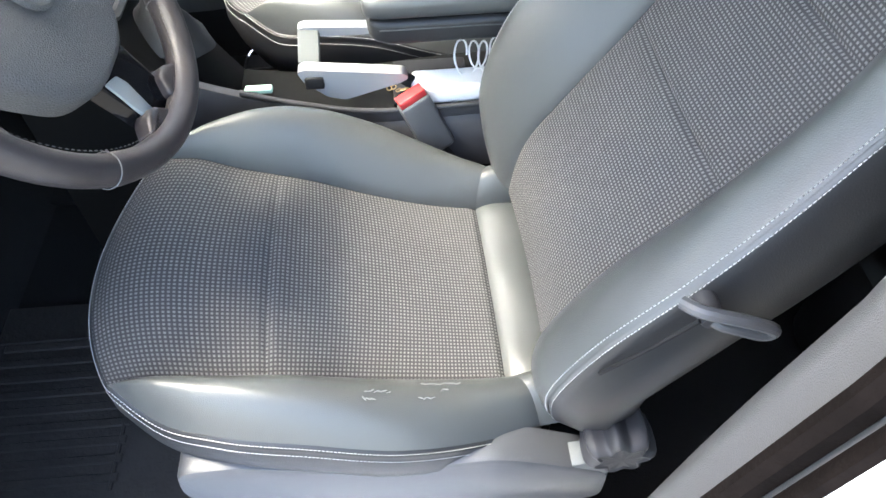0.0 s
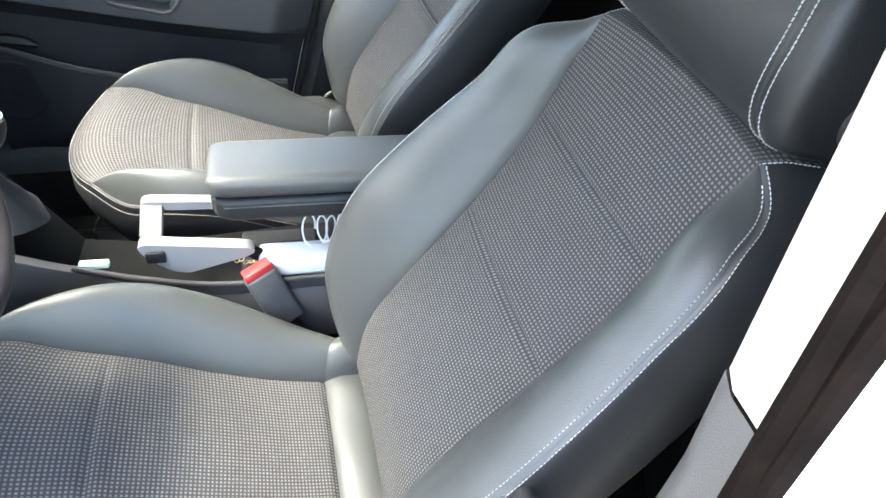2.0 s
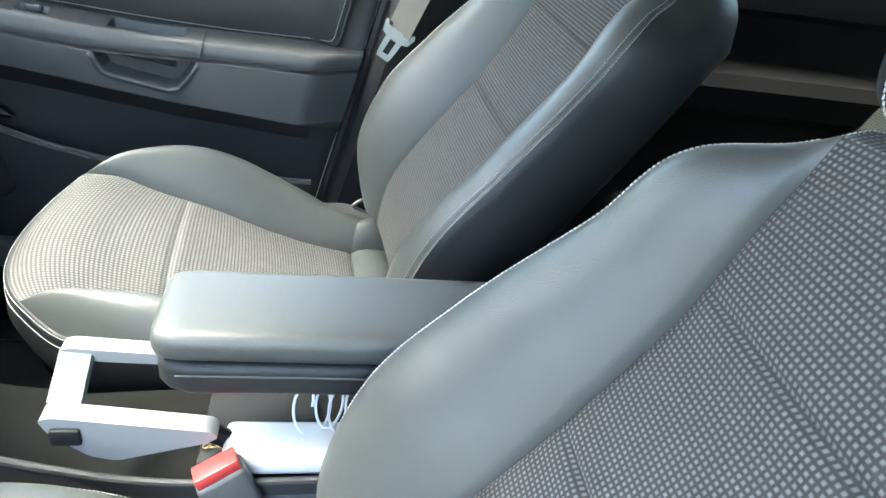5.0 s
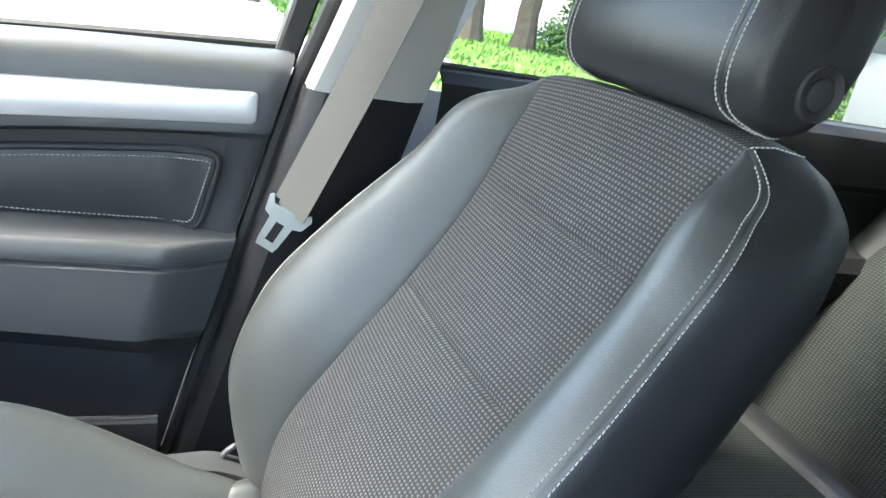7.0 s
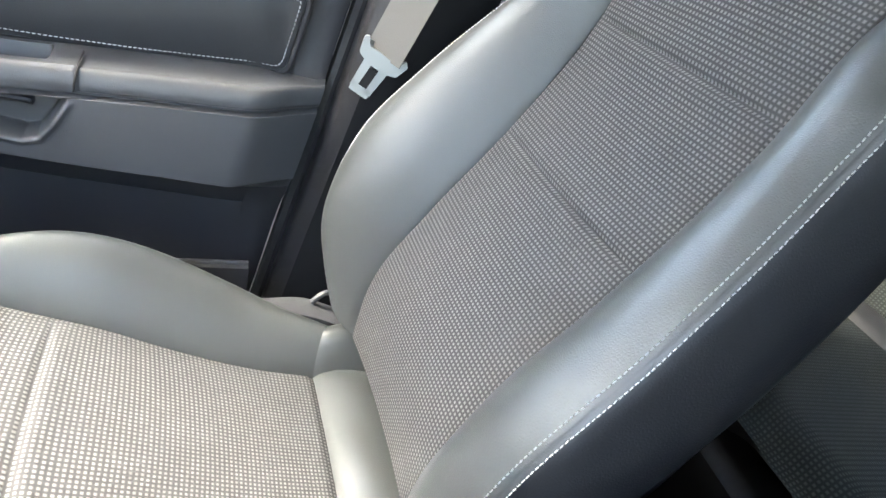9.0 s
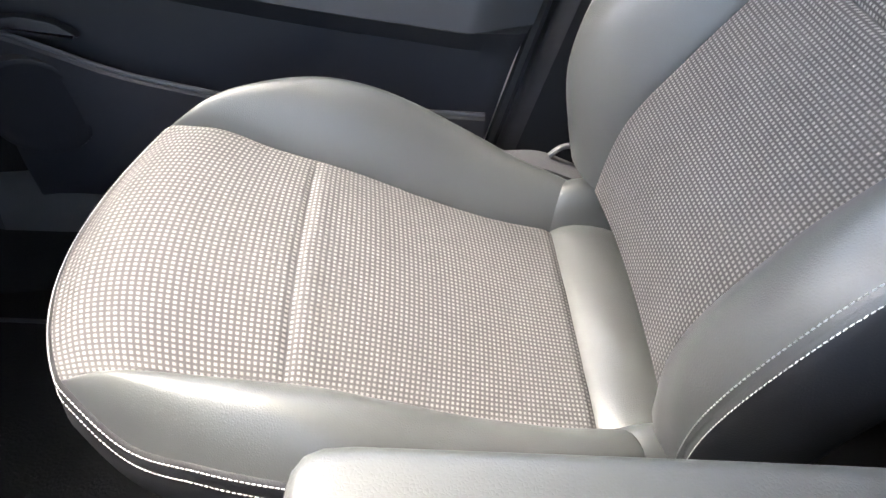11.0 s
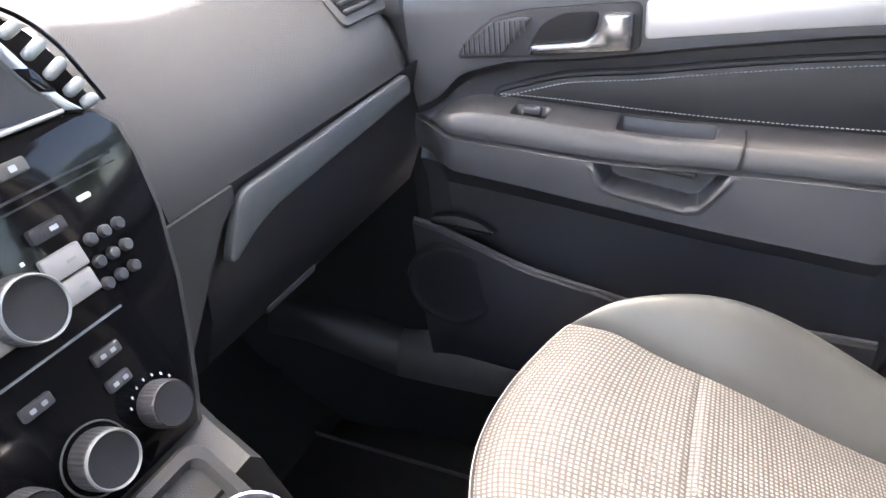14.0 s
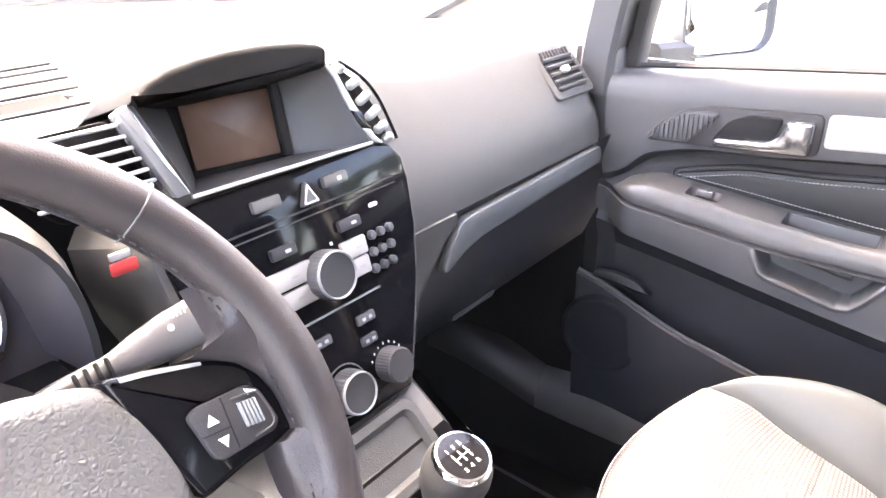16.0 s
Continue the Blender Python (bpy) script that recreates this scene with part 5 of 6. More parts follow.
for k in range(6):
    i = 2 + int(k * 4.0)
    a, b = vin[i], vout[i]
    mid, ax = (a + b) / 2 - W_ * 0.002, (b - a).normalized()
    m = axes((0, 0, 0), ax, W_.cross(ax)).to_3x3().to_4x4()
    part("vane", rbox(((b - a).length * 0.74, 0.0086, 0.009), mid, 0.0040, 3, m), SILVER_DULL, v, "pale vent vane")
trim = [(0.092, 0.316), (0.104, 0.313), (0.112, 0.290), (0.121, 0.266), (0.131, 0.245), (0.141, 0.233), (0.126, 0.238), (0.113, 0.258), (0.105, 0.280), (0.100, 0.302)]
part("vent_bezel", slab(trim, face_m(0, 0, -0.010), 0.012, 0.002), SATIN, v, "satin silver bezel")
part("bezel_inset", slab([(0.1085, 0.272), (0.1195, 0.269), (0.1275, 0.251), (0.1165, 0.254)], face_m(0, 0, 0.0021), 0.0012, 0.0004), GLOSS, v, "gloss black inset")
v = thing("air_vent", fp(-0.13, 0.28, 0.0), "air vent with pale slats beside the screen", "air vent", "centre air vents")
hole = [(-0.170, 0.3095), (-0.098, 0.3105), (-0.092, 0.285), (-0.080, 0.250), (-0.150, 0.250), (-0.172, 0.275)]
part("vent_shell", slab(soften(hole, 0.004), face_m(0, 0, -0.022), 0.006, 0.001), VENT_BLACK, v, "black vent recess")
for k in range(6):
    vv = 0.3055 - 0.0086 * k
    ur = -0.099 + 0.0185 * (0.3105 - vv) / 0.06
    part("slat", rbox((ur + 0.166, 0.0030, 0.007), (0, 0, 0), 0.0013, 2, face_m((ur - 0.166) / 2, vv, -0.004)), SILVER, v, "pale vent slat")
trim = [(-0.098, 0.3125), (-0.088, 0.3175), (-0.076, 0.280), (-0.064, 0.2455), (-0.076, 0.2445), (-0.088, 0.280)]
part("vent_bezel", slab(soften(trim, 0.002), face_m(0, 0, -0.012), 0.015, 0.002), SATIN, v, "satin silver bezel")


def dash_z(x):
    """Height of the dash top on the driver's side."""
    z = [b for b in SECTION]
    for (x0, z0), (x1, z1) in zip(z, z[1:]):
        if x <= x1:
            return z0 + (z1 - z0) * (x - x0) / (x1 - x0) + 0.030 * sm(-1.2, -0.9, x)
    return z[-1][1]


# slatted vent in the dash top
dv = thing("deck_vent", (-0.84, -0.13, 1.18), "slatted defroster vent in the dash top", "air vent")
for k in range(9):
    x = -0.975 + 0.030 * k
    y1 = -0.016 - 0.21 * (x + 0.985)
    part("slot", rbox((0.0075, y1 + 0.24, 0.003), (x, (y1 - 0.24) / 2, dash_z(x) + 0.0006), 0.001, 1), PLASTIC, dv, "dark slot")
part("vent_thumbwheel", rbox((0.020, 0.055, 0.008), (-0.835, -0.125, dash_z(-0.835) + 0.003), 0.003), SILVER_DULL, dv, "grey thumb wheel")

# instrument binnacle
# Violet-grey plastic, raised in colour to carry light reflected from the windscreen.
CLUSTER = material("violet_grey_plastic_lit", (0.115, 0.100, 0.105), 0.55, grain="cells", grain_size=0.0018, bump=0.3, vary=0.1)
cl = thing("instrument_cluster", (-0.66, -0.36, 1.0), "instrument cluster with ringed dials under a dark hood", "instruments")
cm = axes((-0.690, -0.36, 1.065), (0, 1, 0), (-0.35, 0, 0.94))
part("cluster_face", slab(rounded(0.40, 0.15, 0.03), cm @ Matrix.Translation((0, 0, -0.02)), 0.02, 0.003), CLUSTER, cl, "violet-grey cluster face, lightened as if lit")
for u in (0.115, -0.115):
    part("dial_ring", lathe([(0.052, 0.0), (0.052, 0.006), (0.056, 0.008), (0.060, 0.006), (0.061, 0.0)], cm @ Matrix.Translation((u, 0, 0)), 48), CHROME, cl, "chrome dial ring")
    part("dial_plate", lathe([(0, 0.001), (0.052, 0.001)], cm @ Matrix.Translation((u, 0, 0)), 40), PLASTIC, cl)
rows = []
for x, k in ((-0.575, 1.0), (-0.570, 1.02), (-0.60, 1.06), (-0.70, 1.08), (-0.80, 1.0)):
    rows.append([(x - 0.03 * (1 - math.sin(a)), -0.36 - 0.198 * k * math.copysign(abs(math.cos(a)) ** 0.6, math.cos(a)), 1.02 + 0.165 * k * math.sin(a) ** 0.7) for a in spread(0.0, math.pi, 25)])
inn = [(p[0] - 0.11, -0.36 + (p[1] + 0.36) * 0.93, 1.02 + (p[2] - 1.02) * 0.92) for p in rows[0]]
part("cluster_hood", loft(rows), DASH, cl, "grained cluster hood", 50)
# Lighter than the hood outside: reflected light is put into the colour.
part("hood_lining", loft([inn] + rows[:1]), CLUSTER, cl, "violet-grey lining of the hood, lightened as if lit", 50)
part("cluster_sill", rbox((0.10, 0.39, 0.012), (-0.64, -0.36, 1.006), 0.004), DASH, cl)
part("cluster_trim", tube([(-0.590, -0.55, 1.014), (-0.590, -0.17, 1.014)], 0.002, 6), SILVER, cl)
tag = thing("hanging_tag", (-0.60, -0.128, 1.09), "red and white plastic tag behind the steering wheel", "tag")
part("red_half", rbox((0.005, 0.020, 0.010), (-0.600, -0.130, 1.099), 0.003, 2, None), RED, tag)
part("white_half", rbox((0.004, 0.016, 0.006), (-0.601, -0.131, 1.108), 0.002), PALE_KEY, tag)

# ---- steering wheel and stalk ----
WC, WT = Vector((-0.4267, -0.3147, 1.0736)), 0.5351
WM = axes(WC, (0, 1, 0), (-math.sin(WT), 0, math.cos(WT)))
wheel = thing("steering_wheel", WC, "black leather three-spoke steering wheel with gloss black switch pods", "steering wheel")


def wheel_m(u, v, w=0.0):
    return WM @ Matrix.Translation((u, v, w))


rows = []
for k in range(96):
    a = 2 * math.pi * k / 96
    fat = 0.0165 + 0.0022 * (math.exp(-((math.sin(a) - 0.12) / 0.22) ** 2) + 0.6 * math.exp(-((abs(a - math.pi * 0.25) % math.pi) / 0.12) ** 2))
    row = []
    for j in range(16):
        b = 2 * math.pi * j / 16
        r = 0.1925 + fat * 0.92 * math.cos(b)
        row.append(WM @ Vector((r * math.cos(a), r * math.sin(a), fat * 1.08 * math.sin(b))))
    rows.append(row)
rows.append(rows[0])
bm = loft(rows, True)
bmesh.ops.remove_doubles(bm, verts=bm.verts, dist=1e-6)
rim_ob = part("rim", bm, WHEEL, wheel, "worn leather wheel rim", 60)
SEAM = material("grey_seam_thread", (0.10, 0.10, 0.10), 0.7)
for deg in (40, 140, 225, 315):
    a = radians(deg)
    ring = [WM @ Vector(((0.1925 + 0.0170 * math.cos(b)) * math.cos(a), (0.1925 + 0.0170 * math.cos(b)) * math.sin(a), 0.0184 * math.sin(b))) for b in (2 * math.pi * j / 20 for j in range(21))]
    part("rim_seam", tube(ring, 0.0007, 5, cap=False), SEAM, rim_ob, "pale seam in the rim leather")
inner = [WM @ Vector((0.1752 * math.cos(a), 0.1752 * math.sin(a), 0.006)) for a in (2 * math.pi * k / 120 for k in range(121))]
stitches(inner, [((WC - p).normalized() + WM.to_3x3() @ Vector((0, 0, 0.6))).normalized() for p in inner], rim_ob, material("grey_thread", (0.07, 0.07, 0.07), 0.7), pitch=0.006, length=0.0036, r=0.0004)
pad_half = [(0.055, 0.066), (0.100, 0.053), (0.117, 0.026), (0.122, 0.0), (0.112, -0.045), (0.075, -0.098), (0.035, -0.116)]
pad_out = pad_half + [(-u, v) for u, v in pad_half[::-1]]
own = slab(soften(pad_out, 0.03, 5), Matrix.Identity(4), 0.034, 0.012, 4)
bmesh.ops.subdivide_edges(own, edges=[e for e in own.edges if e.calc_length() > 0.05], cuts=2)
for v in own.verts:
    if v.co.z > 0.01:
        v.co.z += 0.012 * (1 - (v.co.x / 0.14) ** 2 - (v.co.y / 0.14) ** 2)
bmesh.ops.transform(own, matrix=wheel_m(0, 0, -0.040), verts=own.verts)
pad_ob = part("airbag_cover", own, PAD, wheel, "grained grey airbag cover", 50)
part("emblem_disc", lathe([(0, 0.004), (0.030, 0.003), (0.034, 0.0)], wheel_m(0, -0.005, 0.005), 40), PAD, pad_ob, "plain round badge")
part("hub", lathe([(0.075, -0.10), (0.085, -0.06), (0.10, -0.035), (0.0, -0.034)], WM, 36), BLACK, wheel)
for sgn in (1, -1):
    def plate(pts, w, d, r, bevel, seg=3):
        pts = [(u * sgn, v) for u, v in pts][::sgn]
        return slab(soften(pts, r) if r else pts, wheel_m(0, 0, w), d, bevel, seg)
    pod = part("spoke", plate([(0.098, 0.054), (0.118, 0.0495), (0.154, 0.0375), (0.168, 0.029), (0.175, 0.017), (0.181, -0.004), (0.184, -0.017), (0.162, -0.020), (0.145, -0.020), (0.118, -0.024), (0.105, 0.020)], -0.026, 0.024, 0.005, 0.004), GLOSS, wheel, "gloss black spoke")
    for pairs in (((0.082, 0.160, 0.078), (0.075, 0.1615, 0.062), (0.068, 0.1625, 0.048), (0.060, 0.156, 0.0425), (0.052, 0.141, 0.0440), (0.044, 0.152, 0.0380), (0.036, 0.164, 0.0305), (0.022, 0.172, 0.0195), (0.006, 0.177, 0.004), (-0.017, 0.183, -0.018)),
                  ((-0.012, 0.184, -0.014), (-0.020, 0.165, -0.0195), (-0.030, 0.163, -0.030), (-0.045, 0.162, -0.046), (-0.066, 0.164, -0.068))):
        rows = []
        for rv, u, v in pairs:
            ru = math.sqrt(0.183 ** 2 - rv ** 2)
            rows.append([wheel_m(sgn * (ru + (u - ru) * f), rv + (v - rv) * f, w).translation for f, w in ((-0.05, 0.013), (0.2, 0.0105), (0.45, 0.0072), (0.7, 0.0045), (0.9, 0.0020), (1.0, -0.0010), (1.0, -0.020))])
        part("spoke_flare", loft(rows), WHEEL, wheel, "leather flare of the rim", 60)
    # Pale strip painted as the highlight on the gloss spoke's upper edge.
    part("spoke_highlight", plate([(0.106, 0.0515), (0.118, 0.0490), (0.146, 0.0400), (0.146, 0.0380), (0.118, 0.0460), (0.106, 0.0485)], -0.003, 0.0012, 0.0008, 0.0), PALE_KEY, pod, "painted highlight along the spoke's upper edge")
    part("switch_pod", plate([(0.126, 0.018), (0.132, 0.0205), (0.161, 0.0185), (0.168, 0.012), (0.171, -0.007), (0.167, -0.0115), (0.134, -0.0105), (0.130, -0.007)], -0.003, 0.0045, 0.003, 0.0014, 2), PLASTIC, pod, "grey switch pod")
    part("switch_split", plate([(0.1285, 0.0054), (0.1450, 0.0032), (0.1450, 0.0025), (0.1285, 0.0047)], 0.0014, 0.0005, 0, 0), BLACK, pod)
    part("switch_split", plate([(0.1452, 0.0190), (0.1459, 0.0190), (0.1441, -0.0090), (0.1434, -0.0090)], 0.0014, 0.0005, 0, 0), BLACK, pod)
    for tri3 in (((0.1365, 0.0140), (0.1400, 0.0080), (0.1332, 0.0085)), ((0.1385, -0.0055), (0.1352, 0.0005), (0.1416, 0.0000)), ((0.1590, 0.0170), (0.1655, 0.0130), (0.1600, 0.0130))):
        part("arrow_mark", plate(tri3, 0.0014, 0.0006, 0, 0), WHITE, pod)
    bm = bmesh.new()
    for k in range(5):
        rbox((0.0014, 0.0140, 0.004), (0, 0, 0), 0.0006, 2, wheel_m(sgn * (0.1528 + 0.0022 * k), 0.0050 - 0.0004 * k, 0.0020), bm)
    part("thumb_wheel", bm, SILVER_DULL, pod, "ribbed thumb wheel")
    loop = [wheel_m(sgn * u, v, 0.0018).translation for u, v in ((0.1500, 0.0155), (0.1630, 0.0130), (0.1662, 0.0095), (0.1680, -0.0030), (0.1655, -0.0080), (0.1540, -0.0085))]
    part("switch_frame", tube(curve3(loop, 4), 0.0006, 5), PLASTIC_GREY, pod)
low = part("lower_spoke", slab(soften([(-0.040, -0.095), (0.040, -0.095), (0.030, -0.182), (-0.030, -0.182)], 0.006), wheel_m(0, 0, -0.030), 0.022, 0.004, 3), GLOSS, wheel, "gloss black lower spoke")
part("spoke_trim", slab(soften([(-0.034, -0.112), (-0.012, -0.119), (-0.009, -0.131), (-0.019, -0.176), (-0.033, -0.160)], 0.003), wheel_m(0, 0, -0.010), 0.004, 0.001), SILVER_DULL, low, "silver spoke trim")
for sgn in (1, -1):
    fl = [(0.026, -0.158), (0.044, -0.158), (0.066, -0.172), (0.020, -0.190), (0.010, -0.176)]
    part("spoke_flare", slab(soften([(u * sgn, v) for u, v in fl][::sgn], 0.006), wheel_m(0, 0, -0.018), 0.022, 0.006, 4), WHEEL, wheel, "leather flare of the rim")
part("column_shroud", bar([WC + Vector((-0.05, 0, -0.035)), WC + Vector((-0.20, 0, -0.085))], 0.13, 0.11, (0, 1, 0), 0.4), PLASTIC, wheel, "dark column shroud")
stalk = thing("wiper_stalk", (-0.48, -0.20, 1.07), "grey wiper stalk on the steering column", "stalk")
ST = [(0.075, 0.047, 0.009), (0.100, 0.050, 0.010), (0.116, 0.0515, 0.0095), (0.132, 0.0530, 0.0085), (0.139, 0.0535, 0.0090), (0.154, 0.0545, 0.0125), (0.174, 0.0555, 0.0160), (0.194, 0.0565, 0.0175), (0.201, 0.0570, 0.0165), (0.204, 0.0570, 0.0120), (0.205, 0.0570, 0.0040)]
rows = []
for u, v, h in ST:
    rows.append([wheel_m(u, v + h * math.copysign(abs(math.cos(a)) ** 0.7, math.cos(a)) * 0.95, -0.098 + min(0.009, h * 0.9) * math.copysign(abs(math.sin(a)) ** 0.7, math.sin(a))).translation for a in (2 * math.pi * k / 24 for k in range(24))])
body_st = part("lever", loft(rows, True, True), PLASTIC_GREY, stalk, "grey stalk lever")
for k in range(4):
    part("stalk_rib", rbox((0.0026, 0.016, 0.004), (0, 0, 0), 0.001, 2, wheel_m(0.113 + 0.0066 * k, 0.0515 + 0.0004 * k, -0.0895)), BLACK, body_st, "dark groove")
for k in range(4):
    part("symbol_mark", rbox((0.0015, 0.0030, 0.0005), (0, 0, 0), 0.0, 1, wheel_m(0.1800 + 0.0028 * k, 0.0665, -0.0886)), PALE_KEY, body_st)
part("symbol_mark", lathe([(0, 0.0004), (0.0022, 0.0004), (0.0025, 0)], wheel_m(0.1760, 0.0600, -0.0889), 14), PALE_KEY, body_st)

# ---- centre console ----
con = thing("centre_console", (-0.3, 0.0, 0.30), "dark centre console between the seats with open tray", "console")
rows = []
for x, zt, wd in ((-0.62, 0.900, 0.125), (-0.545, 0.893, 0.098), (-0.50, 0.875, 0.090), (-0.455, 0.820, 0.082), (-0.405, 0.745, 0.080), (-0.36, 0.672, 0.078), (-0.26, 0.655, 0.080), (0.0, 0.672, 0.084), (0.25, 0.675, 0.084), (0.42, 0.66, 0.084)):
    rows.append([(x, -wd - 0.03 + 0.01, 0.30), (x, -wd - 0.005, zt - 0.05), (x, -wd, zt - 0.012), (x, -wd + 0.010, zt), (x, wd + 0.002, zt), (x, wd + 0.012, zt - 0.012), (x, wd + 0.018, zt - 0.06), (x, wd + 0.022, 0.30)])
part("console_front", loft([r[1:7] for r in rows[:3]]), DASH, con, "grey front part of the console")
# From here the console's shade is put into its near-black colour.
part("console_skirt", loft([r[:2] for r in rows[:3]]), DEEP, con, "lower side of the console, shade in its colour")
part("console_skirt", loft([r[6:] for r in rows[:3]]), DEEP, con, "lower side of the console, shade in its colour")
part("console_body", loft(rows[2:6]), DEEP, con, "middle part of the console, shade in its colour")
part("console_tunnel", loft(rows[5:], False, False), DEEP, con, "rear part of the console, shade in its colour")
tm = axes((-0.500, 0.012, 0.880), (0, 1, 0), (-0.72, 0, 0.69))
rows = []
for grow, w in ((0.012, -0.004), (0.010, 0.001), (0.002, 0.002), (-0.002, -0.002), (-0.005, -0.016), (-0.010, -0.020)):
    rows.append([tm @ Vector((u, v, w)) for u, v in rounded(0.100 + 2 * grow, 0.052 + 2 * grow, 0.010 + grow * 0.5)])
part("tray", loft(rows, True, True), DASH, con, "grey open tray")
for y in (-0.086,):
    part("console_edge", tube(curve3([(-0.33, y, 0.752), (-0.24, y, 0.722), (-0.12, y, 0.700), (0.10, y, 0.706), (0.30, y, 0.700)], 6), 0.004, 8), PLASTIC, con, "dark console edge bead")
    rim = curve3([(-0.20, y + 0.002, 0.712), (-0.12, y + 0.002, 0.700), (0.10, y + 0.002, 0.706), (0.30, y + 0.002, 0.700)], 6)
    part("console_rim", loft([[(p.x, p.y, p.z), (p.x, p.y - 0.005, p.z - 0.016), (p.x, p.y - 0.004, p.z - 0.020), (p.x, p.y - 0.012, p.z - 0.030), (p.x, p.y - 0.014, p.z - 0.12)] for p in rim]), PLASTIC, con, "dark stepped side of the console", 40)
wall_side = [(-0.46, 0.80), (-0.36, 0.758), (-0.28, 0.728), (-0.19, 0.700), (-0.19, 0.60), (-0.46, 0.60)]
part("console_cheek", slab(soften(wall_side, 0.006), Matrix(((1, 0, 0, 0), (0, 0, -1, -0.076), (0, 1, 0, 0), (0, 0, 0, 1))), 0.014, 0.003), PLASTIC, con, "dark console cheek beside the driver's seat")
part("tray_lip", rbox((0.12, 0.11, 0.012), (-0.05, 0.0, 0.682), 0.004), BLACK, con)

gear = thing("gear_lever", (-0.415, 0.0, 0.83), "gear lever with round chrome-topped knob and leather boot", "gear lever")
gm = axes((-0.413, 0.0, 0.925), (0, 1, 0), (-0.92, 0, 0.30))
kn = part("knob", lathe([(0.011, -0.055), (0.014, -0.040), (0.021, -0.026), (0.0265, -0.010), (0.0278, 0.004), (0.0268, 0.013), (0.0238, 0.0205)], gm, 40), LEATHER_SIDE, gear, "black leather gear knob")
part("knob_collar", lathe([(0.0240, 0.0190), (0.0236, 0.0225), (0.0222, 0.0250), (0.0205, 0.0254)], gm, 40), CHROME, kn, "chrome knob collar")
cap = part("knob_cap", lathe([(0.0, 0.0262), (0.012, 0.0262), (0.0207, 0.0252)], gm, 36), GLOSS, kn, "black cap with the gear pattern")
for u, h in ((-0.009, 0.020), (-0.002, 0.020), (0.005, 0.020)):
    part("pattern_line", rbox((0.0008, h * 0.5, 0.0005), (0, 0, 0), 0, 1, gm @ Matrix.Translation((u, 0, 0.0268))), WHITE, cap)
part("pattern_line", rbox((0.015, 0.0008, 0.0005), (0, 0, 0), 0, 1, gm @ Matrix.Translation((-0.001, 0, 0.0268))), WHITE, cap)
for txt, u, v in (("1", -0.0095, 0.0078), ("3", -0.0025, 0.0078), ("5", 0.0045, 0.0078), ("2", -0.0095, -0.012), ("4", -0.0025, -0.012), ("R", 0.0045, -0.012)):
    fc = bpy.data.curves.new("digit", "FONT")
    fc.body, fc.size, fc.extrude = txt, 0.0050, 0.0002
    tmp = bpy.data.objects.new("digit", fc)
    me = bpy.data.meshes.new_from_object(tmp)
    bpy.data.objects.remove(tmp)
    me.transform(gm @ Matrix.Translation((u - 0.0008, v, 0.0268)))
    me.materials.append(WHITE)
    attach(new("gear_digit", me), cap)
part("stem", tube([(-0.413, 0, 0.90), (-0.430, 0, 0.81)], 0.009, 12), CHROME, gear)
rows = []
for h, r in ((0.792, 0.058), (0.805, 0.052), (0.820, 0.040), (0.832, 0.034), (0.845, 0.024), (0.862, 0.017)):
    rows.append([(-0.432 + r * 1.05 * math.cos(a) * (1 + 0.06 * math.sin(5 * a + h * 90)), r * 0.9 * math.sin(a) * (1 + 0.06 * math.sin(4 * a + h * 70)), h + 0.25 * r * -math.cos(a)) for a in (2 * math.pi * k / 36 for k in range(36))])
part("boot", loft(rows, True), LEATHER_SIDE, gear, "wrinkled leather gear boot")

# handbrake: a flat silver fork
hb = thing("handbrake", (-0.16, -0.03, 0.69), "silver fork-shaped handbrake lever on the console", "handbrake")
hm = Matrix(((1, 0, 0, 0), (0, 0, 1, 0), (0, 1, 0, 0), (0, 0, 0, 1)))
near = [(-0.246, 0.766), (-0.235, 0.770), (-0.090, 0.752), (-0.082, 0.744), (-0.096, 0.736), (-0.180, 0.712), (-0.205, 0.718), (-0.238, 0.748)]
part("near_arm", slab(soften(near, 0.006), Matrix.Translation((0, -0.068, 0)) @ hm, 0.024, 0.004), HANDBRAKE, hb, "silver lever arm")
far = [(-0.246, 0.791), (-0.235, 0.795), (-0.130, 0.788), (-0.120, 0.780), (-0.15, 0.776), (-0.21, 0.778), (-0.240, 0.783)]
part("far_arm", slab(soften(far, 0.006), Matrix.Translation((0, 0.002, 0)) @ hm, 0.022, 0.004), HANDBRAKE, hb, "silver lever arm")
bm = loft([[(-0.244, -0.046, 0.768), (-0.244, 0.006, 0.793)], [(-0.214, -0.046, 0.764), (-0.214, 0.006, 0.790)], [(-0.212, -0.046, 0.758), (-0.212, 0.006, 0.785)], [(-0.242, -0.046, 0.758), (-0.242, 0.006, 0.784)]])
part("grip_plate", bm, STRIP, hb, "grey grip plate joining the arms")
part("release_catch", rbox((0.028, 0.006, 0.020), (-0.222, -0.071, 0.748), 0.004), BLACK, hb, "black catch")
part("lever_shaft", tube([(-0.10, -0.05, 0.738), (-0.05, -0.045, 0.70)], 0.010, 10), BLACK, hb)
# rear bin with padded armrest
arm = thing("armrest_box", (0.05, -0.01, 0.68), "padded grey leather armrest box between the seats", "armrest")


def arm_ring(x, y0, y1, z0, z1, r, grow):
    """A rounded cross section of the armrest, drawn in towards its end."""
    c, m = (y0 + y1) / 2, (z0 + z1) / 2
    return [(x, c + v[0] * (0.55 + 0.45 * grow), m + v[1] * (0.25 + 0.75 * grow)) for v in rounded(y1 - y0, z1 - z0, r, 6)]


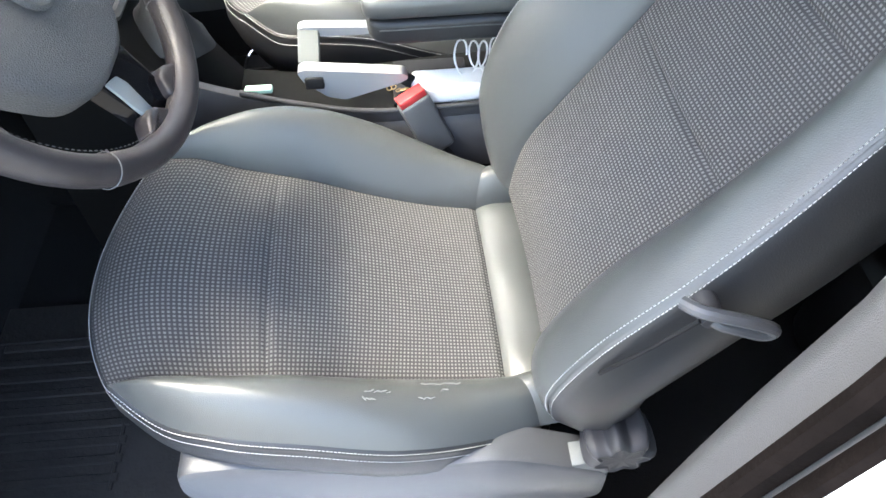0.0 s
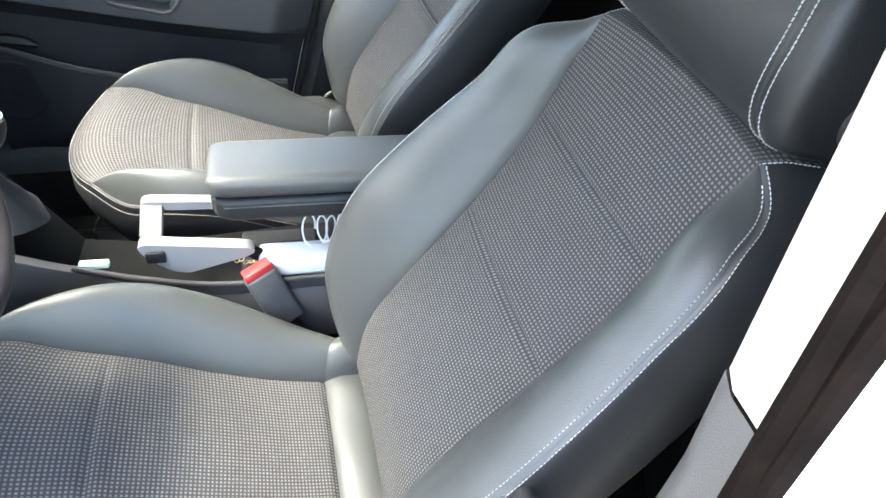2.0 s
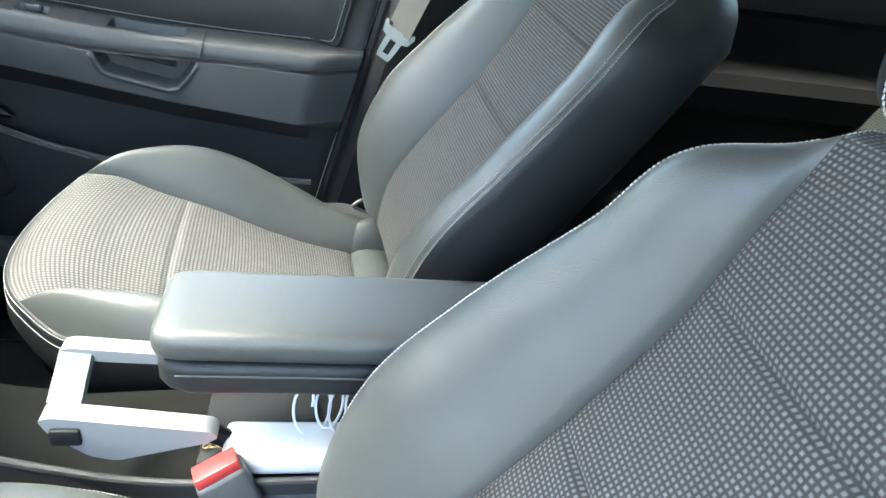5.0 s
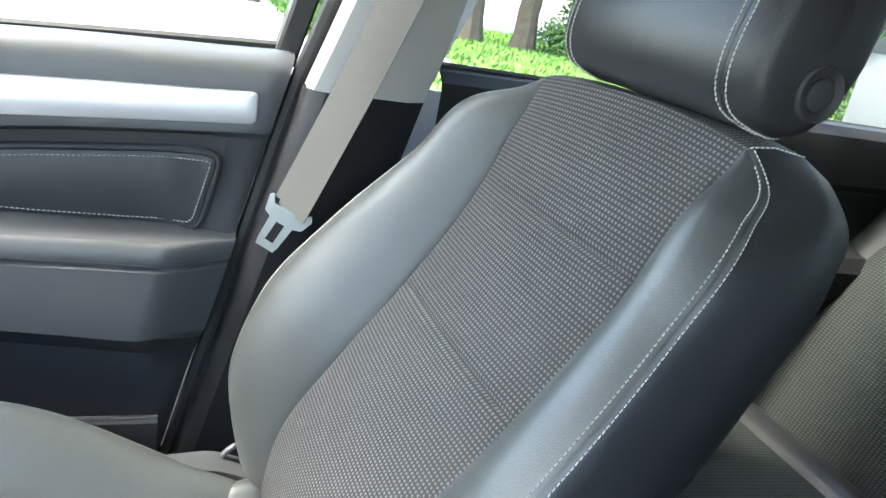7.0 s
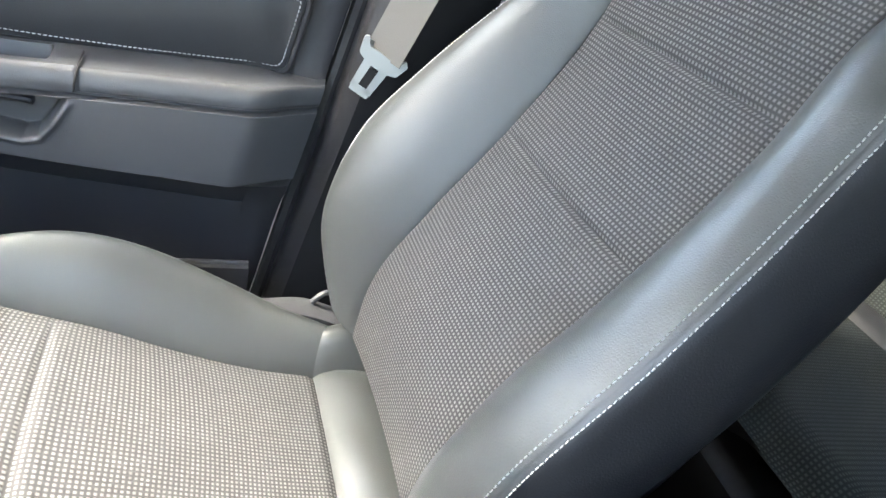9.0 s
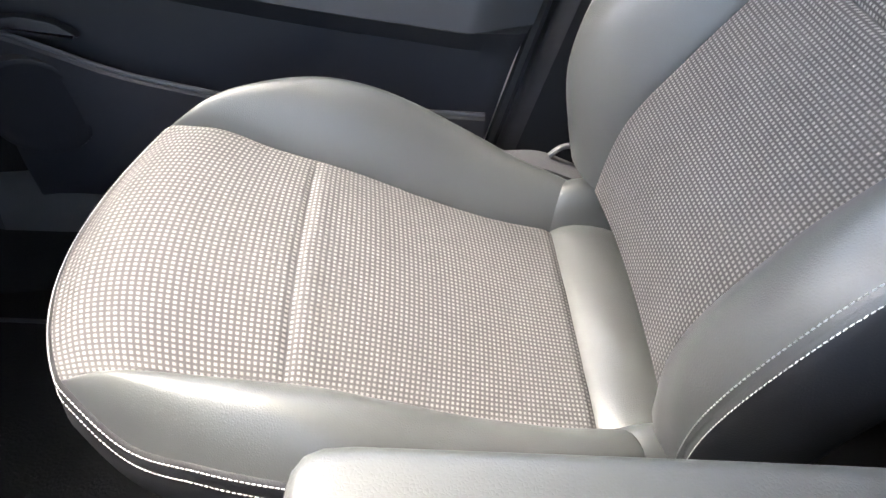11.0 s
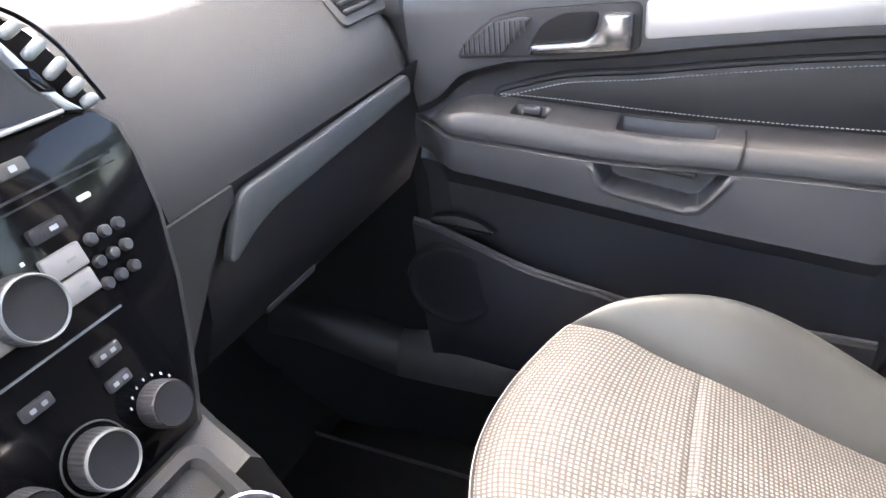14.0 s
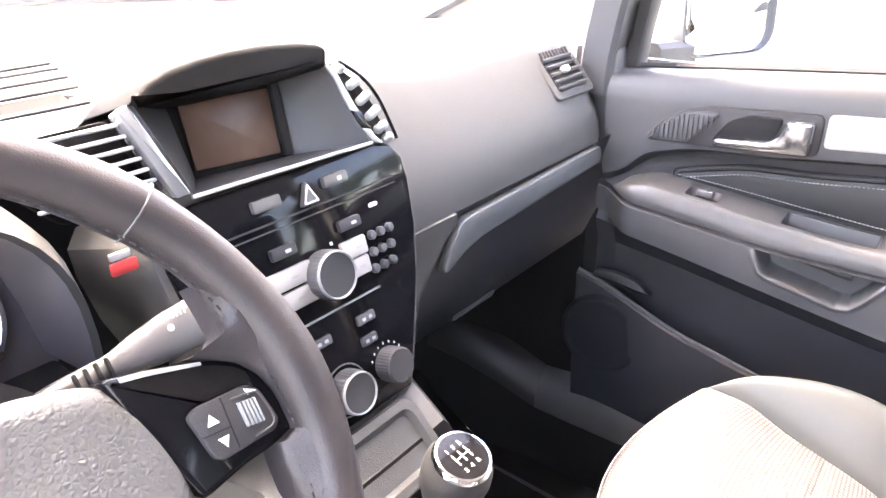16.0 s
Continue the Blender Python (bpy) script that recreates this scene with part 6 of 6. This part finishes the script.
def arm_block(ends, y0, y1, z0, z1, r):
    return loft([arm_ring(x, y0, y1, z0 + dz, z1 + dz * 0.5, r, g) for x, g, dz in ends], True, True)


ENDS = [(-0.140, 0.20, 0), (-0.1385, 0.55, 0), (-0.134, 0.80, 0), (-0.126, 0.94, 0), (-0.112, 1.0, 0), (-0.04, 1.01, 0), (0.06, 1.02, 0), (0.16, 1.01, 0), (0.222, 1.0, 0), (0.238, 0.9, 0), (0.244, 0.5, 0)]
part("pad", arm_block(ENDS, -0.073, 0.040, 0.842, 0.876, 0.0135), LEATHER, arm, "padded leather lid", 60)
LOW_ENDS = [(-0.136, 0.30, 0.012), (-0.133, 0.7, 0.008), (-0.124, 0.92, 0.004), (-0.105, 1.0, 0), (0.06, 1.0, 0), (0.22, 1.0, 0), (0.24, 0.8, 0)]
part("bin", arm_block(LOW_ENDS, -0.071, 0.038, 0.802, 0.8405, 0.010), LEATHER_SIDE, arm, "dark leather-covered armrest bin", 60)
part("bin_seam", tube([(x, -0.0716, 0.8290 - 0.003 * sm(0.0, 0.2, x)) for x in spread(-0.118, 0.215, 12)], 0.0011, 6), LEATHER, arm, "pale seam along the bin")
part("latch", rbox((0.010, 0.026, 0.022), (-0.138, 0.018, 0.846), 0.004), BLACK, arm, "black lid latch")
part("arm_stand", rbox((0.10, 0.07, 0.12), (0.22, -0.01, 0.735), 0.01), PLASTIC, arm)

wb = thing("charger_box", (-0.02, -0.055, 0.69), "white plastic charger box with a coiled cable", "charger")
part("box", rbox((0.125, 0.050, 0.034), (-0.018, -0.052, 0.713), 0.009, 3), WHITE, wb)
coil = []
for k in range(120):
    a = k * 0.26
    g = 0.020 + 0.006 * math.sin(k * 0.11)
    coil.append((-0.005 + 0.0007 * k + g * 0.6 * math.cos(a), -0.036 + 0.012 * math.sin(a + 0.4), 0.752 + g * math.sin(a)))
part("cable", tube(coil, 0.0016, 6), WHITE, wb, "white coiled cable")
keys_ob = thing("key_chain", (-0.10, -0.03, 0.70), "small brass chain lying in the console", "key chain")
BRASS = material("brass", (0.45, 0.32, 0.15), 0.35, metal=0.9)
for k in range(9):
    p = Vector((-0.115 + 0.007 * k, -0.030 - 0.002 * k + 0.003 * math.sin(k * 2), 0.698 + 0.001 * (k % 2)))
    ring = [p + Vector((0.004 * math.cos(a), 0.004 * math.sin(a), 0.0015 * math.sin(a + k))) for a in (2 * math.pi * j / 10 for j in range(11))]
    part("link", tube(ring, 0.0009, 5, cap=False), BRASS, keys_ob)
buckle = thing("belt_buckle", (-0.05, -0.105, 0.62), "dark seat belt buckle with a red release button", "belt buckle")
bm_m = axes((-0.066, -0.096, 0.690), (0.80, 0.32, 0.30), (-0.36, 0.10, 0.93))
part("body", rbox((0.050, 0.100, 0.030), (0, 0, 0), 0.006, 3, bm_m @ Matrix.Translation((0, -0.012, 0))), PLASTIC_GREY, buckle, "grey buckle body")
part("button", rbox((0.044, 0.012, 0.025), (0, 0, 0), 0.002, 2, bm_m @ Matrix.Translation((0, 0.042, 0))), RED, buckle, "red release button")
part("stalk", tube([bm_m @ Vector((0, -0.035, 0)), bm_m @ Vector((0.01, -0.10, 0))], 0.008, 8), BLACK, buckle)
tick = thing("paper_slip", (-0.31, -0.075, 0.742), "small pale green paper slip on the console", "paper slip")
GREEN = material("pale_green_paper", (0.45, 0.72, 0.58), 0.6, vary=0.05)
part("slip", rbox((0.040, 0.012, 0.010), (-0.305, -0.072, 0.744), 0.002, 1), GREEN, tick)


# ---- floor well, kick panel, mats ----
mat_m = thing("floor_mat", (-0.62, -0.36, 0.30), "worn ribbed rubber mat in the driver's footwell", "floor mat")
part("mat_base", rbox((0.50, 0.44, 0.010), (-0.70, -0.34, 0.306), 0.004), MAT_RUBBER, mat_m)
for k in range(9):
    part("mat_rib", rbox((0.26, 0.016, 0.005), (-0.72, -0.47 + 0.032 * k, 0.313), 0.002, 1), MAT_RUBBER, mat_m)
part("mat_border", tube([(-0.60, -0.49, 0.312), (-0.60, -0.20, 0.312), (-0.86, -0.20, 0.312)], 0.004, 6), MAT_RUBBER, mat_m)
pm = thing("floor_mat", (-0.55, 0.36, 0.30), "black carpet mat in the passenger footwell", "floor mat")
part("mat_base", rbox((0.55, 0.42, 0.012), (-0.62, 0.36, 0.307), 0.004), CARPET, pm)
part("mat_border", tube([(-0.36, 0.15, 0.314), (-0.36, 0.57, 0.314), (-0.88, 0.57, 0.314)], 0.004, 6), PLASTIC, pm)
for sgn, nm in ((1, "right"), (-1, "left")):
    rows = []
    for z in spread(0.30, 1.02, 10):
        rows.append([(-1.20, sgn * 0.60, z), (-0.95, sgn * 0.645, z), (-0.78, sgn * 0.675, z), (-0.67, sgn * 0.690, z), (-0.655, sgn * 0.72, z), (-0.655, sgn * 0.86, z)])
    alone("wall_kick_" + nm, loft(rows), CARPET, "black carpeted kick panel beside the footwell", "panel", kind="structure")
rows = [[(-1.21, y, 0.86), (-1.16, y, 0.60), (-1.02, y, 0.40), (-0.86, y, 0.305)] for y in spread(-0.70, 0.70, 10)]
alone("toe_board", loft(rows), CARPET, "black carpeted toe board", "toe board", kind="structure")


# ---- rear bench, rear doors, tail ----
def rear_seat(y0, w, label):
    seat = thing("rear_seat", (1.0, y0, 0.30), label, "car seat", "rear seats")
    at = Vector((0.955, y0, -0.04))

    def cush(s, q):
        y = q / 2 * w
        e = sm(0.75, 1.0, abs(q) / 2)
        x = 0.06 - 0.42 * s + 0.03 * e * s
        z = 0.66 + 0.035 * s - 0.05 * e + 0.010 * (1 - (q / 2) ** 2)
        z -= 0.005 * math.exp(-((abs(q) - 1.15) / 0.04) ** 2) + 0.05 * sm(0.9, 1.0, s) + 0.006 * math.exp(-((s - 0.19) / 0.012) ** 2) - 0.012 * math.sin(math.pi * min(1, s / 0.19))
        return Vector((x, y, z))

    def back(s, q):
        y = q / 2 * w * (1 - 0.24 * sm(0.25, 1, s))
        e = sm(0.75, 1.0, abs(q) / 2)
        off = 0.03 * math.sin(math.pi * s) - 0.03 * e - 0.05 * sm(0.93, 1.0, s)
        off -= 0.005 * math.exp(-((abs(q) - 1.15) / 0.04) ** 2)
        d, n = Vector((0.47, 0, 0.883)), Vector((-0.883, 0, 0.47))
        p = Vector((0.06, 0, 0.66)) + d * (0.60 * s) + n * off
        return Vector((p.x, y, p.z))
    for fn, nm in ((cush, "cushion"), (back, "backrest")):
        fn = (lambda f: lambda u, q: f(u, q) + at)(fn)
        # Rear cloth, strip and bolsters take darker materials to stand for shade.
        grid_part(nm + "_cloth", fn, spread(0.19 if nm == "cushion" else 0, 1, 30), spread(-1.15, 1.15, 24), REAR_CLOTH_SHADED, seat, "rear seat cloth with shade and green bounce in its colour", 0.55)
        if nm == "cushion":
            grid_part("rear_strip", fn, spread(0, 0.19, 12), spread(-1.15, 1.15, 24), LEATHER_SIDE, seat, "leather strip behind the seat cloth")
        for sgn in (-1, 1):
            grid_part(nm + "_bolster", fn, spread(0, 1, 30), spread(sgn * 1.15, sgn * 2, 12), LEATHER_SIDE, seat)
        for sgn in (-1, 1):
            pts, nr = surface_row(fn, [(u, sgn * 1.85) for u in spread(0.02, 0.95, 60)], Vector((-0.5, 0, 1)))
            stitches(pts, nr, seat, THREAD)
    bm = rbox((0.46, w - 0.04, 0.26), (0.79, y0, 0.43), 0.03)
    part("base", bm, BLACK, seat)
    bm = rbox((0.08, w * 0.76 - 0.03, 0.54), (0, 0, 0), 0.03, 2, Matrix.Translation((1.225, y0, 0.83)) @ Matrix.Rotation(0.49, 4, "Y"))
    part("back_shell", bm, BLACK, seat)
    return seat


for y0, w in ((-0.47, 0.44), (0.0, 0.46), (0.47, 0.44)):
    rear_seat(y0, w, "dark leather rear seat with dotted cloth centre")

rd = thing("door_2", (0.75, 0.76, 0.45), "closed dark rear door with side window", "car door", kind="structure")
rows = []
for x in spread(0.325, 1.24, 24):
    t = (x - 0.33) / 0.9
    sill = 1.128 + 0.006 * t
    y = 0.765 - 0.04 * t * t
    rows.append([(x, y + 0.05, sill + 0.012), (x, y + 0.02, sill + 0.010), (x, y, sill - 0.004), (x, y - 0.004, sill - 0.02), (x, y - 0.002, sill - 0.085), (x, y + 0.014, sill - 0.10), (x, y + 0.016, 0.94), (x, y - 0.03, 0.925), (x, y - 0.045, 0.90), (x, y - 0.04, 0.85), (x, y - 0.005, 0.82), (x, y + 0.01, 0.60), (x, y + 0.02, 0.45)])
part("rear_panel", loft(rows), BLACK, rd, "dark moulded rear door panel", 30)
bm = sheet(lambda u, v: (0.33 + 0.62 * u + 0.10 * v * u, 0.815 - 0.16 * v * v - 0.02 * v, 1.13 + 0.42 * v), spread(0, 1, 6), spread(0, 1, 6), 0.004)
p = part("rear_pane", bm, GLASS, rd, "clear rear side window")
p.visible_shadow = False
bm = sheet(lambda u, v: (1.02 + 0.30 * u + 0.10 * v, 0.80 - 0.16 * v * v - 0.02 * v, 1.14 + 0.40 * v), spread(0, 1, 6), spread(0, 1, 6), 0.004)
p = part("quarter_pane", bm, GLASS, rd, "small rear quarter window")
p.visible_shadow = False
part("window_divider", bar([(0.970, 0.80, 1.13), (1.010, 0.64, 1.54)], 0.034, 0.03, (1, 0, 0)), RUBBER, rd, "black window divider")
part("rear_outer_skin", sheet(lambda u, v: (0.30 + 1.0 * u, 0.86 + 0.03 * math.sin(math.pi * v), 0.42 + 0.68 * v), spread(0, 1, 8), spread(0, 1, 8), 0.004), PAINT, rd, "white painted outer skin")
part("rear_pillar", bar([(1.30, 0.79, 1.10), (1.40, 0.64, 1.54)], 0.12, 0.06, (1, 0, 0)), PALE_TRIM, rd, "pale rear pillar trim")
part("sill_seal", tube([(x, 0.812 - 0.03 * ((x - 0.33) / 0.9) ** 2, 1.142) for x in spread(0.33, 1.24, 8)], 0.006, 6), RUBBER, rd)
# closed far side and tail
bm = sheet(lambda u, v: (0.33 + 1.7 * u, -0.77, 0.45 + 0.68 * v), spread(0, 1, 6), spread(0, 1, 4), 0.05)
alone("wall_left", bm, PLASTIC, "dark rear left door panel", "door panel", kind="structure")
bm = sheet(lambda u, v: (1.24 + 0.8 * u, 0.78, 0.45 + 0.68 * v), spread(0, 1, 6), spread(0, 1, 4), 0.05)
alone("wall_right", bm, PLASTIC, "dark luggage space side panel", "side panel", kind="structure")
# Unseen windows; their dark tint is added to cut light from behind.
for nm, fn in (("window_left", lambda u, v: (0.33 + 1.7 * u, -0.80 + 0.16 * v, 1.13 + 0.42 * v)), ("window_tail_right", lambda u, v: (1.42 + 0.62 * u, 0.79 - 0.16 * v, 1.13 + 0.42 * v)), ("window_tail", lambda u, v: (2.10, -0.66 + 1.32 * u, 1.14 + 0.40 * v))):
    w = alone(nm, sheet(fn, spread(0, 1, 6), spread(0, 1, 4), 0.004), DARK_GLASS, "unseen rear window, tinted to keep light out", "window", kind="structure")
alone("wall_rear", rbox((0.05, 1.5, 0.75), (2.06, 0, 0.77), 0.01), PLASTIC, "dark tailgate panel", "tailgate", kind="structure")
for sgn in (1, -1):
    alone("tail_pillar", bar([(2.05, sgn * 0.72, 1.10), (2.08, sgn * 0.58, 1.52)], 0.16, 0.07, (1, 0, 0)), PALE_TRIM, "pale tail pillar trim", "pillar", kind="structure")

# ---- outside mirror ----
mir = thing("door_mirror", (-0.62, 0.92, 1.06), "grey door mirror housing with mirror glass", "door mirror")
MC = Vector((-0.585, 1.005, 1.150))
MN = Vector((1.28, -0.72, 0.11)).normalized()
mm = axes(MC, MN.orthogonal(), MN.cross(MN.orthogonal()))
side = Vector((0, 0, 1)).cross(MN).normalized()
mm = axes(MC, side, MN.cross(side))
MIRROR = material("mirror_glass", (0.92, 0.93, 0.93), 0.02, metal=1.0, vary=0.01, rough_vary=0.01)
rows = []
out = rounded(0.205, 0.150, 0.045, 6)
for w, g in ((-0.085, 0.35), (-0.075, 0.62), (-0.05, 0.88), (-0.02, 1.0), (0.004, 1.0), (0.006, 0.965), (-0.004, 0.95)):
    rows.append([mm @ Vector((u * g, v * g, w)) for u, v in out])
part("housing", loft(rows, True, False), PLASTIC_GREY, mir, "grey mirror housing")
part("glass", slab(rounded(0.192, 0.138, 0.040, 6), mm @ Matrix.Translation((0, 0, -0.004)), 0.003, 0.0005), MIRROR, mir, "mirror glass")
part("foot", bar([MC + Vector((-0.06, -0.05, -0.07)), (-0.66, 0.83, 1.09)], 0.06, 0.05, (1, 0, 0), 0.35), PLASTIC, mir, "dark mirror foot")

# ---- outside ----
GROUND = material("pale_dusty_ground", (0.32, 0.30, 0.25), 0.9, grain="noise", grain_size=0.03, bump=0.4, vary=0.16, vary_size=2.5, second=(0.36, 0.34, 0.29), spec=0.2)
GRASS = material("grass_blades", (0.075, 0.16, 0.03), 0.8, vary=0.35, vary_size=0.8, second=(0.12, 0.21, 0.04), spec=0.2)
LEAF = material("tree_leaves", (0.035, 0.085, 0.022), 0.7, vary=0.4, vary_size=0.6, second=(0.07, 0.13, 0.03), spec=0.3)
BARK = material("tree_bark", (0.10, 0.075, 0.055), 0.95, grain="noise", grain_size=0.05, bump=1.0, vary=0.4, vary_size=0.2, spec=0.1)
STONE = material("pale_stone", (0.50, 0.50, 0.48), 0.9, grain="noise", grain_size=0.03, bump=0.4, vary=0.15)
bm = bmesh.new()
bmesh.ops.create_grid(bm, x_segments=8, y_segments=8, size=400)
alone("ground", bm, GROUND, "pale dusty parking ground", "ground", kind="structure")


def tufts(name, area, n, h, mat, label):
    """Grass blades over an area (x0, x1, y0, y1)."""
    rnd = random.Random(5)
    verts, faces = [], []
    for _ in range(n):
        x, y = rnd.uniform(area[0], area[1]), rnd.uniform(area[2], area[3])
        if y < 8.2 + 0.35 * (x - 2.2) - 1.6 + math.sin(x * 1.3) * 0.4:
            continue
        a, k = rnd.uniform(0, math.pi), rnd.uniform(0.5, 1.2) * h
        dx, dy = math.cos(a) * 0.05, math.sin(a) * 0.05
        b = len(verts)
        verts += [(x - dx, y - dy, 0.0), (x + dx, y + dy, 0.0), (x + dy * 0.8, y - dx * 0.8, k)]
        faces.append((b, b + 1, b + 2))
    return tagged(mesh_ob(name, verts, faces, mat, None, smooth=False), label, "grass", kind="stuff")


tufts("grass", (1.8, 30, 7.0, 40), 60000, 0.10, GRASS, "sunlit green grass beside the parking ground")
bm = sheet(lambda u, v: (1.9 + 30 * u, 8.0 + 32 * v + 2.0 * u * (1 - v) + 0.3 * math.sin(u * 60), 0.006), spread(0, 1, 60), spread(0, 1, 10))
alone("grass_ground", bm, GRASS, "green turf under the trees", "lawn", kind="structure")


def leaf_cloud(name, centres, n, size, mat, parent, seed, label=""):
    """Many small leaves scattered in uneven clumps."""
    rnd = random.Random(seed)
    verts, faces = [], []
    for _ in range(n):
        c, r = rnd.choice(centres)
        while True:
            o = Vector((rnd.uniform(-1, 1), rnd.uniform(-1, 1), rnd.uniform(-1, 1)))
            if 0.25 < o.length < 1:
                break
        p = Vector(c) + Vector((o.x * r[0], o.y * r[1], o.z * r[2]))
        u = Vector((rnd.uniform(-1, 1), rnd.uniform(-1, 1), rnd.uniform(-0.6, 0.6))).normalized()
        v = u.orthogonal().normalized()
        k = size * rnd.uniform(0.5, 1.3)
        b = len(verts)
        verts += [p - u * k, p + v * k * 0.45, p + u * k, p - v * k * 0.45]
        faces.append((b, b + 1, b + 2, b + 3))
    return mesh_ob(name, verts, faces, mat, parent, label, smooth=False)


def tree(x, y, h, r, lean, seed):
    rnd = random.Random(seed)
    t = thing("tree", (x, y, 0), "tall tree with rough brown trunk on the grass", "tree", "trees beside the parking ground")
    path = [(x + lean * z * z * 0.01 + rnd.uniform(-0.03, 0.03), y + rnd.uniform(-0.03, 0.03), z) for z in spread(-0.1, h * 0.75, 12)]
    part("trunk", tube(path, [r * (1.25 if i == 0 else 1.0) * (1 - 0.055 * i) for i in range(12)], 10), BARK, t, "rough brown trunk")
    blobs = []
    for k in range(9):
        a, z = rnd.uniform(0, 6.28), rnd.uniform(0.42, 0.75) * h
        base = Vector(path[min(11, int(z / (h * 0.75) * 11))])
        end = base + Vector((math.cos(a), math.sin(a), 0.5)) * rnd.uniform(1.0, 2.2)
        part("limb", tube([base, base.lerp(end, 0.5) + Vector((0, 0, 0.1)), end], [r * 0.35, r * 0.22, r * 0.08], 6), BARK, t)
        blobs.append((end, (rnd.uniform(0.8, 1.4), rnd.uniform(0.8, 1.4), rnd.uniform(0.5, 1.0))))
    blobs.append(((x, y, h * 0.85), (1.6, 1.6, 1.3)))
    leaf_cloud("crown", blobs, 2600, 0.16, LEAF, t, seed, "loose green crown")
    return t


for i, (x, y, h, r, le) in enumerate(((6.9, 18.9, 9, 0.42, 0.3), (8.5, 18.6, 8, 0.34, 1.2), (1.15, 21.0, 8, 0.30, 0.2), (4.2, 30, 9, 0.4, 0), (14.5, 27, 9, 0.4, 0), (18, 20, 8, 0.4, 0.3), (-3.5, 27, 9, 0.4, 0), (11.5, 33, 9, 0.4, 0), (22, 14, 8, 0.35, 0), (13.0, 17.0, 7, 0.3, 0))):
    tree(x, y, h, r, le, 20 + i)


def shrub(x, y, w, h, seed):
    s = thing("shrub", (x, y, 0), "dense dark green conifer shrub reaching the ground", "shrub", "shrubs beside the parking ground")
    part("stem", tube([(x, y, -0.05), (x, y, h * 0.6)], [0.07, 0.03], 6), BARK, s)
    rnd = random.Random(seed)
    blobs = [((x + rnd.uniform(-0.5, 0.5) * w * (1 - z / h * 0.7), y + rnd.uniform(-0.5, 0.5) * w * (1 - z / h * 0.7), z), (w * 0.42 * (1.1 - z / h * 0.7), w * 0.42 * (1.1 - z / h * 0.7), h * 0.16)) for z in spread(h * 0.12, h * 0.92, 14)]
    leaf_cloud("foliage", blobs, 5200, 0.075, LEAF, s, seed)
    return s


for i, (x, y, w, h) in enumerate(((1.95, 14.4, 1.5, 3.2), (9.6, 18.0, 1.3, 2.8), (10.6, 18.6, 1.6, 3.0), (12.5, 13.2, 2.0, 3.0), (15.0, 13.5, 2.4, 3.2), (17.5, 15.5, 2.4, 3.2), (-1.2, 27.5, 3.0, 2.4), (0.6, 28.5, 3.0, 2.6), (2.8, 28.5, 2.6, 2.2), (14.0, 11.2, 1.4, 1.8))):
    shrub(x, y, w, h, 50 + i)
for i, (x, y, a) in enumerate(((3.7, 11.7, 0.25), (4.5, 10.9, 0.5), (5.3, 10.4, 0.4))):
    alone("edging_stone", rbox((0.75, 0.22, 0.14), (x, y, 0.05), 0.04, 2, Matrix.Rotation(-a, 4, "Z")), STONE, "pale edging stone lying in the grass", "stone", "edging stones")
wall = alone("garden_wall", rbox((6.0, 0.4, 0.55), (11.5, 25.5, 0.27), 0.03, 2, Matrix.Rotation(-0.3, 4, "Z")), STONE, "low pale stone wall behind the trees", "wall")
hut = thing("garden_house", (13.5, 9.8, 0), "small dark grey house with pitched roof behind the shrubs", "house")
HUTW = material("grey_plaster", (0.12, 0.12, 0.13), 0.8, vary=0.1)
part("wall", rbox((3.0, 2.6, 1.5), (13.8, 9.6, 0.75), 0.02), HUTW, hut)
bm = loft([[(12.1, 8.1, 1.45), (12.1, 9.6, 2.3), (12.1, 11.1, 1.45)], [(15.5, 8.1, 1.45), (15.5, 9.6, 2.3), (15.5, 11.1, 1.45)]])
bmesh.ops.solidify(bm, geom=bm.faces[:], thickness=0.08)
part("roof", bm, material("grey_roof", (0.22, 0.23, 0.25), 0.7), hut, "grey pitched roof")
part("window", rbox((0.03, 0.8, 0.5), (12.29, 9.4, 0.85), 0.01), WHITE, hut)

BX, BY = 66.0, 16.4
bus = thing("bus", (BX, BY - 0.5, 0), "white bus with a yellow band parked on the ground", "bus")
YELLOW = material("yellow_paint", (0.75, 0.48, 0.03), 0.35, vary=0.03)
part("body", rbox((2.4, 9.0, 1.9), (BX + 0.7, BY, 2.05), 0.12, 3), PAINT, bus, "white bus body")
part("lower_body", rbox((2.4, 9.0, 0.75), (BX + 0.7, BY, 0.75), 0.08, 3), PAINT, bus)
part("yellow_band", rbox((2.44, 9.02, 0.42), (BX + 0.7, BY, 1.28), 0.05, 2), YELLOW, bus, "yellow side band")
for k in range(6):
    part("bus_window", rbox((0.04, 1.15, 0.8), (BX - 0.51, BY - 3.6 + 1.38 * k, 2.15), 0.03), GLOSS, bus, "dark bus window")
for y in (BY - 2.9, BY + 2.7):
    m = axes((BX - 0.5, y, 0.5), (0, 1, 0), (0, 0, 1))
    w = part("wheel", lathe([(0.0, -0.02), (0.30, -0.02), (0.32, 0.04), (0.48, 0.05), (0.50, 0.0), (0.50, 0.3)], axes((BX - 0.48, y, 0.5), (0, 0, 1), (0, 1, 0)), 28), RUBBER, bus, "black bus wheel")
    part("rim", lathe([(0.0, 0.03), (0.2, 0.05), (0.3, 0.03)], axes((BX - 0.5, y, 0.5), (0, 0, 1), (0, 1, 0)), 24), SILVER, w)
